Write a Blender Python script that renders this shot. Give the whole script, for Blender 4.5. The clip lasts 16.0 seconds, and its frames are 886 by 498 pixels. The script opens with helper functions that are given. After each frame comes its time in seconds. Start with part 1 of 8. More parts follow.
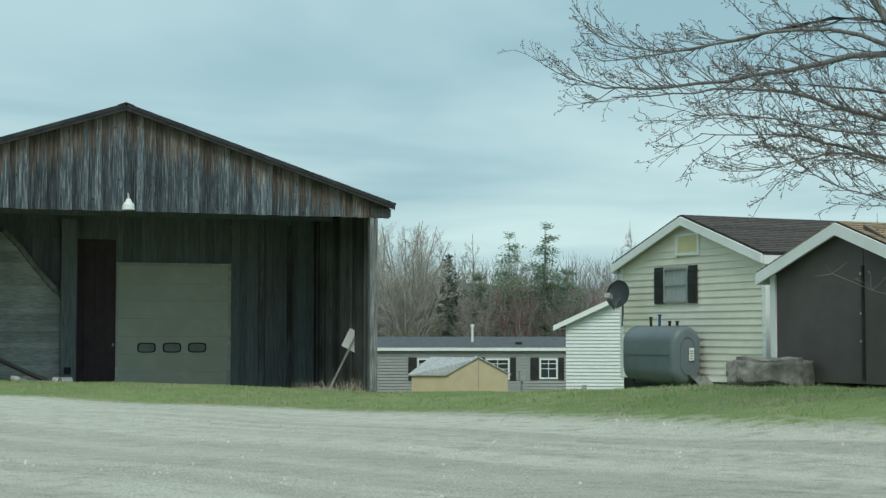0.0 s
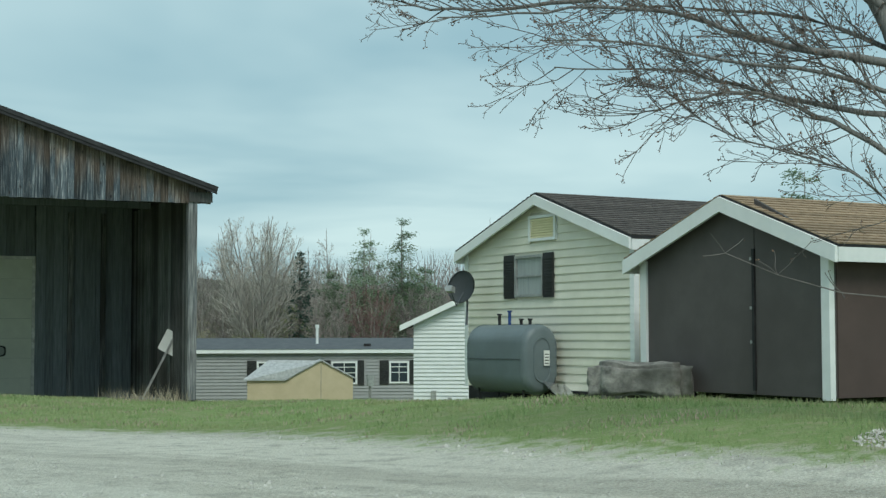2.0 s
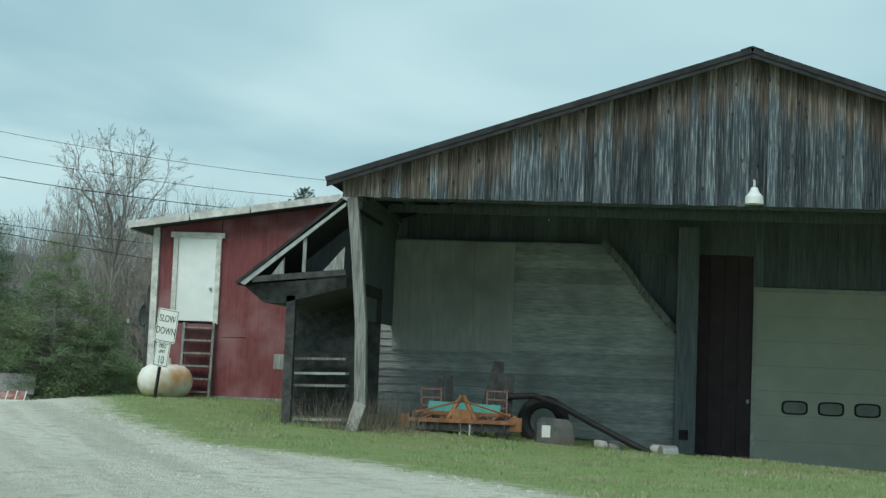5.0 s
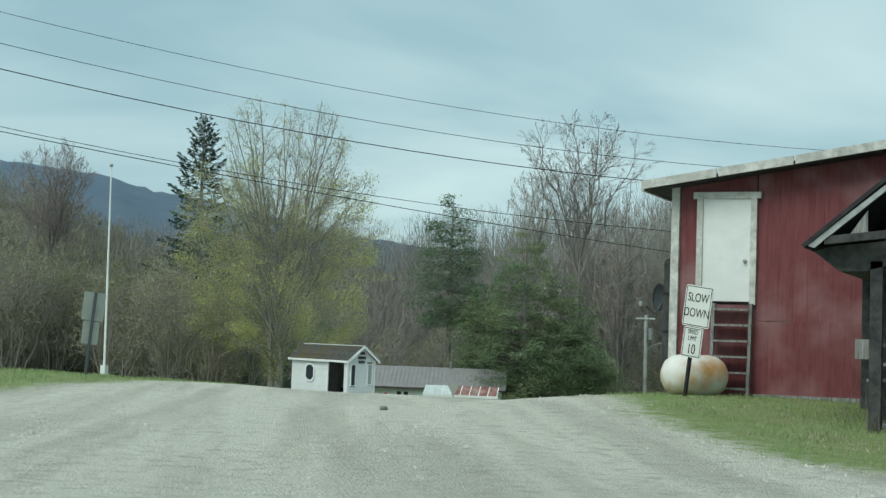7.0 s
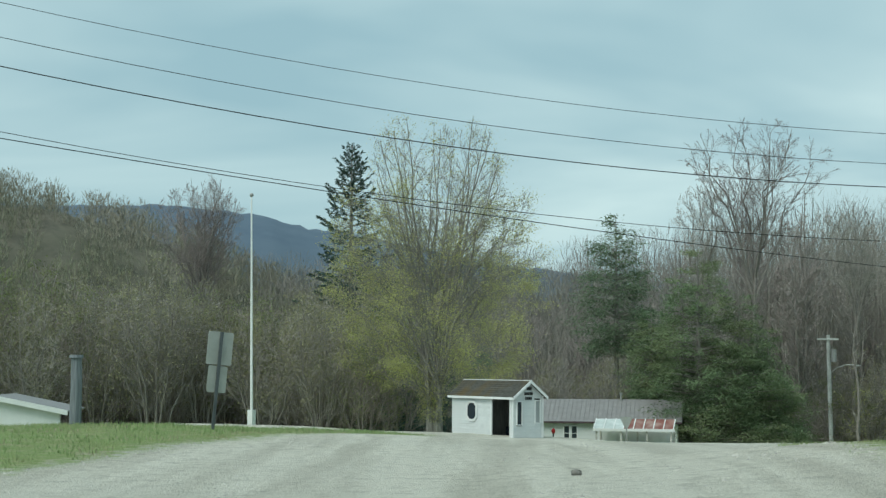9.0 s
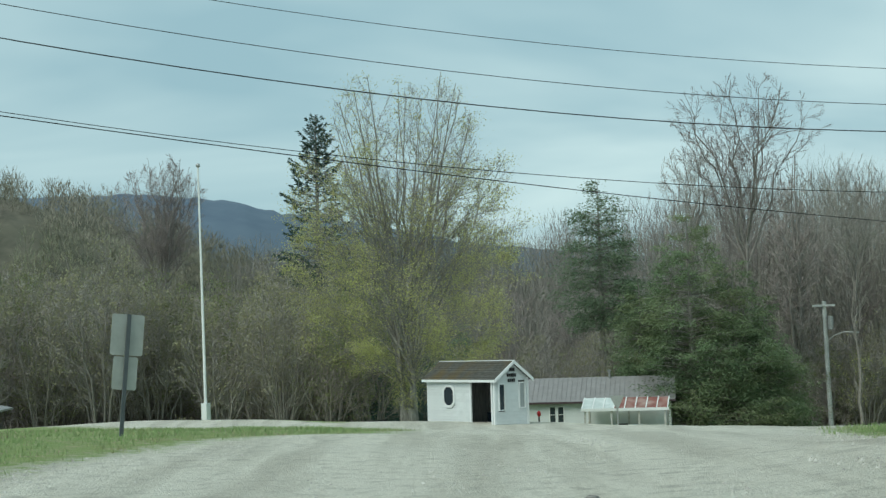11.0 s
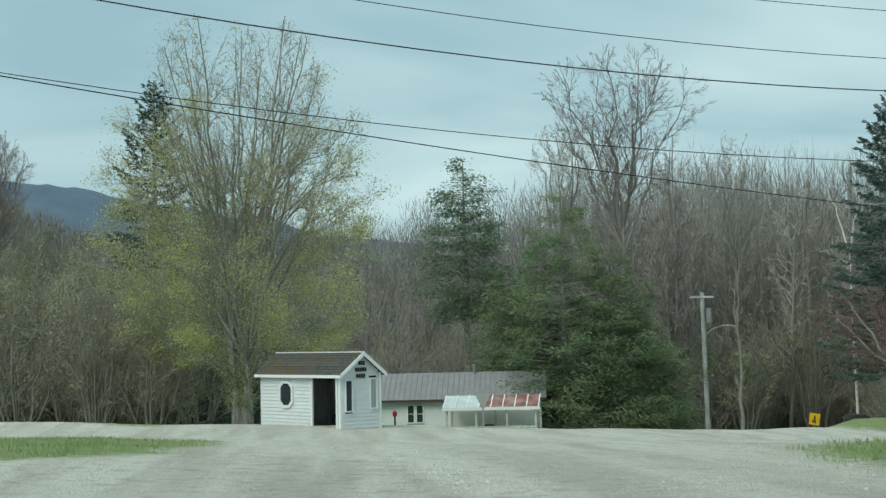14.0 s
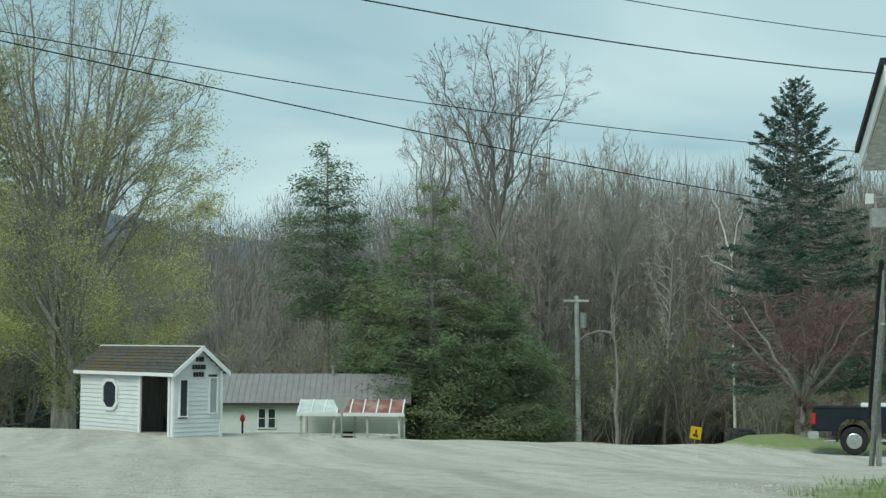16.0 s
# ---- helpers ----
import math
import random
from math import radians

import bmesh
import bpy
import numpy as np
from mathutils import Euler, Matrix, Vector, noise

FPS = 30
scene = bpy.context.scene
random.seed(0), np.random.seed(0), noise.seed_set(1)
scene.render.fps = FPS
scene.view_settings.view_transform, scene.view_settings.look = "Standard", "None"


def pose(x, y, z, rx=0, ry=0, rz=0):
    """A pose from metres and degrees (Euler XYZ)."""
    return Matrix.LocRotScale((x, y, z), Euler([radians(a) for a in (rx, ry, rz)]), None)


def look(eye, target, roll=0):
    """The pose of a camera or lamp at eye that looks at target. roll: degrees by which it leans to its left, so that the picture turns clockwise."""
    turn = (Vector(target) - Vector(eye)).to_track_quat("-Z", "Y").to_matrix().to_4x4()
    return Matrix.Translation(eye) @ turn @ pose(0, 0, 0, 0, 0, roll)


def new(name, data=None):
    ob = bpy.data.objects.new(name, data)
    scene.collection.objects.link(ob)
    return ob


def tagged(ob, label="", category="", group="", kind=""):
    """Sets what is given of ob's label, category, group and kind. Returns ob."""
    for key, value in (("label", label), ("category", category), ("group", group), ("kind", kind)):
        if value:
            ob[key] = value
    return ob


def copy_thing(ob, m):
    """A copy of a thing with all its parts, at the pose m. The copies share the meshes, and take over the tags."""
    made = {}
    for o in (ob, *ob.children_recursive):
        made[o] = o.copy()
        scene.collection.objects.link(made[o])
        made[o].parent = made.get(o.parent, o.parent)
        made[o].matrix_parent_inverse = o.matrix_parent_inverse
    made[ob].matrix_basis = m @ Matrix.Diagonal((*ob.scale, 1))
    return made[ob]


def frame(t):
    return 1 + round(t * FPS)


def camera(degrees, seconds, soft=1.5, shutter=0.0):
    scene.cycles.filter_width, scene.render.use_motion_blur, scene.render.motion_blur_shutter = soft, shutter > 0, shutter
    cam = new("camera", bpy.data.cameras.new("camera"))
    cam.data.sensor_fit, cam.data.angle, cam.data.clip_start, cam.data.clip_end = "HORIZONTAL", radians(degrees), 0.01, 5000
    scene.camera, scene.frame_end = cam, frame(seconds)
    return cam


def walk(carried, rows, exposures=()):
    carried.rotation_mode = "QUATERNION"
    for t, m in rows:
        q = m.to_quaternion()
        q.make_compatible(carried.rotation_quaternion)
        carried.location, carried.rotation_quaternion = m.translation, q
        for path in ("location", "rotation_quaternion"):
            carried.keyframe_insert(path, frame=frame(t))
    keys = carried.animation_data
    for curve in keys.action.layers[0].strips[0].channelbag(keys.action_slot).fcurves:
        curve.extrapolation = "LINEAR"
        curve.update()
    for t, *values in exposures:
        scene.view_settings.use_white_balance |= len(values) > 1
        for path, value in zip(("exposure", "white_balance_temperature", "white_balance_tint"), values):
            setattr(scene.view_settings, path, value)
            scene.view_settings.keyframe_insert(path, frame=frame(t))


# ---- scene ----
cam = camera(32.80, 16.0, soft=1.4)
PATH = [
    (0, look((-5.508, -43.540, 1.903), (-2.220, -34.112, 2.459), 0.03)),
    (0.5, look((-4.868, -42.476, 1.889), (-1.040, -33.259, 2.509), -0.16)),
    (1, look((-4.195, -41.403, 1.883), (-0.026, -32.334, 2.485), -0.16)),
    (1.5, look((-3.534, -40.281, 1.879), (0.740, -31.261, 2.493), -0.18)),
    (2, look((-2.949, -39.111, 1.883), (1.170, -30.016, 2.447), -0.11)),
    (2.5, look((-2.428, -37.784, 1.897), (1.211, -28.488, 2.488), -0.05)),
    (3, look((-2.036, -36.400, 1.925), (0.855, -26.851, 2.604), 0.31)),
    (3.5, look((-1.755, -34.849, 1.968), (0.172, -25.069, 2.759), 0.86)),
    (4, look((-1.685, -33.074, 1.983), (-0.802, -23.152, 2.874), 1.43)),
    (4.3, look((-1.757, -32.045, 1.991), (-1.531, -22.089, 2.898), 1.83)),
    (4.5, look((-1.841, -31.325, 1.995), (-2.044, -21.367, 2.885), 1.97)),
    (5, look((-2.103, -29.569, 2.005), (-3.381, -19.683, 2.795), 2.28)),
    (5.2, look((-2.273, -28.890, 2.007), (-3.960, -19.061, 2.738), 2.30)),
    (7.3, look((-6.154, -22.393, 1.793), (-10.520, -13.424, 2.495), 1.88)),
    (7.5, look((-6.476, -21.832, 1.812), (-10.989, -12.939, 2.551), 1.75)),
    (8, look((-7.234, -20.467, 1.871), (-12.045, -11.738, 2.679), 1.33)),
    (8.5, look((-8.024, -19.065, 1.946), (-12.992, -10.429, 2.809), 0.78)),
    (8.7, look((-8.361, -18.508, 1.977), (-13.360, -9.889, 2.830), 0.56)),
    (10.8, look((-11.690, -12.196, 2.036), (-16.616, -3.524, 2.762), -1.83)),
    (11, look((-12.012, -11.606, 2.023), (-16.911, -2.917, 2.729), -1.74)),
    (11.5, look((-12.772, -10.113, 1.986), (-17.594, -1.377, 2.643), -2.01)),
    (12, look((-13.412, -8.767, 1.948), (-18.134, 0.027, 2.558), -2.08)),
    (12.5, look((-14.044, -7.421, 1.910), (-18.642, 1.441, 2.493), -2.08)),
    (13, look((-14.693, -5.982, 1.885), (-19.136, 2.956, 2.494), -1.90)),
    (13.5, look((-15.384, -4.420, 1.874), (-19.660, 4.598, 2.506), -1.60)),
    (14, look((-16.107, -2.797, 1.871), (-20.190, 6.308, 2.517), -1.35)),
    (14.5, look((-16.843, -1.133, 1.862), (-20.711, 8.066, 2.513), -0.99)),
    (15, look((-17.574, 0.485, 1.834), (-21.222, 9.771, 2.509), -0.41)),
    (15.5, look((-18.158, 1.967, 1.770), (-21.592, 11.335, 2.437), -0.22)),
    (16, look((-18.868, 3.666, 1.714), (-22.104, 13.105, 2.373), 0.13)),
]
walk(cam, PATH, [(0, 0.35, 6450, 3.0), (2.5, 0.35, 6400, 2.5), (4.0, 0.37, 6300, 1.0), (5.2, 0.37, 6320, 1.0), (7.3, 0.35, 6500, 3.0), (16, 0.35, 6500, 3.0)])

# ---- sky and sun: bright overcast ----
world = bpy.data.worlds.new("overcast")
scene.world = world
world.use_nodes = True
wn, wl = world.node_tree.nodes, world.node_tree.links
bg = wn["Background"]
sky = wn.new("ShaderNodeTexSky")
sky.sky_type = "NISHITA"
sky.sun_disc = False
sky.sun_elevation, sky.sun_rotation = radians(48), radians(200)
sky.air_density, sky.dust_density, sky.ozone_density = 1.0, 2.0, 1.0
tc = wn.new("ShaderNodeTexCoord")
# flat cloud sheet: the view direction divided by its height
sep = wn.new("ShaderNodeSeparateXYZ")
wl.new(tc.outputs["Generated"], sep.inputs[0])
zc = wn.new("ShaderNodeMath"); zc.operation = "MAXIMUM"; zc.inputs[1].default_value = 0.0
wl.new(sep.outputs["Z"], zc.inputs[0])
za = wn.new("ShaderNodeMath"); za.operation = "ADD"; za.inputs[1].default_value = 0.09
wl.new(zc.outputs[0], za.inputs[0])
dx = wn.new("ShaderNodeMath"); dx.operation = "DIVIDE"
dy = wn.new("ShaderNodeMath"); dy.operation = "DIVIDE"
wl.new(sep.outputs["X"], dx.inputs[0]); wl.new(za.outputs[0], dx.inputs[1])
wl.new(sep.outputs["Y"], dy.inputs[0]); wl.new(za.outputs[0], dy.inputs[1])
cb = wn.new("ShaderNodeCombineXYZ")
wl.new(dx.outputs[0], cb.inputs[0]); wl.new(dy.outputs[0], cb.inputs[1])
cn = wn.new("ShaderNodeTexNoise")
cn.inputs["Scale"].default_value, cn.inputs["Detail"].default_value, cn.inputs["Roughness"].default_value = 0.55, 4.0, 0.5
cn.inputs["Distortion"].default_value = 0.4
wl.new(cb.outputs[0], cn.inputs["Vector"])
cr = wn.new("ShaderNodeValToRGB")
cr.color_ramp.elements[0].position, cr.color_ramp.elements[0].color = 0.36, (0.30, 0.46, 0.53, 1)
cr.color_ramp.elements[1].position, cr.color_ramp.elements[1].color = 0.66, (0.56, 0.71, 0.74, 1)
wl.new(cn.outputs["Fac"], cr.inputs["Fac"])
skm = wn.new("ShaderNodeVectorMath"); skm.operation = "SCALE"; skm.inputs["Scale"].default_value = 0.05
wl.new(sky.outputs["Color"], skm.inputs[0])
mixw = wn.new("ShaderNodeMixRGB"); mixw.inputs["Fac"].default_value = 0.82
wl.new(skm.outputs[0], mixw.inputs["Color1"]); wl.new(cr.outputs["Color"], mixw.inputs["Color2"])
wl.new(mixw.outputs[0], bg.inputs["Color"])
bg.inputs["Strength"].default_value = 1.0

sun = new("sun", bpy.data.lights.new("sun", "SUN"))
sun.data.energy, sun.data.angle, sun.data.color = 1.5, radians(30), (1.0, 0.98, 0.92)
sun.matrix_world = look((0, 0, 60), (10, 42, 10), 0)

# ---- materials ----
def mat(name, c1, c2, scale=4.0, rough=0.8, bump=0.2, stretch=(1, 1, 1), metal=0.0, vary=0.0, c3=None, big=0.6, detail=6.0, spec=0.3, thin=0.0):
    """Two-scale noise material: grain between c1 and c2, larger stains towards c3, per-object variation; thin: light let through leaves."""
    m = bpy.data.materials.new(name)
    m.use_nodes = True
    n, l = m.node_tree.nodes, m.node_tree.links
    b = n["Principled BSDF"]
    b.inputs["Roughness"].default_value, b.inputs["Metallic"].default_value = rough, metal
    b.inputs["Specular IOR Level"].default_value = spec
    co, mp = n.new("ShaderNodeTexCoord"), n.new("ShaderNodeMapping")
    mp.inputs["Scale"].default_value = stretch
    l.new(co.outputs["Object"], mp.inputs["Vector"])
    info = n.new("ShaderNodeObjectInfo")
    shift = n.new("ShaderNodeVectorMath"); shift.operation = "ADD"
    ofs = n.new("ShaderNodeVectorMath"); ofs.operation = "SCALE"; ofs.inputs[0].default_value = (17.0, 23.0, 31.0)
    l.new(info.outputs["Random"], ofs.inputs["Scale"])
    l.new(mp.outputs[0], shift.inputs[0]); l.new(ofs.outputs[0], shift.inputs[1])
    t1 = n.new("ShaderNodeTexNoise")
    t1.inputs["Scale"].default_value, t1.inputs["Detail"].default_value, t1.inputs["Roughness"].default_value = scale, detail, 0.62
    l.new(shift.outputs[0], t1.inputs["Vector"])
    r1 = n.new("ShaderNodeValToRGB")
    r1.color_ramp.elements[0].position, r1.color_ramp.elements[1].position = 0.32, 0.70
    r1.color_ramp.elements[0].color, r1.color_ramp.elements[1].color = (*c1, 1), (*c2, 1)
    l.new(t1.outputs["Fac"], r1.inputs["Fac"])
    out = r1.outputs["Color"]
    if c3:
        t2 = n.new("ShaderNodeTexNoise")
        t2.inputs["Scale"].default_value, t2.inputs["Detail"].default_value = big, 3.0
        l.new(co.outputs["Object"], t2.inputs["Vector"])
        r2 = n.new("ShaderNodeValToRGB")
        r2.color_ramp.elements[0].position, r2.color_ramp.elements[1].position = 0.45, 0.68
        l.new(t2.outputs["Fac"], r2.inputs["Fac"])
        mx = n.new("ShaderNodeMixRGB"); mx.inputs["Color2"].default_value = (*c3, 1)
        l.new(r2.outputs["Color"], mx.inputs["Fac"]); l.new(out, mx.inputs["Color1"])
        out = mx.outputs[0]
    if vary:
        hv = n.new("ShaderNodeHueSaturation")
        mr = n.new("ShaderNodeMapRange")
        mr.inputs["To Min"].default_value, mr.inputs["To Max"].default_value = 1 - vary, 1 + vary
        l.new(info.outputs["Random"], mr.inputs["Value"]); l.new(mr.outputs[0], hv.inputs["Value"])
        l.new(out, hv.inputs["Color"])
        out = hv.outputs["Color"]
    l.new(out, b.inputs["Base Color"])
    if bump:
        bp = n.new("ShaderNodeBump"); bp.inputs["Strength"].default_value, bp.inputs["Distance"].default_value = bump, 0.02
        l.new(t1.outputs["Fac"], bp.inputs["Height"]); l.new(bp.outputs[0], b.inputs["Normal"])
    if thin:
        tr, ms = n.new("ShaderNodeBsdfTranslucent"), n.new("ShaderNodeMixShader")
        ms.inputs[0].default_value = thin
        l.new(out, tr.inputs["Color"]); l.new(b.outputs[0], ms.inputs[1]); l.new(tr.outputs[0], ms.inputs[2])
        l.new(ms.outputs[0], n["Material Output"].inputs["Surface"])
    return m


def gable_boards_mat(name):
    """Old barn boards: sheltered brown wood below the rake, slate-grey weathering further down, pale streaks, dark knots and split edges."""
    m = bpy.data.materials.new(name)
    m.use_nodes = True
    n, l = m.node_tree.nodes, m.node_tree.links
    b = n["Principled BSDF"]
    b.inputs["Roughness"].default_value, b.inputs["Specular IOR Level"].default_value = 0.92, 0.2
    co, info = n.new("ShaderNodeTexCoord"), n.new("ShaderNodeObjectInfo")
    sep = n.new("ShaderNodeSeparateXYZ")
    l.new(co.outputs["Object"], sep.inputs[0])

    def math_(op, a, c=None, d=None):
        x = n.new("ShaderNodeMath"); x.operation = op
        for i, v in enumerate((a, c, d)):
            if v is None:
                continue
            if isinstance(v, (int, float)):
                x.inputs[i].default_value = v
            else:
                l.new(v, x.inputs[i])
        return x.outputs[0]

    def tex(scale, stretch, detail=5.0):
        mp, t, sh = n.new("ShaderNodeMapping"), n.new("ShaderNodeTexNoise"), n.new("ShaderNodeCombineXYZ")
        mp.inputs["Scale"].default_value = stretch
        l.new(co.outputs["Object"], mp.inputs["Vector"])
        l.new(math_("MULTIPLY", info.outputs["Random"], 37.0), sh.inputs[1])
        l.new(sh.outputs[0], mp.inputs["Location"])
        t.inputs["Scale"].default_value, t.inputs["Detail"].default_value, t.inputs["Roughness"].default_value = scale, detail, 0.65
        l.new(mp.outputs[0], t.inputs["Vector"])
        return t.outputs["Fac"]

    def ramp(fac, *stops):
        r = n.new("ShaderNodeValToRGB")
        while len(r.color_ramp.elements) < len(stops):
            r.color_ramp.elements.new(0.5)
        for e, (p, c) in zip(r.color_ramp.elements, stops):
            e.position, e.color = p, (*c, 1)
        l.new(fac, r.inputs["Fac"])
        return r.outputs["Color"]

    def mix(fac, a, c, kind="MIX"):
        x = n.new("ShaderNodeMixRGB"); x.blend_type = kind
        l.new(fac, x.inputs["Fac"]); l.new(a, x.inputs["Color1"]); l.new(c, x.inputs["Color2"])
        return x.outputs[0]

    grain, streak, blot = tex(6.0, (7, 7, 0.28)), tex(3.0, (9, 9, 0.9)), tex(1.1, (2.2, 2.2, 0.6), 3.0)
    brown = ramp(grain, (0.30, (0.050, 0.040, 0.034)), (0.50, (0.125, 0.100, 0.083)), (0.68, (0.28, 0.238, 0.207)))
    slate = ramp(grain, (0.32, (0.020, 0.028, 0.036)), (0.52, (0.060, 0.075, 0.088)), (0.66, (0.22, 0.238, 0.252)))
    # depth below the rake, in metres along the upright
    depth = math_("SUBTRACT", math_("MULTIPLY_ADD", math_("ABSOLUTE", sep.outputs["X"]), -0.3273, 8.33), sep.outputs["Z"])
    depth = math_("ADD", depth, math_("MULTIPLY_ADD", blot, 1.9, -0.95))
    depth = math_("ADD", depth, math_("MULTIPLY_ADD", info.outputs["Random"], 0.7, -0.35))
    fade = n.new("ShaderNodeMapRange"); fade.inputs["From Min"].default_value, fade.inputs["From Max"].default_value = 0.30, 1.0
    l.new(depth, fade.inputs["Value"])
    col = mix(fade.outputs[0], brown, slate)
    col = mix(ramp(streak, (0.60, (0, 0, 0)), (0.72, (0.75, 0.75, 0.75))), col, ramp(grain, (0.3, (0.16, 0.155, 0.15)), (0.7, (0.36, 0.35, 0.34))))
    kn = n.new("ShaderNodeTexVoronoi"); kn.inputs["Scale"].default_value = 2.6
    kmap = n.new("ShaderNodeMapping"); kmap.inputs["Scale"].default_value = (1.9, 1, 1.0)
    l.new(co.outputs["Object"], kmap.inputs["Vector"]); l.new(kmap.outputs[0], kn.inputs["Vector"])
    col = mix(ramp(kn.outputs["Distance"], (0.08, (0.85, 0.85, 0.85)), (0.15, (0, 0, 0))), col, ramp(grain, (0.3, (0.012, 0.012, 0.013)), (0.7, (0.03, 0.03, 0.03))))
    hv, mr = n.new("ShaderNodeHueSaturation"), n.new("ShaderNodeMapRange")
    mr.inputs["To Min"].default_value, mr.inputs["To Max"].default_value = 0.5, 1.65
    l.new(info.outputs["Random"], mr.inputs["Value"]); l.new(mr.outputs[0], hv.inputs["Value"]); l.new(col, hv.inputs["Color"])
    l.new(hv.outputs["Color"], b.inputs["Base Color"])
    bp = n.new("ShaderNodeBump"); bp.inputs["Strength"].default_value, bp.inputs["Distance"].default_value = 0.6, 0.02
    l.new(grain, bp.inputs["Height"]); l.new(bp.outputs[0], b.inputs["Normal"])
    return m


def glass_mat(name, tint=(0.03, 0.04, 0.05), rough=0.06):
    m = bpy.data.materials.new(name)
    m.use_nodes = True
    b = m.node_tree.nodes["Principled BSDF"]
    b.inputs["Base Color"].default_value, b.inputs["Roughness"].default_value = (*tint, 1), rough
    b.inputs["Specular IOR Level"].default_value = 0.6
    return m


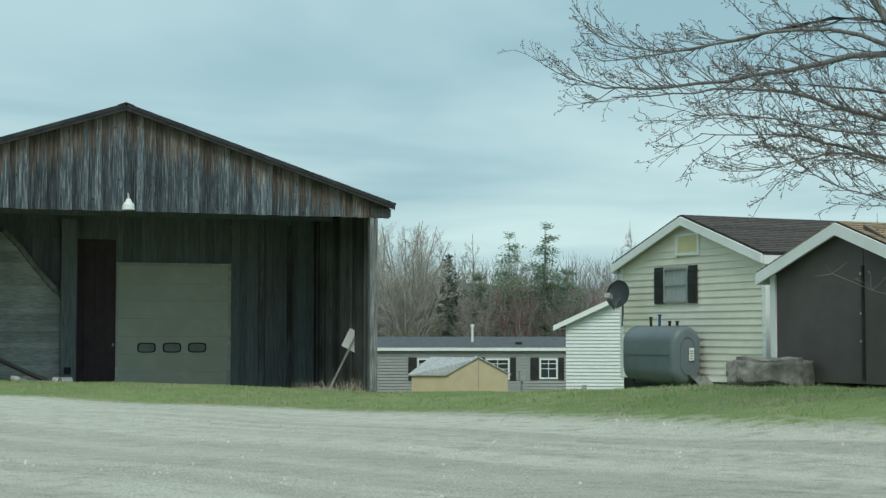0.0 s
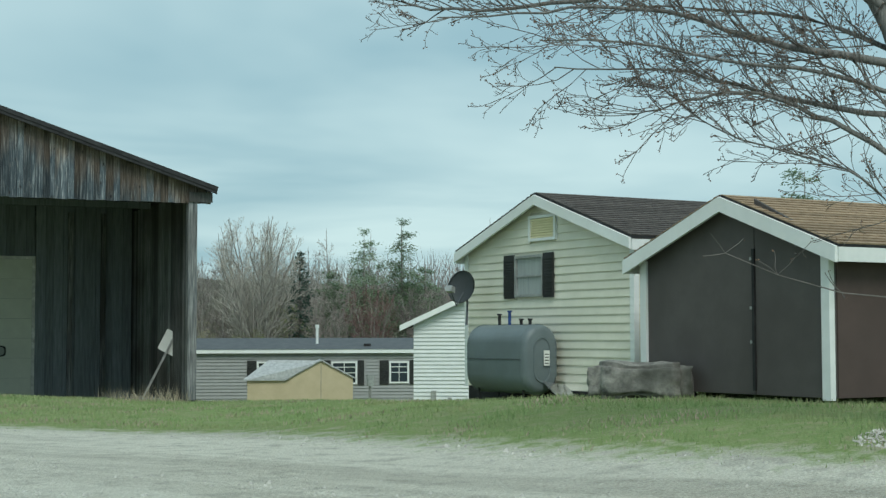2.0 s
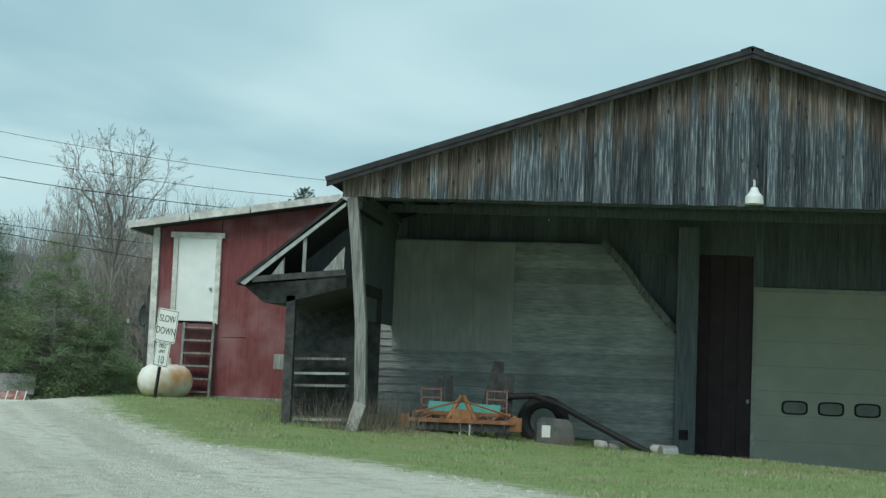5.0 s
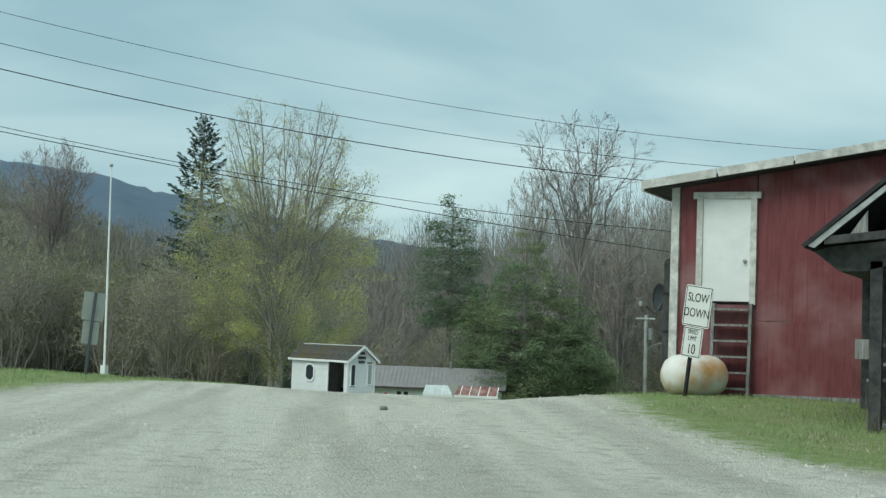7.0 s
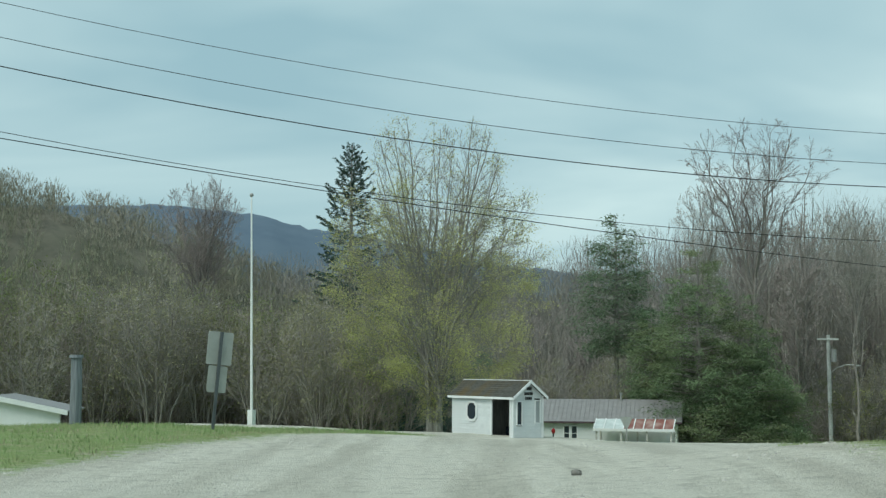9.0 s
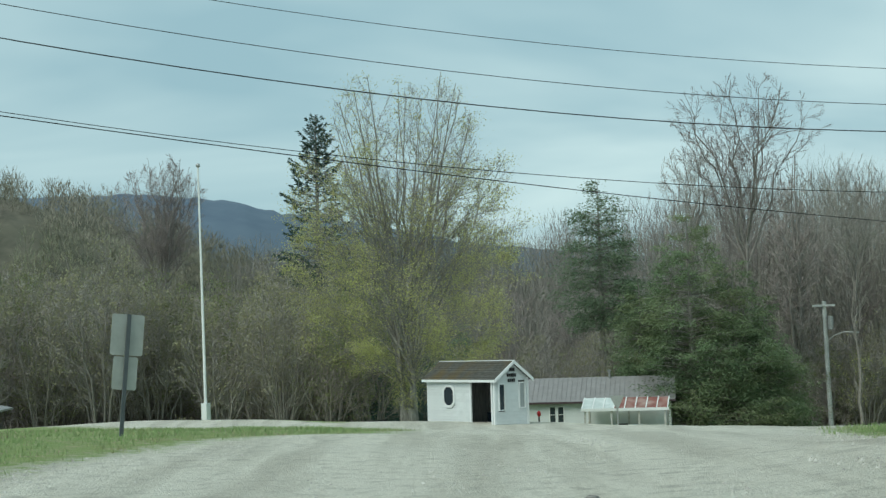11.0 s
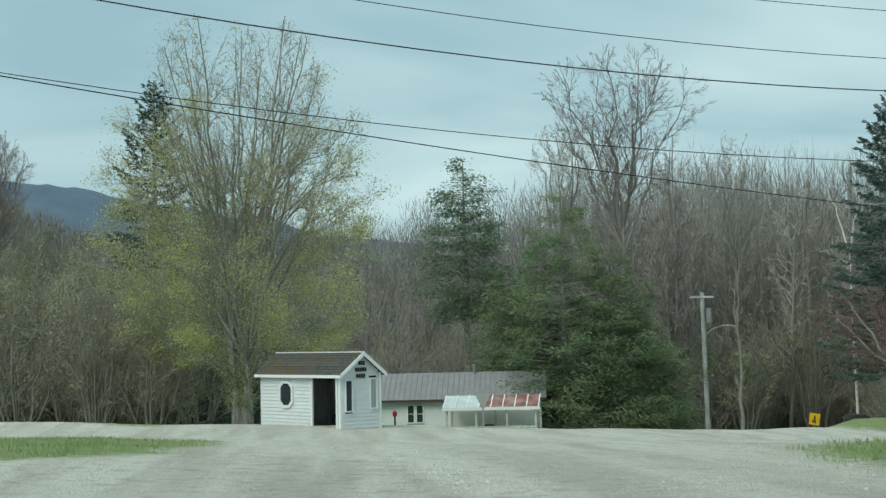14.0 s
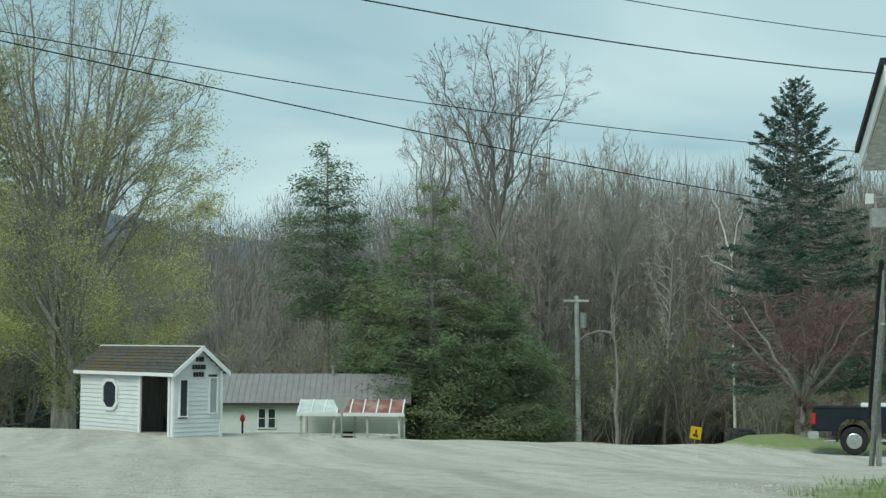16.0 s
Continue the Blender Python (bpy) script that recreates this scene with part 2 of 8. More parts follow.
M = {
    "barnwood": mat("weathered_barn_boards", (0.018, 0.026, 0.034), (0.27, 0.275, 0.275), 5.0, 0.92, 0.6, (7, 7, 0.3), vary=0.5, c3=(0.075, 0.072, 0.070), big=0.5),
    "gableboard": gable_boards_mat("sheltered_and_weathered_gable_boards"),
    "barndark": mat("dark_inner_boards", (0.11, 0.128, 0.142), (0.205, 0.225, 0.243), 4.0, 0.95, 0.3, (5, 5, 0.35), vary=0.16),
    "greywood": mat("grey_weathered_timber", (0.10, 0.107, 0.107), (0.34, 0.34, 0.32), 6.0, 0.9, 0.5, (6, 6, 0.4), vary=0.2),
    "clap_old": mat("grey_old_clapboard", (0.30, 0.325, 0.32), (0.60, 0.615, 0.60), 5.0, 0.92, 0.4, (0.6, 4, 4), vary=0.20, c3=(0.27, 0.285, 0.28)),
    "plywood": mat("grey_plywood", (0.42, 0.43, 0.41), (0.56, 0.56, 0.53), 3.0, 0.9, 0.2, (3, 3, 0.6), c3=(0.33, 0.335, 0.32)),
    "roofdark": mat("dark_roof_edge", (0.018, 0.019, 0.021), (0.05, 0.051, 0.054), 4.0, 0.85, 0.2),
    "redpaint": mat("peeling_red_boards", (0.145, 0.042, 0.048), (0.205, 0.068, 0.073), 4.0, 0.85, 0.35, (4, 4, 0.4), vary=0.05, c3=(0.26, 0.14, 0.145), big=0.9),
    "darkred": mat("dark_red_door", (0.060, 0.042, 0.050), (0.085, 0.060, 0.068), 3.0, 0.85, 0.2),
    "white": mat("white_paint", (0.70, 0.73, 0.73), (0.78, 0.80, 0.80), 5.0, 0.6, 0.06, c3=(0.68, 0.70, 0.69), vary=0.03),
    "whiteworn": mat("worn_white_trim", (0.36, 0.36, 0.34), (0.74, 0.74, 0.71), 6.0, 0.75, 0.25, c3=(0.42, 0.41, 0.38)),
    "vinyl_cream": mat("cream_vinyl_siding", (0.65, 0.635, 0.535), (0.73, 0.715, 0.615), 3.0, 0.55, 0.05, vary=0.03, c3=(0.61, 0.60, 0.51)),
    "vinyl_white": mat("white_vinyl_siding", (0.58, 0.62, 0.62), (0.68, 0.715, 0.715), 3.0, 0.55, 0.05, vary=0.03, c3=(0.62, 0.65, 0.65)),
    "vinyl_grey": mat("grey_vinyl_siding", (0.25, 0.26, 0.26), (0.30, 0.31, 0.31), 3.0, 0.55, 0.05, vary=0.03),
    "brownboard": mat("brown_panel", (0.085, 0.077, 0.075), (0.107, 0.098, 0.095), 2.0, 0.7, 0.08, c3=(0.072, 0.064, 0.062)),
    "shingle_dark": mat("dark_brown_shingles", (0.055, 0.05, 0.05), (0.13, 0.115, 0.105), 9.0, 0.95, 0.4, vary=0.22),
    "shingle_tan": mat("tan_shingles", (0.20, 0.145, 0.095), (0.36, 0.27, 0.185), 9.0, 0.95, 0.4, vary=0.2),
    "shingle_grey": mat("light_grey_shingles", (0.30, 0.32, 0.33), (0.48, 0.50, 0.51), 9.0, 0.95, 0.4, vary=0.2),
    "shingle_moss": mat("mossy_shingles", (0.050, 0.050, 0.045), (0.105, 0.104, 0.092), 7.0, 0.95, 0.5, c3=(0.10, 0.078, 0.042), big=0.8, vary=0.12),
    "metal_grey": mat("grey_metal_roofing", (0.215, 0.212, 0.212), (0.275, 0.27, 0.27), 2.0, 0.55, 0.05),
    "slate": mat("grey_trailer_roof", (0.075, 0.085, 0.095), (0.11, 0.12, 0.13), 3.0, 0.8, 0.1),
    "garage": mat("grey_green_garage_door", (0.50, 0.515, 0.44), (0.57, 0.585, 0.50), 2.5, 0.6, 0.05, c3=(0.46, 0.48, 0.41)),
    "galv": mat("galvanised_metal", (0.30, 0.31, 0.31), (0.46, 0.47, 0.46), 8.0, 0.5, 0.08, metal=0.5),
    "steel_sign": mat("sign_back_aluminium", (0.33, 0.35, 0.33), (0.42, 0.44, 0.42), 3.0, 0.5, 0.03, metal=0.3),
    "tankpaint": mat("grey_painted_tank", (0.125, 0.158, 0.170), (0.155, 0.190, 0.203), 3.0, 0.40, 0.05, c3=(0.105, 0.128, 0.136)),
    "propane": mat("rusty_white_tank", (0.68, 0.66, 0.60), (0.80, 0.79, 0.75), 4.0, 0.5, 0.08, c3=(0.55, 0.28, 0.09), big=1.6),
    "black": mat("black_rubber", (0.012, 0.012, 0.013), (0.03, 0.03, 0.032), 6.0, 0.7, 0.1),
    "binmetal": mat("battered_grey_metal", (0.07, 0.075, 0.078), (0.16, 0.165, 0.168), 5.0, 0.7, 0.3, c3=(0.11, 0.085, 0.065), big=2.0),
    "bluecap": mat("blue_valve", (0.02, 0.05, 0.16), (0.03, 0.07, 0.22), 4.0, 0.5, 0.0),
    "dish": mat("dark_grey_dish", (0.075, 0.088, 0.096), (0.10, 0.115, 0.125), 4.0, 0.5, 0.05),
    "stone": mat("grey_field_stone", (0.10, 0.10, 0.095), (0.38, 0.37, 0.34), 7.0, 0.95, 0.8, c3=(0.09, 0.09, 0.08), big=1.8),
    "bark": mat("grey_bark", (0.075, 0.074, 0.072), (0.27, 0.265, 0.255), 9.0, 0.95, 1.0, (5, 5, 0.55), c3=(0.17, 0.17, 0.16), big=1.5),
    "barkdark": mat("dark_bark", (0.16, 0.148, 0.136), (0.36, 0.335, 0.305), 5.0, 0.95, 0.7, (4, 4, 0.7)),
    "twig": mat("twigs", (0.27, 0.255, 0.23), (0.46, 0.435, 0.395), 2.0, 0.95, 0.0, vary=0.25),
    "barklight": mat("pale_grey_bark", (0.15, 0.145, 0.13), (0.36, 0.345, 0.315), 4.0, 0.95, 0.7, (4, 4, 0.7)),
    "twigmauve": mat("brown_mauve_twigs", (0.205, 0.178, 0.168), (0.37, 0.325, 0.305), 2.0, 0.95, 0.0, vary=0.25),
    "barktwig": mat("dark_twigs", (0.075, 0.07, 0.066), (0.17, 0.155, 0.145), 2.0, 0.95, 0.0, vary=0.15),
    "twigred": mat("budding_twigs", (0.17, 0.105, 0.10), (0.28, 0.18, 0.17), 2.0, 0.95, 0.0, vary=0.2),
    "birch": mat("birch_bark", (0.45, 0.44, 0.41), (0.68, 0.67, 0.64), 4.0, 0.9, 0.2),
    "hill_far": mat("hillside_twigs", (0.17, 0.16, 0.13), (0.33, 0.31, 0.25), 0.06, 0.95, 0.0, c3=(0.24, 0.25, 0.17), big=0.03),
    "wood_far": mat("distant_twigs", (0.185, 0.173, 0.16), (0.36, 0.335, 0.31), 0.12, 0.95, 0.0, c3=(0.165, 0.17, 0.125), big=0.05),
    "redbud": mat("red_buds", (0.14, 0.08, 0.075), (0.24, 0.145, 0.13), 3.0, 0.9, 0.0),
    "bud": mat("tree_buds", (0.12, 0.075, 0.055), (0.20, 0.13, 0.085), 3.0, 0.9, 0.0),
    "leaf_yellow": mat("young_yellow_green_leaves", (0.40, 0.41, 0.16), (0.56, 0.56, 0.26), 1.2, 0.8, 0.0, vary=0.15, thin=0.35),
    "leaf_green": mat("fresh_green_leaves", (0.17, 0.20, 0.09), (0.29, 0.32, 0.15), 1.2, 0.8, 0.0, vary=0.2, thin=0.3),
    "leaf_olive": mat("olive_opening_leaves", (0.21, 0.205, 0.125), (0.35, 0.34, 0.21), 1.2, 0.8, 0.0, vary=0.2, thin=0.3),
    "needle": mat("hemlock_needles", (0.12, 0.19, 0.105), (0.25, 0.32, 0.18), 0.35, 0.9, 0.0, vary=0.15, c3=(0.215, 0.24, 0.13), big=0.25, spec=0.1, thin=0.35),
    "spruce": mat("blue_spruce_needles", (0.08, 0.128, 0.105), (0.12, 0.175, 0.145), 0.6, 0.9, 0.0, vary=0.15, spec=0.1, thin=0.3),
    "pine": mat("pine_needles", (0.14, 0.205, 0.13), (0.255, 0.325, 0.21), 0.6, 0.9, 0.0, vary=0.2, spec=0.1, thin=0.35),
    "grassblade": mat("grass_blades", (0.19, 0.285, 0.11), (0.35, 0.455, 0.21), 1.5, 0.85, 0.0, c3=(0.34, 0.36, 0.19), big=0.7, thin=0.3),
    "deadweed": mat("dead_brown_weeds", (0.10, 0.085, 0.068), (0.24, 0.205, 0.165), 2.0, 0.9, 0.0),
    "drygrass": mat("dry_weeds", (0.28, 0.245, 0.18), (0.48, 0.43, 0.32), 2.0, 0.9, 0.0),
    "orange": mat("orange_implement_paint", (0.20, 0.095, 0.048), (0.36, 0.17, 0.085), 6.0, 0.8, 0.25, c3=(0.16, 0.075, 0.045), big=2.5),
    "teal": mat("teal_paint", (0.08, 0.30, 0.27), (0.13, 0.40, 0.36), 4.0, 0.6, 0.1, c3=(0.10, 0.28, 0.25)),
    "tan": mat("tan_shed_panel", (0.47, 0.40, 0.27), (0.55, 0.47, 0.33), 2.0, 0.8, 0.06),
    "tealroof": mat("faded_white_metal_roof", (0.45, 0.52, 0.51), (0.66, 0.71, 0.70), 3.0, 0.6, 0.05, c3=(0.40, 0.46, 0.45)),
    "rustroof": mat("rusty_red_roof", (0.17, 0.065, 0.055), (0.27, 0.11, 0.09), 3.0, 0.7, 0.15, c3=(0.34, 0.24, 0.21), big=1.3),
    "glass": glass_mat("dark_glass"),
    # garage door panes in pale grey
    "doorpane": mat("pale_door_pane", (0.20, 0.22, 0.21), (0.30, 0.32, 0.30), 3.0, 0.25, 0.0),
    "curtain": mat("pale_curtain_behind_glass", (0.30, 0.33, 0.33), (0.40, 0.43, 0.43), 2.0, 0.15, 0.0, (8, 8, 0.5)),
    "shutter": mat("dark_shutter", (0.022, 0.024, 0.024), (0.04, 0.042, 0.042), 4.0, 0.6, 0.05),
    "concrete": mat("concrete", (0.30, 0.29, 0.27), (0.45, 0.44, 0.41), 8.0, 0.95, 0.3),
    "pebble": mat("pale_stones", (0.26, 0.25, 0.225), (0.68, 0.66, 0.61), 7.0, 0.95, 0.0),
    "black_text": mat("black_sign_paint", (0.02, 0.02, 0.02), (0.03, 0.03, 0.03), 3.0, 0.6, 0.0),
    "signwhite": mat("white_sign_face", (0.66, 0.68, 0.66), (0.76, 0.77, 0.75), 3.0, 0.5, 0.0, c3=(0.64, 0.65, 0.62)),
    "signyellow": mat("yellow_sign_face", (0.70, 0.42, 0.015), (0.78, 0.50, 0.03), 3.0, 0.5, 0.0),
    "navy": mat("dark_navy_car_paint", (0.010, 0.016, 0.024), (0.014, 0.021, 0.030), 2.0, 0.25, 0.0),
    "chrome": mat("bright_chrome", (0.55, 0.56, 0.57), (0.7, 0.71, 0.72), 3.0, 0.2, 0.0, metal=0.9),
    "redlens": mat("red_lens", (0.35, 0.02, 0.02), (0.45, 0.03, 0.03), 3.0, 0.3, 0.0),
    # colour of dark clutter; also paints the shade on the lean-to's inner boards
    "clutter_shade": mat("dark_clutter_and_shaded_boards", (0.03, 0.032, 0.034), (0.09, 0.09, 0.088), 6.0, 0.9, 0.3),
    "vent": mat("yellowed_vent", (0.66, 0.60, 0.36), (0.74, 0.68, 0.45), 5.0, 0.7, 0.05),
    "hill": mat("leafless_hillside", (0.085, 0.080, 0.064), (0.19, 0.175, 0.135), 0.5, 0.95, 0.0, c3=(0.085, 0.088, 0.062), big=0.05),
    # blue in this base colour stands for distance haze
    "mountain": mat("haze_tinted_wooded_ridge", (0.085, 0.125, 0.175), (0.12, 0.165, 0.215), 0.05, 0.95, 0.0, c3=(0.10, 0.14, 0.185), big=0.008),
}


# ---- mesh helpers ----
def add_box(bm, x0, x1, y0, y1, z0, z1, m=None):
    """A box between the given limits, optionally moved by m."""
    v = [Vector((x, y, z)) for z in (z0, z1) for y in (y0, y1) for x in (x0, x1)]
    vs = [bm.verts.new(m @ p if m else p) for p in v]
    for f in ((0, 2, 3, 1), (4, 5, 7, 6), (0, 1, 5, 4), (2, 6, 7, 3), (0, 4, 6, 2), (1, 3, 7, 5)):
        bm.faces.new([vs[i] for i in f])
    return vs


def add_prism(bm, outline, y0, y1, m=None):
    """An outline of (x, z) points pushed from y0 to y1."""
    a = [bm.verts.new((m or Matrix()) @ Vector((x, y0, z))) for x, z in outline]
    b = [bm.verts.new((m or Matrix()) @ Vector((x, y1, z))) for x, z in outline]
    n = len(a)
    bm.faces.new(a)
    bm.faces.new(b[::-1])
    for i in range(n):
        bm.faces.new((a[i], b[i], b[(i + 1) % n], a[(i + 1) % n]))


def add_tube(bm, pts, radii, sides=6, cap=True):
    """A tube through pts with one radius a point."""
    rings = []
    for i, p in enumerate(pts):
        p = Vector(p)
        d = (Vector(pts[min(i + 1, len(pts) - 1)]) - Vector(pts[max(i - 1, 0)])).normalized()
        u = d.orthogonal().normalized() if abs(d.z) > 0.9 else d.cross(Vector((0, 0, 1))).normalized()
        w = d.cross(u)
        r = radii[i] if hasattr(radii, "__len__") else radii
        rings.append([bm.verts.new(p + r * (math.cos(2 * math.pi * k / sides) * u + math.sin(2 * math.pi * k / sides) * w)) for k in range(sides)])
    for a, b in zip(rings, rings[1:]):
        for k in range(sides):
            bm.faces.new((a[k], a[(k + 1) % sides], b[(k + 1) % sides], b[k]))
    if cap:
        bm.faces.new(rings[0][::-1])
        bm.faces.new(rings[-1])


def mesh_of(name, bm, material, smooth=False):
    bmesh.ops.recalc_face_normals(bm, faces=bm.faces)
    me = bpy.data.meshes.new(name)
    bm.to_mesh(me)
    bm.free()
    me.materials.append(material)
    if smooth:
        me.polygons.foreach_set("use_smooth", [True] * len(me.polygons))
    return me


def part(name, bm, material, parent, label="", smooth=False, m=None):
    """Links bm as one mesh object under parent (a thing or a part)."""
    ob = new(name, mesh_of(name, bm, material, smooth))
    ob.parent = parent
    if m:
        ob.matrix_local = m
    return tagged(ob, label) if label else ob


def thing(name, m, label, category, group="", kind=""):
    ob = new(name)
    ob.matrix_world = m
    return tagged(ob, label, category, group, kind)


def box_part(name, x0, x1, y0, y1, z0, z1, material, parent, label="", m=None, bevel=0.0):
    bm = bmesh.new()
    add_box(bm, x0, x1, y0, y1, z0, z1)
    if bevel:
        bmesh.ops.bevel(bm, geom=bm.edges[:], offset=bevel, segments=2, affect="EDGES")
    return part(name, bm, material, parent, label, m=m)


def pydata(name, verts, faces, material, smooth=False):
    me = bpy.data.meshes.new(name)
    me.from_pydata(verts, [], faces)
    me.materials.append(material)
    if smooth:
        me.polygons.foreach_set("use_smooth", [True] * len(me.polygons))
    return me


def sstep(a, b, x):
    t = np.clip((x - a) / (b - a), 0, 1)
    return t * t * (3 - 2 * t)


# ---- ground ----
def ground_z(x, y):
    """Height of the ground: a drive over a low crest, falling towards the road and the woods' edge."""
    x, y = np.asarray(x, float), np.asarray(y, float)
    s = -0.5 * x + 0.87 * y
    h = 0.55 - 1.25 * sstep(14, 56, s) - 0.062 * np.maximum(0, np.minimum(s, 118) - 56)
    h = h - 1.7 * sstep(6, 32, x + 0.6 * y) * sstep(-10, 5, y)
    h = h - 0.45 * np.exp(-((x - 3) / 7) ** 2 - ((y - 7) / 6) ** 2)
    sx = np.where(x < -13, 4.0, 7.0)
    h = h + 0.55 * np.exp(-((x + 13) / sx) ** 2 - ((y - 6) / 8) ** 2)
    u = 0.77 * (x - 4) + 0.64 * (y + 21.8)
    h = h + 0.46 * sstep(-6.5, -1.0, u) * (0.35 * sstep(-12, -16, y) + 0.65 * sstep(-17.5, -20.5, y)) * sstep(2.5, 7.0, x)
    h = h - 0.36 * sstep(0, 8, x) * sstep(-14, -8, y)
    h = h - 1.3 * sstep(22, 50, y) * sstep(-42, -22, x) * sstep(110, 70, y)
    h = h + 0.42 * np.exp(-((x + 34) / 8) ** 2 - ((y - 8) / 12) ** 2)
    h = h + 0.26 * np.exp(-((x + 38) / 6) ** 2 - ((y - 21) / 8) ** 2)
    h = h + 0.55 * np.exp(-((x + 54) / 10) ** 2 - ((y - 38) / 10) ** 2)
    h = h + 0.20 * np.maximum(0, np.minimum(s, 230) - 135)
    h = h + 0.32 * sstep(-37, -28, x) * sstep(27, 38, y) * sstep(80, 62, y) * sstep(5, -10, x)
    h = h + 0.27 * sstep(-31, -26.5, x) * sstep(45, 58, y) * sstep(80, 62, y) * sstep(5, -10, x)
    h = h - 0.026 * np.clip(s - 57, 0, 30) * sstep(-35, -42, x)
    h = h + 1.3 * sstep(-29.0, -26.2, x) * sstep(60, 69, y) * sstep(100, 85, y) * sstep(5, -10, x)
    d = np.hypot(x, y)
    h = h + 0.05 * np.clip(x * 0.6 + 0.8 * y - 75, 0, 60) * sstep(5, 40, x)
    return h + 0.03 * np.sin(x * 0.9 + 1) * np.sin(y * 0.7) * (d < 120)

# ---- ground sheet and gravel drive ----
DRIVE = [(20, -60), (10, -36), (5.9, -29.3), (4.9, -26.9), (4.2, -24.0), (2.9, -19.6), (0.2, -16.9), (-2.0, -13.4), (-3.8, -10.3), (-5.6, -8.0), (-7.8, -6.1), (-9.6, -4.6), (-12.6, 0.2),
         (-15.0, 5.4), (-17.3, 11), (-20.2, 18.6), (-19.6, 21.5), (-12, 25), (14, 38), (60, 60), (50, 85), (-10, 66), (-22, 62.8), (-28.0, 62.0), (-31, 74), (-42, 72), (-47, 60), (-44.8, 37.6), (-64, 37.0),
         (-110, 49), (-112, 44), (-62, 34), (-45, 30.5), (-33.5, 24.5), (-28.7, 15.2), (-28.3, 8.6), (-26.7, 3), (-25.2, -1.4), (-23.6, -6), (-22, -22), (-26, -60)]


def drive_distance(x, y):
    """Metres inside (positive) or outside (negative) the drive's edge."""
    p = np.array(DRIVE, float)
    q = np.roll(p, -1, 0)
    best, inside = np.full(np.shape(x), 1e9), np.zeros(np.shape(x), bool)
    for (ax, ay), (bx, by) in zip(p, q):
        ex, ey = bx - ax, by - ay
        t = np.clip(((x - ax) * ex + (y - ay) * ey) / (ex * ex + ey * ey), 0, 1)
        best = np.minimum(best, np.hypot(x - ax - t * ex, y - ay - t * ey))
        cross = (ay > y) != (by > y)
        inside ^= cross & (x < ex * (y - ay) / (ey if ey else 1e-9) + ax)
    return np.where(inside, best, -best)


def sheet(xs, ys, lift):
    X, Y = np.meshgrid(xs, ys)
    D = drive_distance(X, Y)
    Z = ground_z(X, Y) + lift(D)
    nx = len(xs)
    idx = np.arange(X.size).reshape(X.shape)
    quads = np.stack([idx[:-1, :-1], idx[:-1, 1:], idx[1:, 1:], idx[1:, :-1]], -1).reshape(-1, 4)
    return np.stack([X, Y, Z], -1).reshape(-1, 3), quads, D.ravel()


def sheet_object(name, verts, quads, dist, material):
    me = pydata(name, verts.tolist(), quads.tolist(), material, True)
    at = me.attributes.new("drive", "FLOAT", "POINT")
    at.data.foreach_set("value", np.clip(dist, -4, 4).astype(np.float32))
    return new(name, me)


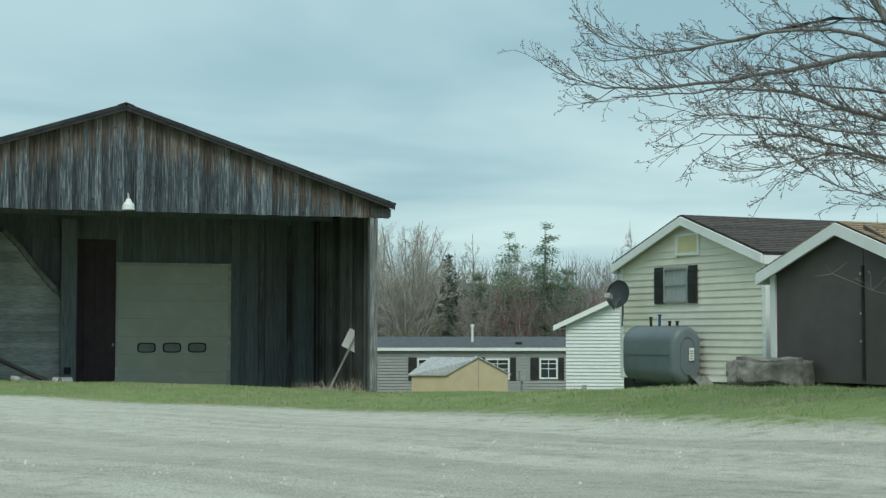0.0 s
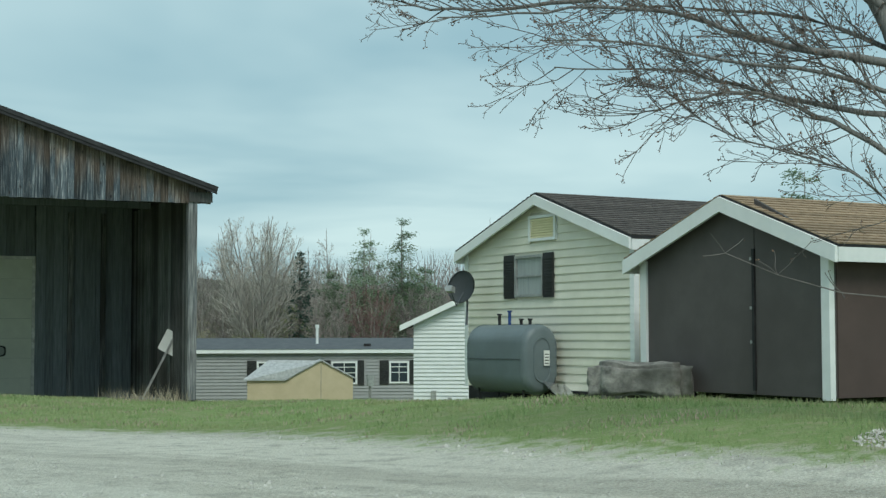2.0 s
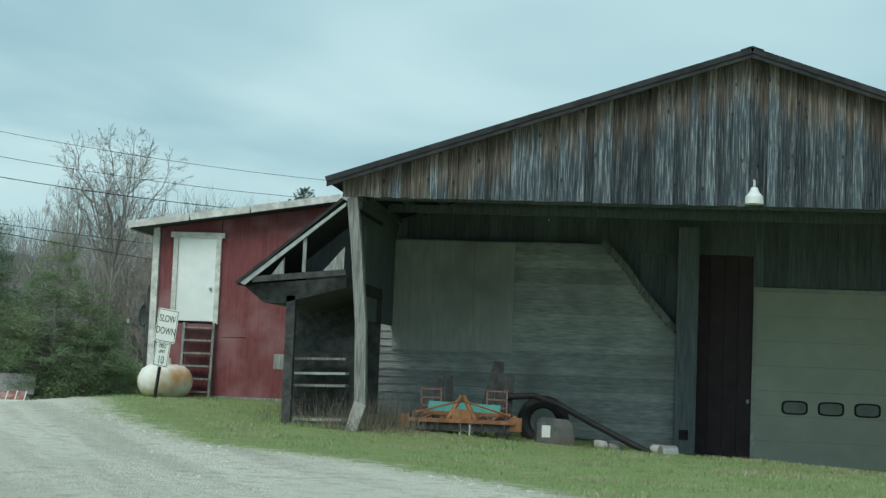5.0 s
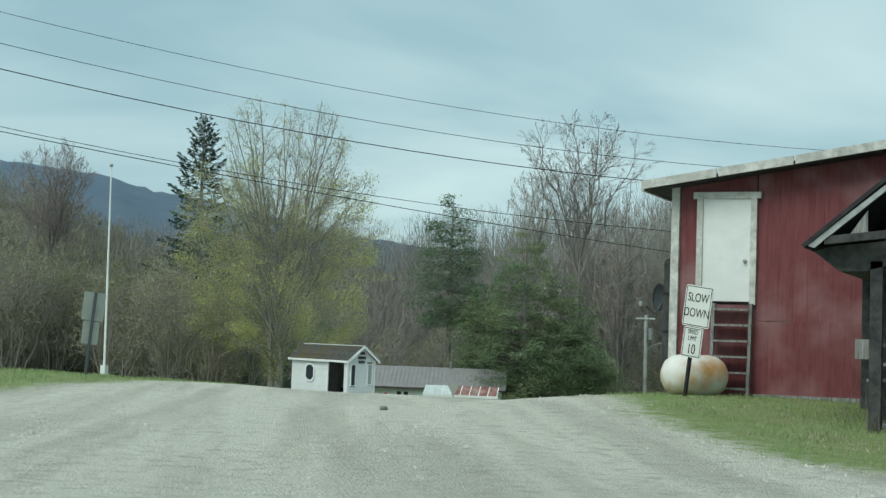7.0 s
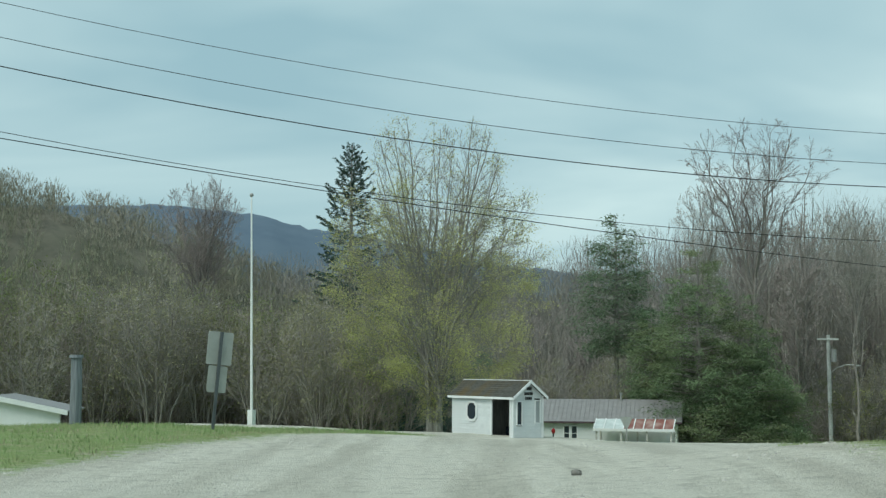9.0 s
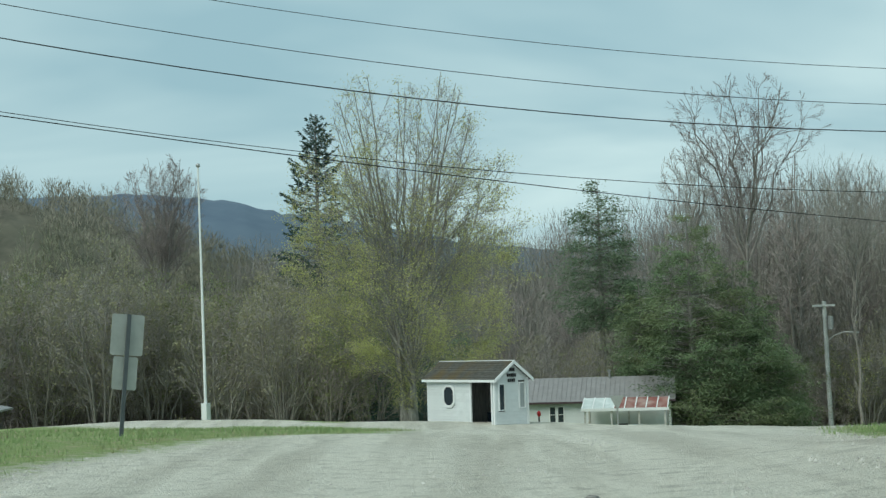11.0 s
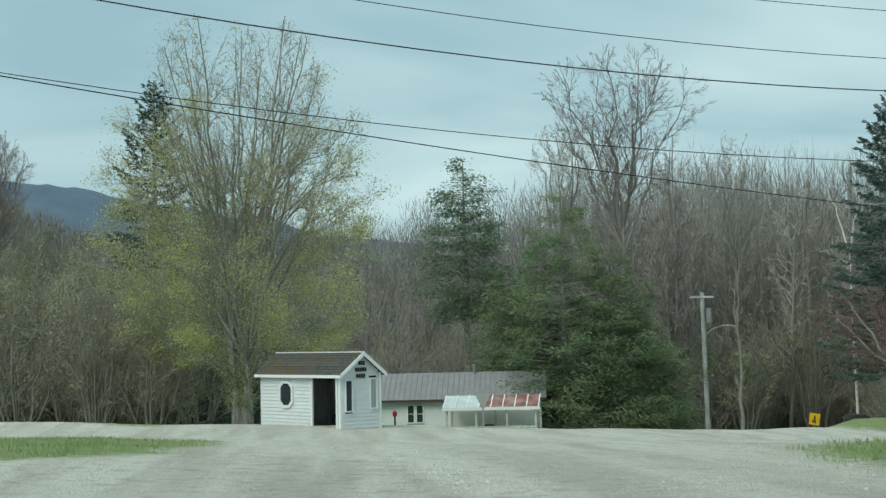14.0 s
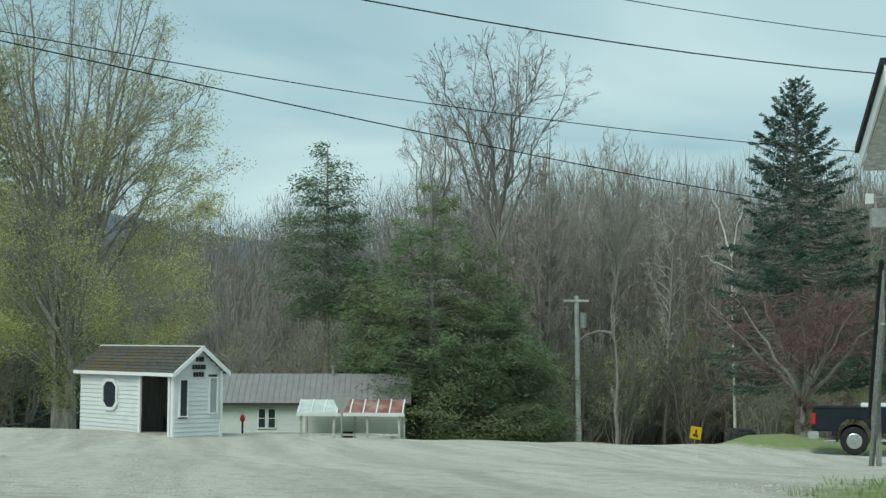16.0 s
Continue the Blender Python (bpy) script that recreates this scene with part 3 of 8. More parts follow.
def soil_mat(name):
    """Grass that gives way to worn gravel where the drive attribute says so, with a ragged edge."""
    m = bpy.data.materials.new(name)
    m.use_nodes = True
    n, l = m.node_tree.nodes, m.node_tree.links
    b = n["Principled BSDF"]
    b.inputs["Roughness"].default_value, b.inputs["Specular IOR Level"].default_value = 0.95, 0.15
    co = n.new("ShaderNodeTexCoord")

    def tex(scale, detail=5.0, rough=0.6, stretch=None):
        t = n.new("ShaderNodeTexNoise")
        t.inputs["Scale"].default_value, t.inputs["Detail"].default_value, t.inputs["Roughness"].default_value = scale, detail, rough
        if stretch:
            mp = n.new("ShaderNodeMapping"); mp.vector_type = "TEXTURE"; mp.inputs["Scale"].default_value = [1 / k for k in stretch]; mp.inputs["Rotation"].default_value = (0, 0, radians(29))
            l.new(co.outputs["Object"], mp.inputs["Vector"]); l.new(mp.outputs[0], t.inputs["Vector"])
        else:
            l.new(co.outputs["Object"], t.inputs["Vector"])
        return t.outputs["Fac"]

    def ramp(fac, *stops):
        r = n.new("ShaderNodeValToRGB")
        while len(r.color_ramp.elements) < len(stops):
            r.color_ramp.elements.new(0.5)
        for e, (p, c) in zip(r.color_ramp.elements, stops):
            e.position, e.color = p, (*c, 1)
        l.new(fac, r.inputs["Fac"])
        return r.outputs["Color"]

    def mix(fac, a, c, kind="MIX"):
        x = n.new("ShaderNodeMixRGB"); x.blend_type = kind
        if hasattr(fac, "links"):
            l.new(fac, x.inputs["Fac"])
        else:
            x.inputs["Fac"].default_value = fac
        l.new(a, x.inputs["Color1"]); l.new(c, x.inputs["Color2"])
        return x.outputs[0]

    fine, mid, wide = tex(38, 6, 0.75), tex(3.2), tex(0.22, 4)
    tracks = tex(0.55, 5, 0.6, (1.9, 0.11, 1))
    gravel = ramp(fine, (0.37, (0.32, 0.31, 0.26)), (0.50, (0.60, 0.585, 0.50)), (0.62, (0.84, 0.83, 0.755)))
    gravel = mix(0.42, gravel, ramp(tracks, (0.38, (0.33, 0.305, 0.245)), (0.48, (0.53, 0.505, 0.425)), (0.57, (0.74, 0.715, 0.62))))
    gravel = mix(ramp(mid, (0.50, (0, 0, 0)), (0.70, (0.55, 0.55, 0.55))), gravel, ramp(fine, (0.3, (0.16, 0.15, 0.125)), (0.7, (0.34, 0.33, 0.29))))
    gravel = mix(ramp(wide, (0.42, (0, 0, 0)), (0.66, (0.5, 0.5, 0.5))), gravel, ramp(fine, (0.34, (0.40, 0.385, 0.33)), (0.52, (0.60, 0.585, 0.51)), (0.66, (0.78, 0.77, 0.71))))
    grass = ramp(fine, (0.3, (0.165, 0.24, 0.085)), (0.7, (0.32, 0.40, 0.17)))
    grass = mix(ramp(mid, (0.47, (0, 0, 0)), (0.70, (0.85, 0.85, 0.85))), grass, ramp(fine, (0.3, (0.29, 0.275, 0.165)), (0.7, (0.46, 0.43, 0.28))))
    grass = mix(ramp(wide, (0.45, (0, 0, 0)), (0.7, (0.45, 0.45, 0.45))), grass, ramp(fine, (0.3, (0.16, 0.20, 0.075)), (0.7, (0.30, 0.33, 0.15))))
    at = n.new("ShaderNodeAttribute"); at.attribute_name = "drive"
    ragged = n.new("ShaderNodeMath"); ragged.operation = "MULTIPLY_ADD"; ragged.inputs[1].default_value = 2.6; ragged.inputs[2].default_value = -1.35
    l.new(mid, ragged.inputs[0])
    wob = n.new("ShaderNodeMath"); wob.operation = "ADD"
    l.new(at.outputs["Fac"], wob.inputs[0]); l.new(ragged.outputs[0], wob.inputs[1])
    edge = n.new("ShaderNodeMapRange"); edge.inputs["From Min"].default_value, edge.inputs["From Max"].default_value = -0.45, 0.45
    l.new(wob.outputs[0], edge.inputs["Value"])
    l.new(mix(edge.outputs[0], grass, gravel), b.inputs["Base Color"])
    vor = n.new("ShaderNodeTexVoronoi"); vor.inputs["Scale"].default_value = 26.0
    l.new(co.outputs["Object"], vor.inputs["Vector"])
    hs = n.new("ShaderNodeMath"); hs.operation = "ADD"
    l.new(vor.outputs["Distance"], hs.inputs[0]); l.new(fine, hs.inputs[1])
    bp = n.new("ShaderNodeBump"); bp.inputs["Strength"].default_value, bp.inputs["Distance"].default_value = 0.8, 0.045
    l.new(hs.outputs[0], bp.inputs["Height"]); l.new(bp.outputs[0], b.inputs["Normal"])
    return m


M["soil"] = soil_mat("grass_and_gravel")
gx = np.r_[np.linspace(-900, -340, 12), np.arange(-330, -66, 5.0), np.arange(-66, 30, 1.0), np.arange(30, 121, 5.0), np.linspace(140, 700, 12)]
gy = np.r_[np.linspace(-300, -70, 10), np.arange(-62, 62, 1.0), np.arange(65, 421, 5.0), np.linspace(440, 900, 10)]
ground = sheet_object("ground", *sheet(gx, gy, lambda d: np.where(d > -0.2, -0.10, 0.0)), M["soil"])
tagged(ground, "spring grass with worn bare patches and dead stalks", "ground", kind="structure")
v, q, d = sheet(np.arange(-64, 24, 0.5), np.arange(-56, 60, 0.5), lambda d: np.where(d > -1.5, 0.012, -0.2) + 0.012 * np.clip(d, -1, 1))
near = (d[q].max(1) > -1.2)
used = np.unique(q[near])
back = np.full(len(v), -1); back[used] = np.arange(len(used))
drive = sheet_object("gravel_drive", v[used], back[q[near]], d[used], M["soil"])
tagged(drive, "pale packed gravel drive with loose stones and wheel tracks", "drive", kind="structure")

# far ridges and wooded hillside
def ridge(name, cx, cy, length, angle, profile, depth, seed, material, label):
    """A long hill whose crest follows profile, pairs of (share of the length, height), with a slope to either side."""
    rng = np.random.RandomState(seed)
    n, k = 260, 10
    ph = rng.rand(6) * 6.28
    us, hs = zip(*profile)
    verts, faces = [], []
    for i in range(n + 1):
        u = i / n
        top = float(np.interp(u, us, hs)) * (1 + 0.02 * math.sin(23 * u + ph[0]) + 0.012 * math.sin(61 * u + ph[1]) + 0.008 * math.sin(151 * u + ph[2]) + 0.014 * (rng.rand() - 0.5))
        for j in range(k + 1):
            w = 2 * j / k - 1
            verts.append(((u - 0.5) * length, w * depth, (top + 6) * math.cos(w * 1.57) ** 1.1 + rng.rand() * top * 0.015 - 6))
    for i in range(n):
        for j in range(k):
            a = i * (k + 1) + j
            faces.append((a, a + 1, a + k + 2, a + k + 1))
    ob = new(name, pydata(name, verts, faces, material, True))
    ob.matrix_world = pose(cx, cy, 0, 0, 0, angle)
    return tagged(ob, label, "hill", kind="structure")

# ---- building helpers ----
def courses(parent, x0, x1, z0, z1, step, material, y=0.0, thick=0.018, clip=None, holes=(), name="siding_course"):
    """Lapped siding on the wall y = const facing -y, from z0 up. clip(z) gives the wall's ends; holes are (x0, x1, z0, z1)."""
    z = z0
    while z < z1 - 0.02:
        top = min(z + step, z1)
        a, b = clip(0.5 * (z + top)) if clip else (x0, x1)
        a, b = max(a, x0), min(b, x1)
        if b - a > 0.05:
            runs = [(a, b)]
            for hx0, hx1, hz0, hz1 in holes:
                if hz0 < top - 0.25 * step and hz1 > z + 0.25 * step:
                    runs = [r for ra, rb in runs for r in ((ra, min(rb, hx0)), (max(ra, hx1), rb)) if r[1] - r[0] > 0.03]
            for ra, rb in runs:
                bm = bmesh.new()
                prof = [(y, z), (y - thick * 1.6, z), (y - thick * 1.6, z + 0.012), (y - thick * 0.3, top), (y, top)]
                aa = [bm.verts.new((ra, yy, zz)) for yy, zz in prof]
                bb = [bm.verts.new((rb, yy, zz)) for yy, zz in prof]
                bm.faces.new(aa); bm.faces.new(bb[::-1])
                for i in range(5):
                    bm.faces.new((aa[i], bb[i], bb[(i + 1) % 5], aa[(i + 1) % 5]))
                part(name, bm, material, parent)
        z = top


def boards(parent, x0, x1, zb, zt, width, material, y0, y1, rng, name="board", jag=0.02, gap=0.004):
    """Upright boards from x0 to x1; zb and zt give bottom and top at x."""
    x = x0
    while x < x1 - 0.03:
        w = min(width * rng.uniform(0.75, 1.25), x1 - x)
        bm = bmesh.new()
        dz, dy = rng.uniform(-jag, jag), rng.uniform(0, 3 * gap)
        xa, xb = x + gap, x + w - gap
        vs = [bm.verts.new(p) for p in ((xa, y0 - dy, zb(xa) + dz), (xb, y0 - dy, zb(xb) + dz), (xb, y0 - dy, zt(xb)), (xa, y0 - dy, zt(xa)),
                                        (xa, y1, zb(xa) + dz), (xb, y1, zb(xb) + dz), (xb, y1, zt(xb)), (xa, y1, zt(xa)))]
        for f in ((0, 1, 2, 3), (5, 4, 7, 6), (1, 5, 6, 2), (4, 0, 3, 7), (3, 2, 6, 7), (4, 5, 1, 0)):
            bm.faces.new([vs[i] for i in f])
        part(name, bm, material, parent)
        x += w


def roof_slab(parent, a, b, y0, y1, thick, material, name="roof", over=None):
    """A slab whose section runs from a to b in (x, z), from y0 to y1."""
    (xa, za), (xb, zb) = a, b
    n = Vector((-(zb - za), xb - xa)).normalized()
    if n.y < 0:
        n = -n
    bm = bmesh.new()
    add_prism(bm, [(xa, za), (xb, zb), (xb + n.x * thick, zb + n.y * thick), (xa + n.x * thick, za + n.y * thick)], y0, y1)
    return part(name, bm, material, parent)


def shingle_rows(parent, a, b, y0, y1, lift, step, material, name="roof_course"):
    """Rows of shingles on the slope from the eave a up to the ridge b, in (x, z)."""
    A, B = Vector((a[0], a[1])), Vector((b[0], b[1]))
    d = (B - A)
    n = Vector((-d.y, d.x)).normalized()
    if n.y < 0:
        n = -n
    k = max(2, int(d.length / step))
    for i in range(k):
        p, q = A + d * (i / k), A + d * ((i + 1) / k)
        lo, hi = p + n * (lift + 0.018), q + n * (lift + 0.004)
        bm = bmesh.new()
        add_prism(bm, [tuple(p + n * lift), tuple(q + n * lift), tuple(hi), tuple(lo)], y0, y1)
        part(name, bm, material, parent)


def window(parent, x0, x1, z0, z1, y, glass, frame_mat, bars=((), (0.5,)), fw=0.045, name="window"):
    """A window unit on a wall facing -y: frame, panes behind it and glazing bars."""
    w = new(name)
    w.parent = parent
    bm = bmesh.new()
    for bx in ((x0, x1, z0, z0 + fw), (x0, x1, z1 - fw, z1), (x0, x0 + fw, z0 + fw, z1 - fw), (x1 - fw, x1, z0 + fw, z1 - fw)):
        add_box(bm, bx[0], bx[1], y - 0.05, y + 0.03, bx[2], bx[3])
    part("frame", bm, frame_mat, w)
    xs = [x0 + fw] + [x0 + (x1 - x0) * f for f in bars[0]] + [x1 - fw]
    zs = [z0 + fw] + [z0 + (z1 - z0) * f for f in bars[1]] + [z1 - fw]
    for xa, xb in zip(xs, xs[1:]):
        for za, zb in zip(zs, zs[1:]):
            box_part("pane", xa, xb, y - 0.005, y + 0.005, za, zb, glass, w)
    for x in xs[1:-1]:
        box_part("bar", x - 0.012, x + 0.012, y - 0.03, y - 0.006, zs[0], zs[-1], frame_mat, w)
    for z in zs[1:-1]:
        box_part("bar", xs[0], xs[-1], y - 0.034, y - 0.006, z - 0.014, z + 0.014, frame_mat, w)
    return w


def shutter(parent, x0, x1, z0, z1, y):
    """One louvred panel with a stepped face."""
    k = int((z1 - z0 - 0.1) / 0.05)
    out = [(y, z0), (y, z1), (y - 0.03, z1)]
    for i in reversed(range(k)):
        z = z0 + 0.05 + i * 0.05
        out += [(y - 0.03, z + 0.030), (y - 0.042, z + 0.028), (y - 0.042, z), (y - 0.03, z - 0.002)]
    out.append((y - 0.03, z0))
    bm = bmesh.new()
    add_prism(bm, out, -x1, -x0, pose(0, 0, 0, 0, 0, 90))
    bmesh.ops.recalc_face_normals(bm, faces=bm.faces[:])
    return part("shutter", bm, M["shutter"], parent, "dark louvred shutter")


# ---- open-fronted barn ----
rng = random.Random(4)
barn = thing("barn", pose(0, 0, 0), "weathered open-fronted board barn with low gable roof", "barn")
PEAK, EAVE, EAVE_X = 8.33, 5.62, 8.28
slope = lambda x: PEAK - (PEAK - EAVE) * abs(x) / EAVE_X
gable = new("gable_wall"); gable.parent = barn
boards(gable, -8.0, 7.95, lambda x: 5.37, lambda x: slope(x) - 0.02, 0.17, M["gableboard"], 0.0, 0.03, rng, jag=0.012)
box_part("backing", -7.9, 7.6, 0.05, 0.09, 5.40, 5.62, M["barndark"], barn, "dark header timber")
bm = bmesh.new()
add_prism(bm, [(-8.0, 5.42), (8.0, 5.42), (8.0, slope(8) - 0.1), (0, PEAK - 0.1), (-8.0, slope(8) - 0.1)], 0.032, 0.046)
part("inner_sheathing", bm, M["barndark"], barn)
for sgn, ex, nm in ((-1, EAVE_X, "roof"), (1, 8.04, "roof")):
    ez = slope(ex)
    roof_slab(barn, (0, PEAK), (sgn * ex, ez), -0.32, 17.0, 0.11, M["roofdark"], nm)
    bm = bmesh.new()
    add_prism(bm, [(0, PEAK - 0.09), (sgn * ex, ez - 0.09), (sgn * ex, ez), (0, PEAK)], -0.30, -0.26)
    part("rake_board", bm, M["roofdark"], barn)
    for k in range(14):
        f = (k + 0.5) / 14
        box_part("purlin", -0.05, 0.05, 0.10, 16.5, -0.14, -0.02, M["barndark"], barn, m=pose(sgn * ex * f, 0, PEAK - (PEAK - ez) * f - 0.02))
bm = bmesh.new(); add_prism(bm, [(-0.22, PEAK + 0.035), (0, PEAK + 0.108), (0.22, PEAK + 0.035), (0.22, PEAK + 0.062), (0, PEAK + 0.138), (-0.22, PEAK + 0.062)], -0.33, 17.0)
part("ridge_cap", bm, M["roofdark"], barn)
bm = bmesh.new(); add_box(bm, 7.35, 7.98, -0.06, -0.014, 5.40, 5.66)
part("eave_return", bm, M["barnwood"], barn)
# corner posts
bm = bmesh.new(); add_box(bm, -0.12, 0.12, -0.02, 0.22, 0, 5.25)
part("corner_post", bm, M["barnwood"], barn, "square dark weathered post", m=pose(7.46, 0, 0.15))
bm = bmesh.new(); add_tube(bm, [(0, 0, 0), (-0.06, 0, 1.6), (-0.2, 0, 3.0), (-0.34, 0, 4.12)], [0.16, 0.155, 0.15, 0.15], 4)
part("leaning_post", bm, M["greywood"], barn, "leaning grey timber post", m=pose(-7.47, 0.12, 1.24))
bm = bmesh.new(); add_box(bm, -0.12, 0.12, -0.1, 0.1, 0, 0.62)
part("footing", bm, M["concrete"], barn, "pale tilted footing block", m=pose(-7.62, -0.05, 0.66, 0, 17, 0))
# side and back walls of the open bay
side = new("side_wall"); side.parent = barn
side.matrix_local = pose(7.55, 0.2, 0, 0, 0, 90)
boards(side, 0.0, 16.0, lambda x: 0.05, lambda x: 5.70, 0.24, M["barnwood"], -0.03, 0.0, rng)
back_wall = new("back_wall"); back_wall.parent = barn
boards(back_wall, -0.62, 0.70, lambda x: -0.1, lambda x: 5.0 + 0 * x, 0.3, M["darkred"], 7.36, 7.40, rng)
boards(back_wall, -3.4, -0.62, lambda x: 2.7, lambda x: 5.0 + 0 * x, 0.3, M["barndark"], 7.36, 7.40, rng)
boards(back_wall, -8.0, 0.70, lambda x: 5.0, lambda x: slope(x) - 0.05, 0.3, M["barndark"], 7.36, 7.40, rng)
boards(back_wall, 0.70, 4.58, lambda x: 4.26, lambda x: slope(x) - 0.05, 0.3, M["barndark"], 7.36, 7.40, rng)
boards(back_wall, 4.58, 7.5, lambda x: -0.1, lambda x: slope(x) - 0.05, 0.3, M["barndark"], 7.36, 7.40, rng)
for x in (5.6, 6.6):
    box_part("stud", x - 0.07, x + 0.07, 7.22, 7.34, 0, 5.6, M["barnwood"], barn)
box_part("column", -1.12, -0.62, 6.7, 7.2, -0.05, 5.6, M["barndark"], barn, "wide dark boxed column")
box_part("outlet_box", -1.0, -0.78, 6.66, 6.70, 0.55, 0.78, M["black"], barn)
# rear closure
bm = bmesh.new()
add_prism(bm, [(-8, 0), (8, 0), (8, slope(8) - 0.1), (0, PEAK - 0.1), (-8, slope(8) - 0.1)], 16.6, 16.7)
part("rear_wall", bm, M["barndark"], barn)
bm = bmesh.new(); add_box(bm, -7.98, -7.92, 7.4, 16.6, 0, 5.6)
part("side_wall_far", bm, M["barndark"], barn)
box_part("loft_board", -8.06, -8.0, 2.2, 7.05, 3.0, 5.55, M["barndark"], barn)
# trusses in the open bay
for y in (2.6, 5.0):
    bm = bmesh.new(); add_box(bm, -7.9, 7.5, y - 0.06, y + 0.06, 5.60, 5.78)
    part("tie_beam", bm, M["barndark"], barn)

# sectional garage door
gdoor = new("garage_door"); gdoor.parent = barn
GX0, GX1, GZ = 0.80, 4.48, 4.16
for i in range(7):
    za, zb = GZ * i / 7, GZ * (i + 1) / 7 - 0.006
    bm = bmesh.new(); add_box(bm, GX0, GX1, 7.33, 7.37, za, zb)
    part("door_section", bm, M["garage"], gdoor)
for fx in (0.255, 0.485, 0.715):
    cx, cz, rx, rz = GX0 + (GX1 - GX0) * fx, 1.40, 0.31, 0.17
    ring = [(cx + rx * math.copysign(abs(math.cos(t)) ** 0.5, math.cos(t)), cz + rz * math.copysign(abs(math.sin(t)) ** 0.5, math.sin(t))) for t in [2 * math.pi * k / 28 for k in range(28)]]
    w = new("window"); w.parent = gdoor
    bm = bmesh.new(); add_prism(bm, ring, 7.316, 7.329)
    part("frame", bm, M["black"], w)
    bm = bmesh.new(); add_prism(bm, [(cx + (x - cx) * 0.84, cz + (z - cz) * 0.76) for x, z in ring], 7.308, 7.315)
    part("pane", bm, M["doorpane"], w)
for x0, x1, z0, z1 in ((GX0 - 0.09, GX0, 0, GZ + 0.09), (GX1, GX1 + 0.09, 0, GZ + 0.09), (GX0, GX1, GZ, GZ + 0.09)):
    box_part("door_trim", x0, x1, 7.29, 7.35, z0, z1, M["whiteworn"], gdoor, "pale painted door trim")
box_part("door_handle", GX0 - 0.2, GX0 - 0.14, 7.26, 7.34, 1.45, 1.55, M["galv"], barn)

# gambrel end of an older building under the roof
old = thing("old_gambrel_wall", pose(0, 7.0, 0), "grey clapboard gambrel wall end under the barn roof", "wall")
GAM = [(3.1, -1.12), (3.3, -1.36), (3.6, -1.62), (4.0, -1.98), (4.6, -2.42), (5.16, -2.95)]
right_of = lambda z: -1.12 if z < 3.1 else float(np.interp(z, [g[0] for g in GAM], [g[1] for g in GAM]))
left_of = lambda z: -8.9 if z < 3.6 else float(np.interp(z, [3.6, 5.16], [-8.9, -7.85]))
courses(old, -9, -1.12, 0.1, 5.16, 0.185, M["clap_old"], 0.0, 0.022, lambda z: (left_of(z), right_of(z)), name="clapboard")
box_part("backing", -8.8, -1.2, 0.02, 0.12, 0, 3.1, M["barndark"], old)
for (za, xa), (zb, xb) in zip(GAM, GAM[1:]):
    bm = bmesh.new(); add_prism(bm, [(xa - 0.03, za), (xb - 0.03, zb), (xb + 0.11, zb + 0.07), (xa + 0.11, za + 0.07)], -0.16, 0.3)
    part("rake_trim", bm, M["greywood"], old)
for i in range(3):
    box_part("plywood_sheet", -8.0 + i * 0.99, -8.0 + (i + 1) * 0.99 - 0.01, -0.075, -0.055, 2.44 + rng.uniform(-.02, .02), 5.12, M["plywood"], old, "grey plywood sheet")

# lean-to on the barn's flank
lean = thing("lean_to", pose(0, 0, 0), "small sagging lean-to with open rafters", "shed")
roof_slab(lean, (-7.95, 5.28), (-10.05, 3.52), -0.15, 4.8, 0.06, M["roofdark"])
bm = bmesh.new(); add_prism(bm, [(-10.0, 3.56), (-9.9, 3.52), (-7.9, 5.17), (-7.9, 5.24)], -0.12, -0.06)
part("rake_board", bm, M["galv"], lean, "thin pale metal drip edge")
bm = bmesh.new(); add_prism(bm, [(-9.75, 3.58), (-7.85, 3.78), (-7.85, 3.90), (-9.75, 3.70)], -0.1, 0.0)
part("tie_beam", bm, M["clutter_shade"], lean)
# soffit coloured near black to paint the shade under the roof
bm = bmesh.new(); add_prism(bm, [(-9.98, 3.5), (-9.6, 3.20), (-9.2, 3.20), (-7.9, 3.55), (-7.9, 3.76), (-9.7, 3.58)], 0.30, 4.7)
part("soffit", bm, M["clutter_shade"], lean, "sagging soffit boards coloured dark for the shade below")
box_part("strut", -8.75, -8.68, -0.06, 0.0, 3.82, 4.5, M["greywood"], lean)
bm = bmesh.new(); add_prism(bm, [(-9.42, 3.68), (-9.12, 3.72), (-9.12, 4.1)], -0.05, -0.01)
part("gusset", bm, M["greywood"], lean)
bm = bmesh.new(); add_prism(bm, [(-8.35, 3.82), (-7.9, 3.86), (-7.9, 4.35)], -0.05, -0.01)
part("gusset", bm, M["greywood"], lean)
# near-black board paints the dim inside of the lean-to
box_part("back_board", -9.9, -7.9, 4.6, 4.66, 0.9, 3.6, M["clutter_shade"], lean)
box_part("back_board", -9.2, -7.9, 2.4, 2.44, 3.7, 5.0, M["barndark"], lean)
bm = bmesh.new(); add_box(bm, -9.12, -8.94, 0.3, 0.5, 0.8, 3.35)
part("post", bm, M["clutter_shade"], lean, "dark leaning post")
for i, (z, x0) in enumerate(((1.05, -9.1), (1.75, -9.2), (2.0, -9.15), (2.3, -9.0))):
    box_part("shelf_board", x0, -7.9, 0.9, 1.3, z, z + 0.05, M["greywood"] if i % 2 else M["clap_old"], lean, m=pose(0, 0, 0, 0, -1.5, 0))
# wall boards darkened in colour for the same shade
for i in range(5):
    box_part("wall_board", -9.25, -7.8, 1.5, 1.53, 0.9 + i * 0.34, 1.22 + i * 0.34, M["clutter_shade"], lean)
box_part("utility_box", -9.34, -9.13, 0.36, 0.48, 1.86, 2.16, M["greywood"], lean)

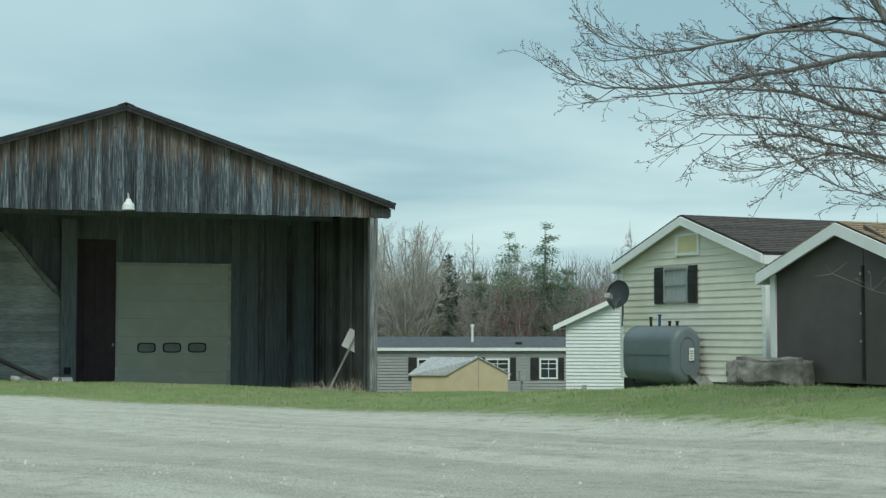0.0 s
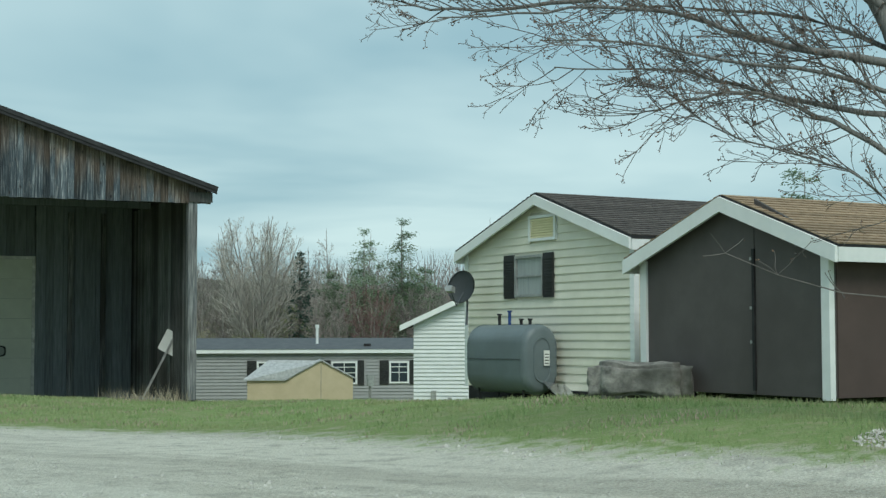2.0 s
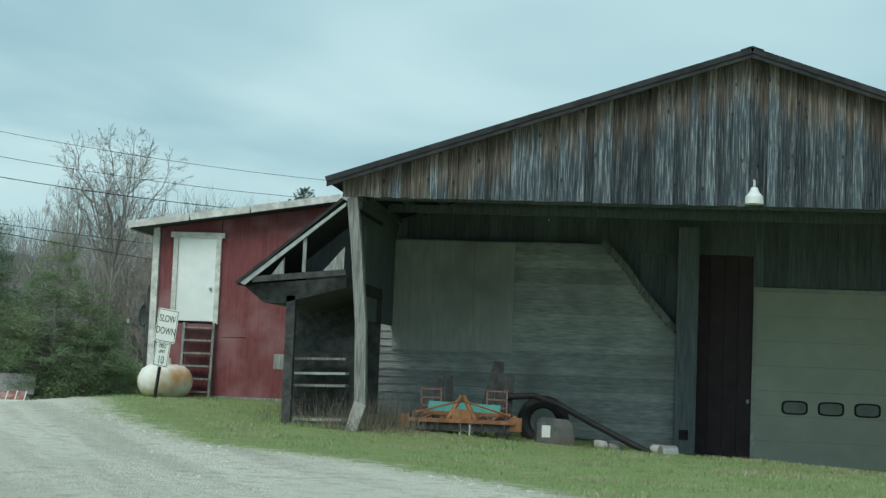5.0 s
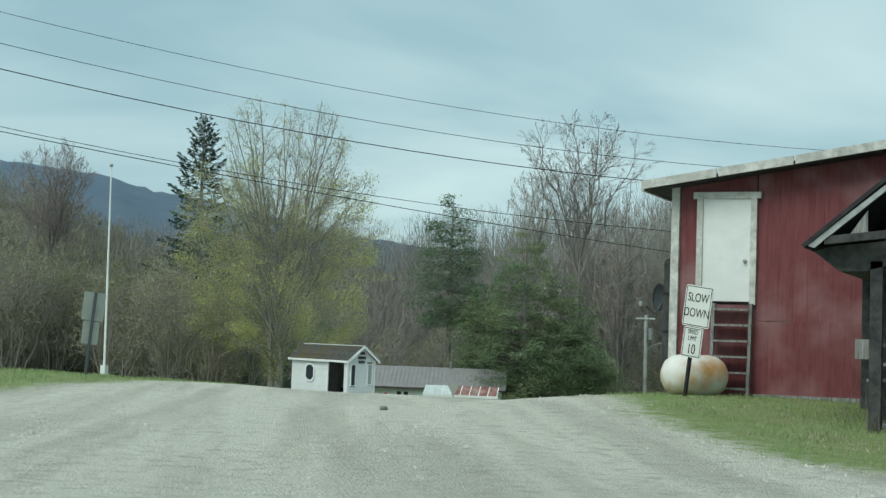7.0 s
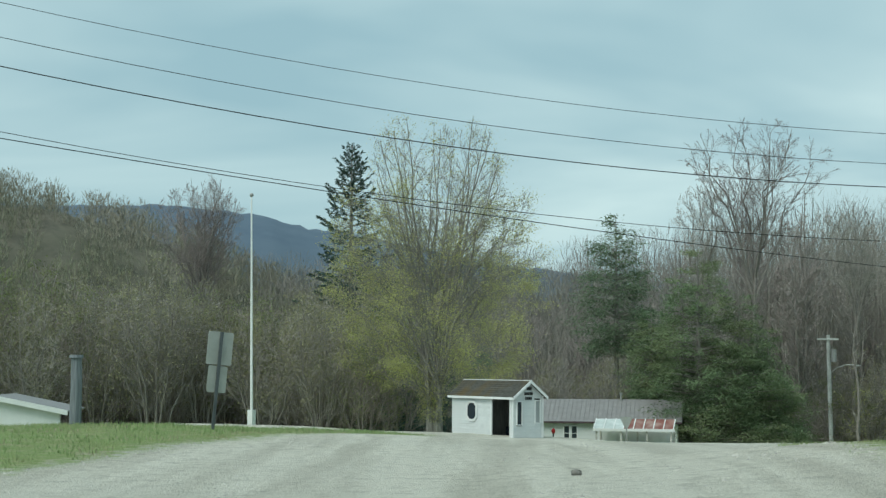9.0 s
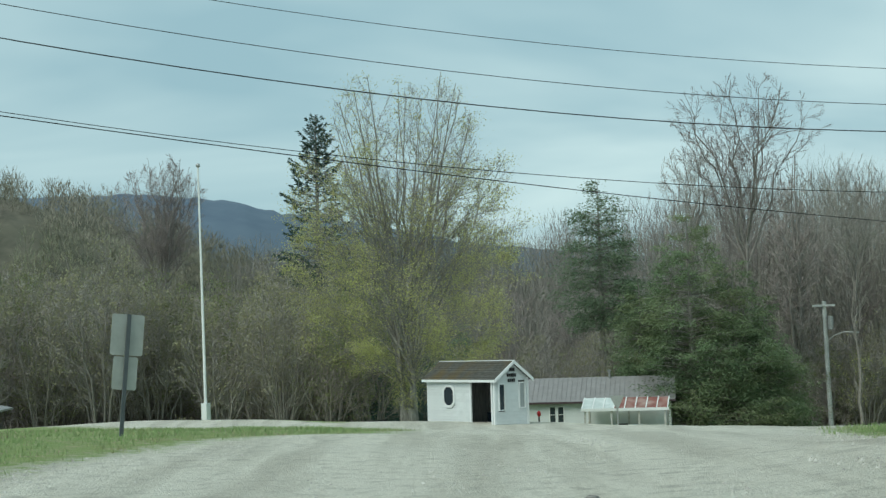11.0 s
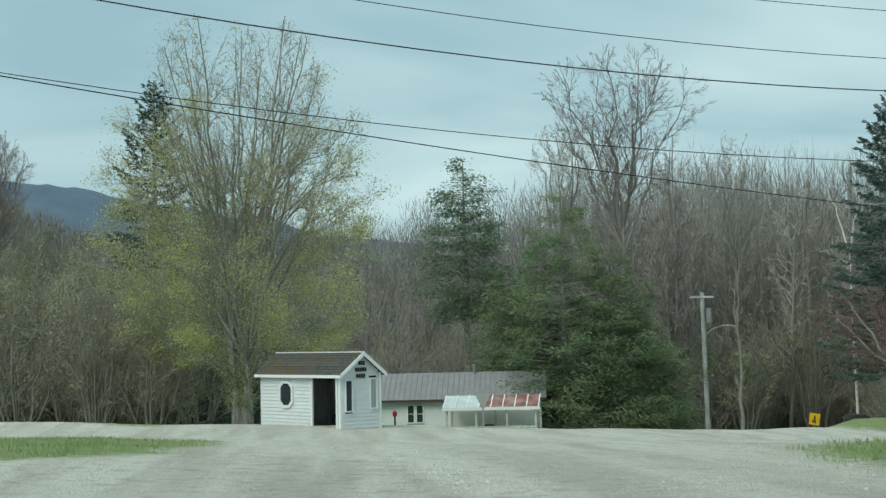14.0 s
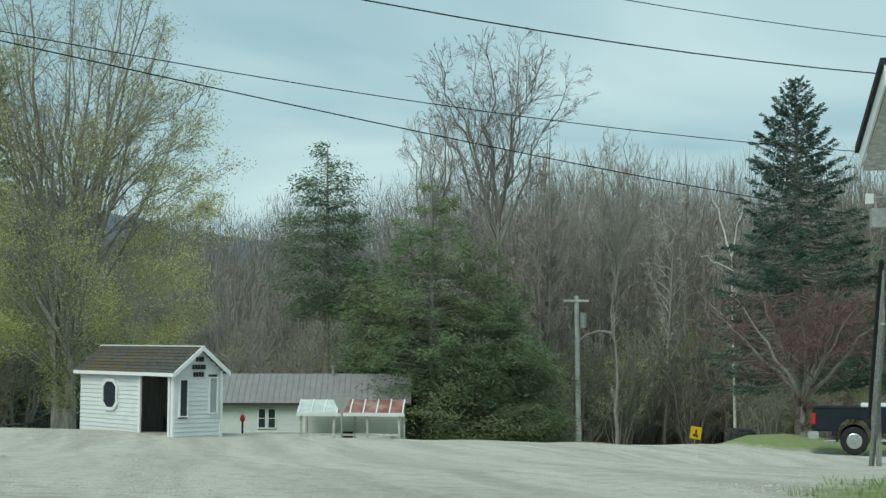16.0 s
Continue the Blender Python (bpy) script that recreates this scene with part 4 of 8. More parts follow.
# ---- red building ----
red = thing("red_building", pose(0, 0, 0), "peeling red board building with white trim and raised door", "building")
redtop = lambda x: float(np.interp(x, [-14.3, -9.5, -6], [5.15, 5.88, 6.4]))
redfront = new("front_wall"); redfront.parent = red
boards(redfront, -13.8, -13.38, lambda x: 1.0, lambda x: redtop(x), 0.21, M["redpaint"], 6.22, 6.26, rng, gap=0.001)
boards(redfront, -13.38, -12.18, lambda x: 5.05, lambda x: redtop(x), 0.24, M["redpaint"], 6.22, 6.26, rng, gap=0.001)
boards(redfront, -13.38, -12.18, lambda x: 1.0, lambda x: 2.86, 0.24, M["redpaint"], 6.22, 6.26, rng, gap=0.001)
boards(redfront, -12.18, -9.0, lambda x: 2.55, lambda x: redtop(x), 0.24, M["redpaint"], 6.22, 6.26, rng, gap=0.001)
boards(redfront, -12.18, -9.0, lambda x: 1.05, lambda x: 2.54, 0.24, M["redpaint"], 6.18, 6.26, rng, gap=0.001)
box_part("sill_board", -12.2, -9.5, 6.14, 6.2, 0.98, 1.12, M["greywood"], red)
redside = new("side_wall"); redside.parent = red
redside.matrix_local = pose(-13.8, 6.26, 0, 0, 0, -90)
boards(redside, -9.0, 0.0, lambda x: 0.9, lambda x: 5.2, 0.24, M["redpaint"], -0.03, 0.0, rng)
box_part("corner_trim", -13.9, -13.74, 6.12, 6.215, 1.5, 5.2, M["whiteworn"], red, "worn white corner trim")
roof_slab(red, (-14.35, 5.10), (-6.2, 6.32), 5.75, 15.6, 0.10, M["roofdark"])
for (xa, za), (xb, zb) in (((-14.38, 5.10), (-12.9, 5.32)), ((-12.86, 5.33), (-11.4, 5.54)), ((-11.36, 5.55), (-9.2, 5.88)), ((-9.16, 5.88), (-7.0, 6.21))):
    bm = bmesh.new(); add_prism(bm, [(xa, za + 0.02), (xb, zb + 0.02), (xb, zb + 0.19), (xa, za + 0.19)], 5.68, 5.74)
    part("fascia", bm, M["whiteworn"], red, "worn white fascia board")
bm = bmesh.new(); add_box(bm, -14.42, -14.36, 5.7, 15.6, 5.08, 5.28)
part("side_fascia", bm, M["whiteworn"], red)
rdoor = new("door"); rdoor.parent = red
box_part("door_leaf", -13.26, -12.30, 6.16, 6.20, 2.92, 4.96, M["white"], rdoor, "plain white door leaf")
for x0, x1, z0, z1 in ((-13.38, -13.26, 2.86, 4.96), (-12.30, -12.18, 2.86, 4.96), (-13.46, -12.10, 4.96, 5.09)):
    box_part("door_trim", x0, x1, 6.12, 6.215, z0, z1, M["whiteworn"], rdoor)
bm = bmesh.new(); bmesh.ops.create_icosphere(bm, subdivisions=2, radius=0.04)
part("knob", bm, M["galv"], rdoor, smooth=True, m=pose(-12.40, 6.12, 3.72))
stairs = thing("ladder_stair", pose(0, 0, 0), "steep grey wooden stair below the white door", "stairs")
for x in (-12.98, -12.24):
    bm = bmesh.new(); add_prism(bm, [(5.85, 0.95), (5.97, 0.95), (6.14, 2.88), (6.02, 2.88)], -0.03, 0.03, pose(x, 0, 0, 0, 0, 90) @ pose(0, 0, 0) )
    part("stringer", bm, M["greywood"], stairs)
for i in range(6):
    f = (i + 0.6) / 6
    box_part("tread", -12.95, -12.27, 5.85 + 0.17 * f - 0.04, 5.85 + 0.17 * f + 0.16, 1.0 + 1.86 * f, 1.04 + 1.86 * f, M["greywood"], stairs)

def cube_bm(*lim):
    bm = bmesh.new()
    add_box(bm, *lim)
    return bm


M["sidepanel"] = mat("red_brown_panel", (0.078, 0.055, 0.050), (0.10, 0.072, 0.066), 2.0, 0.75, 0.08, c3=(0.068, 0.05, 0.047))

# ---- cream-sided house ----
HOUSE = pose(9.17, -16.24, 0, 0, 0, -84.2)
house = thing("house", HOUSE, "cream vinyl-sided house end with dark shingle roof", "house")
HL, HR, HC, HB = -2.29, 2.72, 0.21, 0.95
hwall = new("gable_wall"); hwall.parent = house
courses(hwall, HL, HR, HB, 4.18, 0.138, M["vinyl_cream"], 0.0, 0.014, lambda z: (HL, HR) if z < 3.40 else (HC - (4.20 - z) / 0.33, HC + (4.20 - z) / 0.33),
        holes=((-0.61, 0.27, 2.52, 3.24), (-0.16, 0.65, 3.48, 3.90)))
bm = bmesh.new()
add_prism(bm, [(HL + 0.01, 0.5), (HR - 0.01, 0.5), (HR - 0.01, 3.38), (HC, 4.18), (HL + 0.01, 3.38)], 0.01, 0.12)
part("sheathing", bm, M["vinyl_cream"], hwall)
hside = new("side_wall"); hside.parent = house
hside.matrix_local = pose(HR, 0, 0, 0, 0, 90)
courses(hside, 0.0, 8.0, HB, 3.40, 0.138, M["vinyl_cream"], 0.0, 0.014)
box_part("backing", HL, HR - 0.02, 8.0, 8.1, 0.5, 3.4, M["vinyl_cream"], house)
box_part("backing", HL, HL + 0.1, 0.12, 8.0, 0.5, 3.4, M["vinyl_cream"], house)
for x in (HL, HR):
    box_part("corner_trim", x - 0.05, x + 0.06, -0.035, 0.06, HB - 0.02, 3.42, M["white"], house)
# solid black strip paints the shade of the gap under the siding
box_part("skirt", HL + 0.05, HR - 0.05, -0.01, 0.02, 0.5, HB - 0.01, M["black"], house, "black strip standing in for the shaded gap below siding")
for sgn in (-1, 1):
    xe = HC + sgn * 2.66
    roof_slab(house, (HC, 4.24), (xe, 4.24 - 0.33 * 2.66), -0.15, 8.2, 0.05, M["roofdark"])
    shingle_rows(house, (xe, 4.24 - 0.33 * 2.66), (HC, 4.24), -0.16, 8.2, 0.051, 0.14, M["shingle_dark"])
    bm = bmesh.new()
    add_prism(bm, [(HC, 4.08), (xe, 4.08 - 0.33 * 2.66), (xe, 4.25 - 0.33 * 2.66), (HC, 4.25)], -0.20, -0.155)
    part("rake_board", bm, M["white"], house)
    bm = bmesh.new(); add_box(bm, xe - 0.02, xe + 0.02, -0.15, 8.2, 4.06 - 0.33 * 2.66, 4.23 - 0.33 * 2.66)
    part("eave_fascia", bm, M["white"], house)
window(house, -0.61, 0.27, 2.52, 3.24, -0.012, M["curtain"], M["galv"], ((), (0.5,)))
shutter(house, -0.95, -0.63, 2.50, 3.26, -0.03)
shutter(house, 0.29, 0.58, 2.50, 3.26, -0.03)
gv = new("gable_vent"); gv.parent = house
bm = bmesh.new()
for x0, x1, z0, z1 in ((-0.17, 0.66, 3.47, 3.52), (-0.17, 0.66, 3.86, 3.91), (-0.17, -0.11, 3.52, 3.86), (0.60, 0.66, 3.52, 3.86)):
    add_box(bm, x0, x1, -0.06, 0.0, z0, z1)
part("frame", bm, M["white"], gv)
for i in range(8):
    box_part("slat", -0.11, 0.60, -0.045, -0.01, 3.525 + i * 0.042, 3.555 + i * 0.042, M["vent"], gv)
box_part("mesh_panel", -0.11, 0.60, -0.01, 0.0, 3.52, 3.86, M["vent"], gv)

# ---- brown shed with white corner boards ----
SHED = pose(8.93, -22.0, 0, 0, 0, -84.2)
shed = thing("brown_shed", SHED, "brown panelled shed with white trim and tan shingles", "shed")
SL, SR, SC, SB = -1.66, 2.12, 0.24, 1.08
for x0, x1, nm in ((SL + 0.06, 0.72, "door_panel"), (0.735, SR - 0.06, "door_panel")):
    bm = bmesh.new(); add_prism(bm, [(x0, SB), (x1, SB), (x1, 3.02 + 0.36 * (SR - max(x1, SC)) - (0 if x1 > SC else 0)), (max(min(SC, x1), x0), 3.66), (x0, 3.66 - 0.36 * abs(x0 - SC))], -0.02, 0.02)
    part(nm, bm, M["brownboard"], shed, "tall plain brown door panel")
box_part("backing", SL, SR, 0.03, 0.08, SB, 2.95, M["brownboard"], shed)
bm = bmesh.new(); add_prism(bm, [(SL, 2.9), (SR, 2.9), (SC, 3.62)], 0.025, 0.07)
part("gable_panel", bm, M["brownboard"], shed)
box_part("door_edge", 0.70, 0.745, -0.05, -0.02, SB + 0.05, 3.0, M["black"], shed, "dark vertical door edge strip")
for z in (2.85, 2.2, 1.75):
    box_part("hinge", 0.64, 0.70, -0.035, -0.02, z, z + 0.04, M["galv"], shed)
for x in (SL + 0.05, SR - 0.07):
    box_part("corner_board", x - 0.07, x + 0.07, -0.06, 0.03, SB - 0.03, 2.93, M["white"], shed, "white corner board")
side2 = new("side_wall"); side2.parent = shed
side2.matrix_local = pose(SR, 0, 0, 0, 0, 90)
box_part("wall_panel", 0.06, 5.6, -0.02, 0.04, SB, 2.95, M["sidepanel"], side2, "dark red-brown side panel")
box_part("back_wall", SL, SR, 5.5, 5.56, SB, 2.95, M["brownboard"], shed)
box_part("far_wall", SL, SL + 0.05, 0.08, 5.5, SB, 2.95, M["brownboard"], shed)
for sgn in (-1, 1):
    xe = SC + sgn * 2.14
    ze = 3.70 - 0.36 * 2.14
    roof_slab(shed, (SC, 3.70), (xe, ze), -0.16, 5.8, 0.05, M["roofdark"])
    shingle_rows(shed, (xe, ze), (SC, 3.70), -0.17, 5.8, 0.051, 0.13, M["shingle_tan"])
    bm = bmesh.new(); add_prism(bm, [(SC, 3.52), (xe, ze - 0.18), (xe, ze + 0.02), (SC, 3.72)], -0.21, -0.165)
    part("rake_board", bm, M["white"], shed)
    box_part("eave_fascia", xe - 0.02, xe + 0.02, -0.165, 5.8, ze - 0.17, ze + 0.01, M["white"], shed)

# ---- oil tank ----
tank = thing("oil_tank", pose(8.80, -17.12, 0.06, 0, 0, 6), "grey painted oval steel oil tank on short legs", "tank")
prof = [(0.34 * math.cos(t), (0.24 if math.sin(t) > 0 else -0.24) + 0.34 * math.sin(t)) for t in [2 * math.pi * (k + 0.5) / 36 for k in range(36)]]
bm = bmesh.new()
L = 1.90
rings = []
for y, sc in ((0.0, 0.80), (0.02, 0.90), (0.07, 0.985), (0.12, 1.0), (L - 0.12, 1.0), (L - 0.07, 0.985), (L - 0.02, 0.90), (L, 0.80)):
    rings.append([bm.verts.new((x * sc, y, 1.40 + z * sc)) for x, z in prof])
for a, b in zip(rings, rings[1:]):
    for k in range(36):
        bm.faces.new((a[k], a[(k + 1) % 36], b[(k + 1) % 36], b[k]))
bm.faces.new(rings[0]); bm.faces.new(rings[-1][::-1])
shell = part("shell", bm, M["tankpaint"], tank, smooth=True)
edge = shell.data.attributes.new("sharp_face", "BOOLEAN", "FACE")
edge.data.foreach_set("value", [len(f.vertices) > 4 for f in shell.data.polygons])
bm = bmesh.new()
for k in range(36):
    j = (k + 1) % 36
    q = [prof[k], prof[j]]
    add_prism(bm, [(q[0][0] * 0.50, 1.40 + q[0][1] * 0.66), (q[1][0] * 0.50, 1.40 + q[1][1] * 0.66), (q[1][0] * 0.42, 1.40 + q[1][1] * 0.61), (q[0][0] * 0.42, 1.40 + q[0][1] * 0.61)], -0.014, 0.004)
part("pressed_rim", bm, M["tankpaint"], tank)
for y in (0.13, L - 0.14):
    bm = bmesh.new()
    for k in range(36):
        j = (k + 1) % 36
        add_prism(bm, [(prof[k][0], 1.40 + prof[k][1]), (prof[j][0], 1.40 + prof[j][1]), (prof[j][0] * 1.012, 1.40 + prof[j][1] * 1.012), (prof[k][0] * 1.012, 1.40 + prof[k][1] * 1.012)], y, y + 0.012)
    part("weld_seam", bm, M["tankpaint"], tank)
box_part("side_seam", -0.352, -0.338, 0.14, L - 0.14, 1.40, 1.408, M["dish"], tank)
box_part("label", 0.02, 0.13, -0.03, -0.019, 1.30, 1.55, M["signwhite"], tank, "small white paper label")
for i in range(4):
    box_part("label_bar", 0.04, 0.11, -0.034, -0.0305, 1.33 + i * 0.05, 1.345 + i * 0.05, M["black_text"], tank)
for y in (0.25, L - 0.25):
    for x in (-0.2, 0.2):
        bm = bmesh.new(); add_tube(bm, [(x, y, 0.55), (x, y, 0.92)], 0.022, 8)
        part("leg", bm, M["black"], tank)
for y, h, mt in ((1.30, 0.14, "black"), (0.98, 0.19, "bluecap"), (0.62, 0.05, "black"), (0.35, 0.05, "black")):
    bm = bmesh.new(); add_tube(bm, [(0, y, 1.96), (0, y, 2.0 + h)], 0.028, 8)
    add_tube(bm, [(0, y, 2.0 + h), (0, y, 2.03 + h)], 0.042, 8)
    part("vent_pipe", bm, M[mt], tank)
box_part("splash_sheet", -0.12, 0.34, -0.52, 0.0, -0.008, 0.008, M["chrome"], tank, "bent bright sheet metal", m=pose(0.12, -0.02, 1.02, 27, 8, 0))

# ---- satellite dish on the house corner ----
def dish(m, label):
    t = thing("satellite_dish", m, label, "satellite dish")
    bm = bmesh.new()
    rr = []
    for i in range(7):
        r = 0.30 * i / 6
        rr.append([bm.verts.new((r * math.cos(a) * 0.88, -0.10 * (1 - (i / 6) ** 2) * -1 - 0.1, r * math.sin(a))) for a in [2 * math.pi * k / 24 for k in range(24)]] if i else [bm.verts.new((0, 0.0, 0))])
    for k in range(24):
        bm.faces.new((rr[0][0], rr[1][k], rr[1][(k + 1) % 24]))
    for a, b in zip(rr[1:], rr[2:]):
        for k in range(24):
            bm.faces.new((a[k], b[k], b[(k + 1) % 24], a[(k + 1) % 24]))
    bmesh.ops.solidify(bm, geom=bm.faces[:], thickness=0.012)
    part("reflector", bm, M["dish"], t, smooth=True)
    bm = bmesh.new(); add_tube(bm, [(0, 0.02, -0.05), (0, -0.2, -0.36), (0, -0.46, -0.18)], 0.014, 6)
    part("feed_arm", bm, M["dish"], t)
    bm = bmesh.new(); add_box(bm, -0.06, 0.06, -0.56, -0.42, -0.2, -0.1)
    part("receiver", bm, M["galv"], t)
    bm = bmesh.new(); add_tube(bm, [(0, 0.04, -0.02), (0.02, 0.16, -0.2), (0.04, 0.18, -0.62)], 0.022, 8)
    part("mast", bm, M["dish"], t)
    return t


dish(pose(8.55, -14.62, 2.70, -14, 0, -52) @ Matrix.Scale(1.02, 4), "dark grey satellite dish on the house corner")
dish(pose(-14.6, 8.1, 3.05, 0, 0, -42), "dark satellite dish on the red building's side")

drum = thing("wall_drum", pose(-14.12, 7.15, 1.55), "dark upright metal drum against the red building's side", "drum")
bm = bmesh.new(); add_tube(bm, [(0, 0, 0), (0, 0, 0.02), (0, 0, 2.16), (0, 0, 2.24), (0, 0, 2.28)], [0.18, 0.20, 0.20, 0.17, 0.06], 18)
part("shell", bm, M["clutter_shade"], drum, smooth=False)
bm = bmesh.new(); add_tube(bm, [(0, 0, 0.72), (0, 0, 0.78)], 0.208, 18); add_tube(bm, [(0, 0, 1.5), (0, 0, 1.56)], 0.208, 18)
part("band", bm, M["black"], drum)
bm = bmesh.new(); add_tube(bm, [(0.1, 0.05, -0.75), (0.1, 0.05, 0.02)], 0.05, 8)
part("leg", bm, M["black"], drum)

# ---- stone block ----
def boulder(name, sx, sy, sz, m, seed, material, label, sub=4, rough=0.12):
    bm = bmesh.new()
    bmesh.ops.create_cube(bm, size=1.0)
    bmesh.ops.bevel(bm, geom=bm.edges[:], offset=0.12, segments=2, affect="EDGES")
    bmesh.ops.subdivide_edges(bm, edges=bm.edges[:], cuts=sub, use_grid_fill=True)
    for v in bm.verts:
        p = Vector((v.co.x * sx, v.co.y * sy, v.co.z * sz))
        q = p * 2.3 + Vector((seed, seed * 2, 0))
        p += Vector((noise.noise(q), noise.noise(q + Vector((9, 0, 0))), noise.noise(q + Vector((0, 9, 0))))) * rough + Vector((noise.noise(q * 4), noise.noise(q * 4 + Vector((5, 0, 0))), noise.noise(q * 4 + Vector((0, 5, 0))))) * rough * 0.35
        v.co = p
    ob = new(name, mesh_of(name, bm, material, True))
    ob.matrix_world = m
    return tagged(ob, label, "stone")


boulder("stone_block", 1.45, 0.6, 0.5, pose(8.2, -21.15, 1.22, 0, 0, -35), 3, M["stone"], "long lichen-stained granite block on the grass", 7, 0.085)
boulder("stone_block", 1.3, 0.9, 0.9, pose(-29.4, 80.8, -2.75, 0, 0, 20), 5, M["clutter_shade"], "dark earthy stump on the grass mound")
boulder("drive_stone", 0.12, 0.10, 0.09, pose(-17.54, 0.77, float(ground_z(-17.54, 0.77)) + 0.05), 8, M["stone"], "single dark stone lying on the gravel", 1, 0.03)

# ---- white annex behind ----
annex = thing("white_annex", pose(16.2, 5.6, 0, 0, 0, -28), "white vinyl-sided lean-to annex", "house")
aw = new("wall"); aw.parent = annex
courses(aw, 0.05, 4.0, -0.35, 3.9, 0.125, M["vinyl_white"], 0.0, 0.026, lambda z: (0.05, 4.0) if z < 2.25 else (0.05 + (z - 2.25) / 0.47, 4.0))
bm = bmesh.new(); add_prism(bm, [(0.06, -0.6), (4.0, -0.6), (4.0, 4.0), (0.06, 2.2)], 0.01, 3.0)
part("backing", bm, M["vinyl_white"], annex)
roof_slab(annex, (-0.35, 2.08), (4.2, 4.2), -0.25, 3.2, 0.06, M["roofdark"])
bm = bmesh.new(); add_prism(bm, [(-0.38, 1.98), (4.2, 4.10), (4.2, 4.28), (-0.38, 2.16)], -0.30, -0.255)
part("rake_board", bm, M["white"], annex)
box_part("base_board", 0.05, 4.0, -0.04, 0.0, -0.6, -0.36, M["whiteworn"], annex)
for x, w, h in ((0.62, 0.16, 0.42), (1.15, 0.12, 0.2), (1.42, 0.1, 0.16)):
    box_part("meter_box", x, x + w, -0.14, -0.03, -0.35, -0.35 + h, M["galv"], annex, bevel=0.01)

# ---- grey trailer home ----
trailer = thing("trailer_home", pose(14.1, 23.4, 0, 0, 0, -19.2), "long low grey-sided trailer home with white trim", "house")
TW = 14.0
tw = new("wall"); tw.parent = trailer
wins = ((2.35, 3.45, -0.25, 0.72), (5.5, 6.6, -0.25, 0.72), (7.98, 8.82, -0.22, 0.72))
courses(tw, -2.0, TW, -1.4, 1.08, 0.14, M["vinyl_grey"], 0.0, 0.026, holes=wins)
box_part("backing", -2.0, TW, 0.01, 4.2, -1.6, 1.08, M["vinyl_grey"], trailer)
box_part("fascia", -2.15, TW + 0.15, -0.22, -0.02, 1.08, 1.24, M["white"], trailer, "white fascia band")
bm = bmesh.new(); add_prism(bm, [(-0.24, 1.24), (-0.1, 1.28), (2.1, 1.72), (4.4, 1.28), (4.4, 1.2)], -14.15, 2.15, pose(0, 0, 0, 0, 0, 90))
part("roof", bm, M["slate"], trailer)
for x0, x1, z0, z1 in wins:
    window(trailer, x0, x1, z0, z1, -0.03, M["glass"], M["white"], ((0.5,), (0.5, 0.75)), 0.07)
    shutter(trailer, x0 - 0.42, x0 - 0.03, z0 - 0.05, z1 + 0.05, -0.03)
    shutter(trailer, x1 + 0.03, x1 + 0.30, z0 - 0.05, z1 + 0.05, -0.03)
bm = bmesh.new(); add_tube(bm, [(4.9, 0.9, 1.4), (4.9, 0.9, 2.15)], 0.06, 10); add_tube(bm, [(4.9, 0.9, 2.15), (4.9, 0.9, 2.3)], 0.09, 10)
part("flue", bm, M["white"], trailer, "white roof flue pipe")
bm = bmesh.new(); add_box(bm, 6.9, 7.2, 0.3, 0.6, 1.3, 1.48)
part("roof_vent", bm, M["black"], trailer)
meter = thing("meter_post", pose(20.4, 19.9, float(ground_z(20.4, 19.9)) + 0.35), "grey electric meter pedestal beside the trailer", "post")
box_part("post", -0.04, 0.04, -0.04, 0.04, 0, 1.1, M["greywood"], meter)
box_part("meter_box", -0.14, 0.14, -0.12, 0.04, 0.85, 1.3, M["galv"], meter, bevel=0.02)

# ---- tan garden shed ----
tan = thing("tan_shed", pose(13.9, 15.4, -0.75, 0, 0, -18), "small tan garden shed with light grey shingles", "shed")
bm = bmesh.new(); add_prism(bm, [(1.35, -0.2), (3.75, -0.2), (3.75, 0.98), (2.55, 1.62), (1.35, 0.98)], 0.0, 0.05)
part("front_panel", bm, M["tan"], tan)
box_part("side_wall", -0.2, 1.35, 0.02, 1.9, -0.2, 0.96, M["tan"], tan)
box_part("far_wall", 1.35, 3.75, 1.85, 1.9, -0.2, 0.96, M["tan"], tan)
box_part("door_seam", 2.54, 2.56, -0.01, 0.0, -0.2, 1.5, M["greywood"], tan)
for a, b in (((1.22, 0.93), (2.55, 1.64)), ((3.88, 0.93), (2.55, 1.64))):
    roof_slab(tan, a, b, -0.08, 1.95, 0.04, M["shingle_grey"])
bm = bmesh.new()
vv = [bm.verts.new(p) for p in ((1.22, -0.08, 0.95), (2.5, 0.0, 1.64), (0.6, 1.0, 1.66), (-0.35, -0.08, 0.95), (1.22, -0.08, 0.90), (2.5, 0.0, 1.59), (0.6, 1.0, 1.61), (-0.35, -0.08, 0.90))]
for f in ((0, 1, 2, 3), (7, 6, 5, 4), (0, 3, 7, 4), (1, 0, 4, 5), (2, 1, 5, 6), (3, 2, 6, 7)):
    bm.faces.new([vv[i] for i in f])
part("roof_slope", bm, M["shingle_grey"], tan)

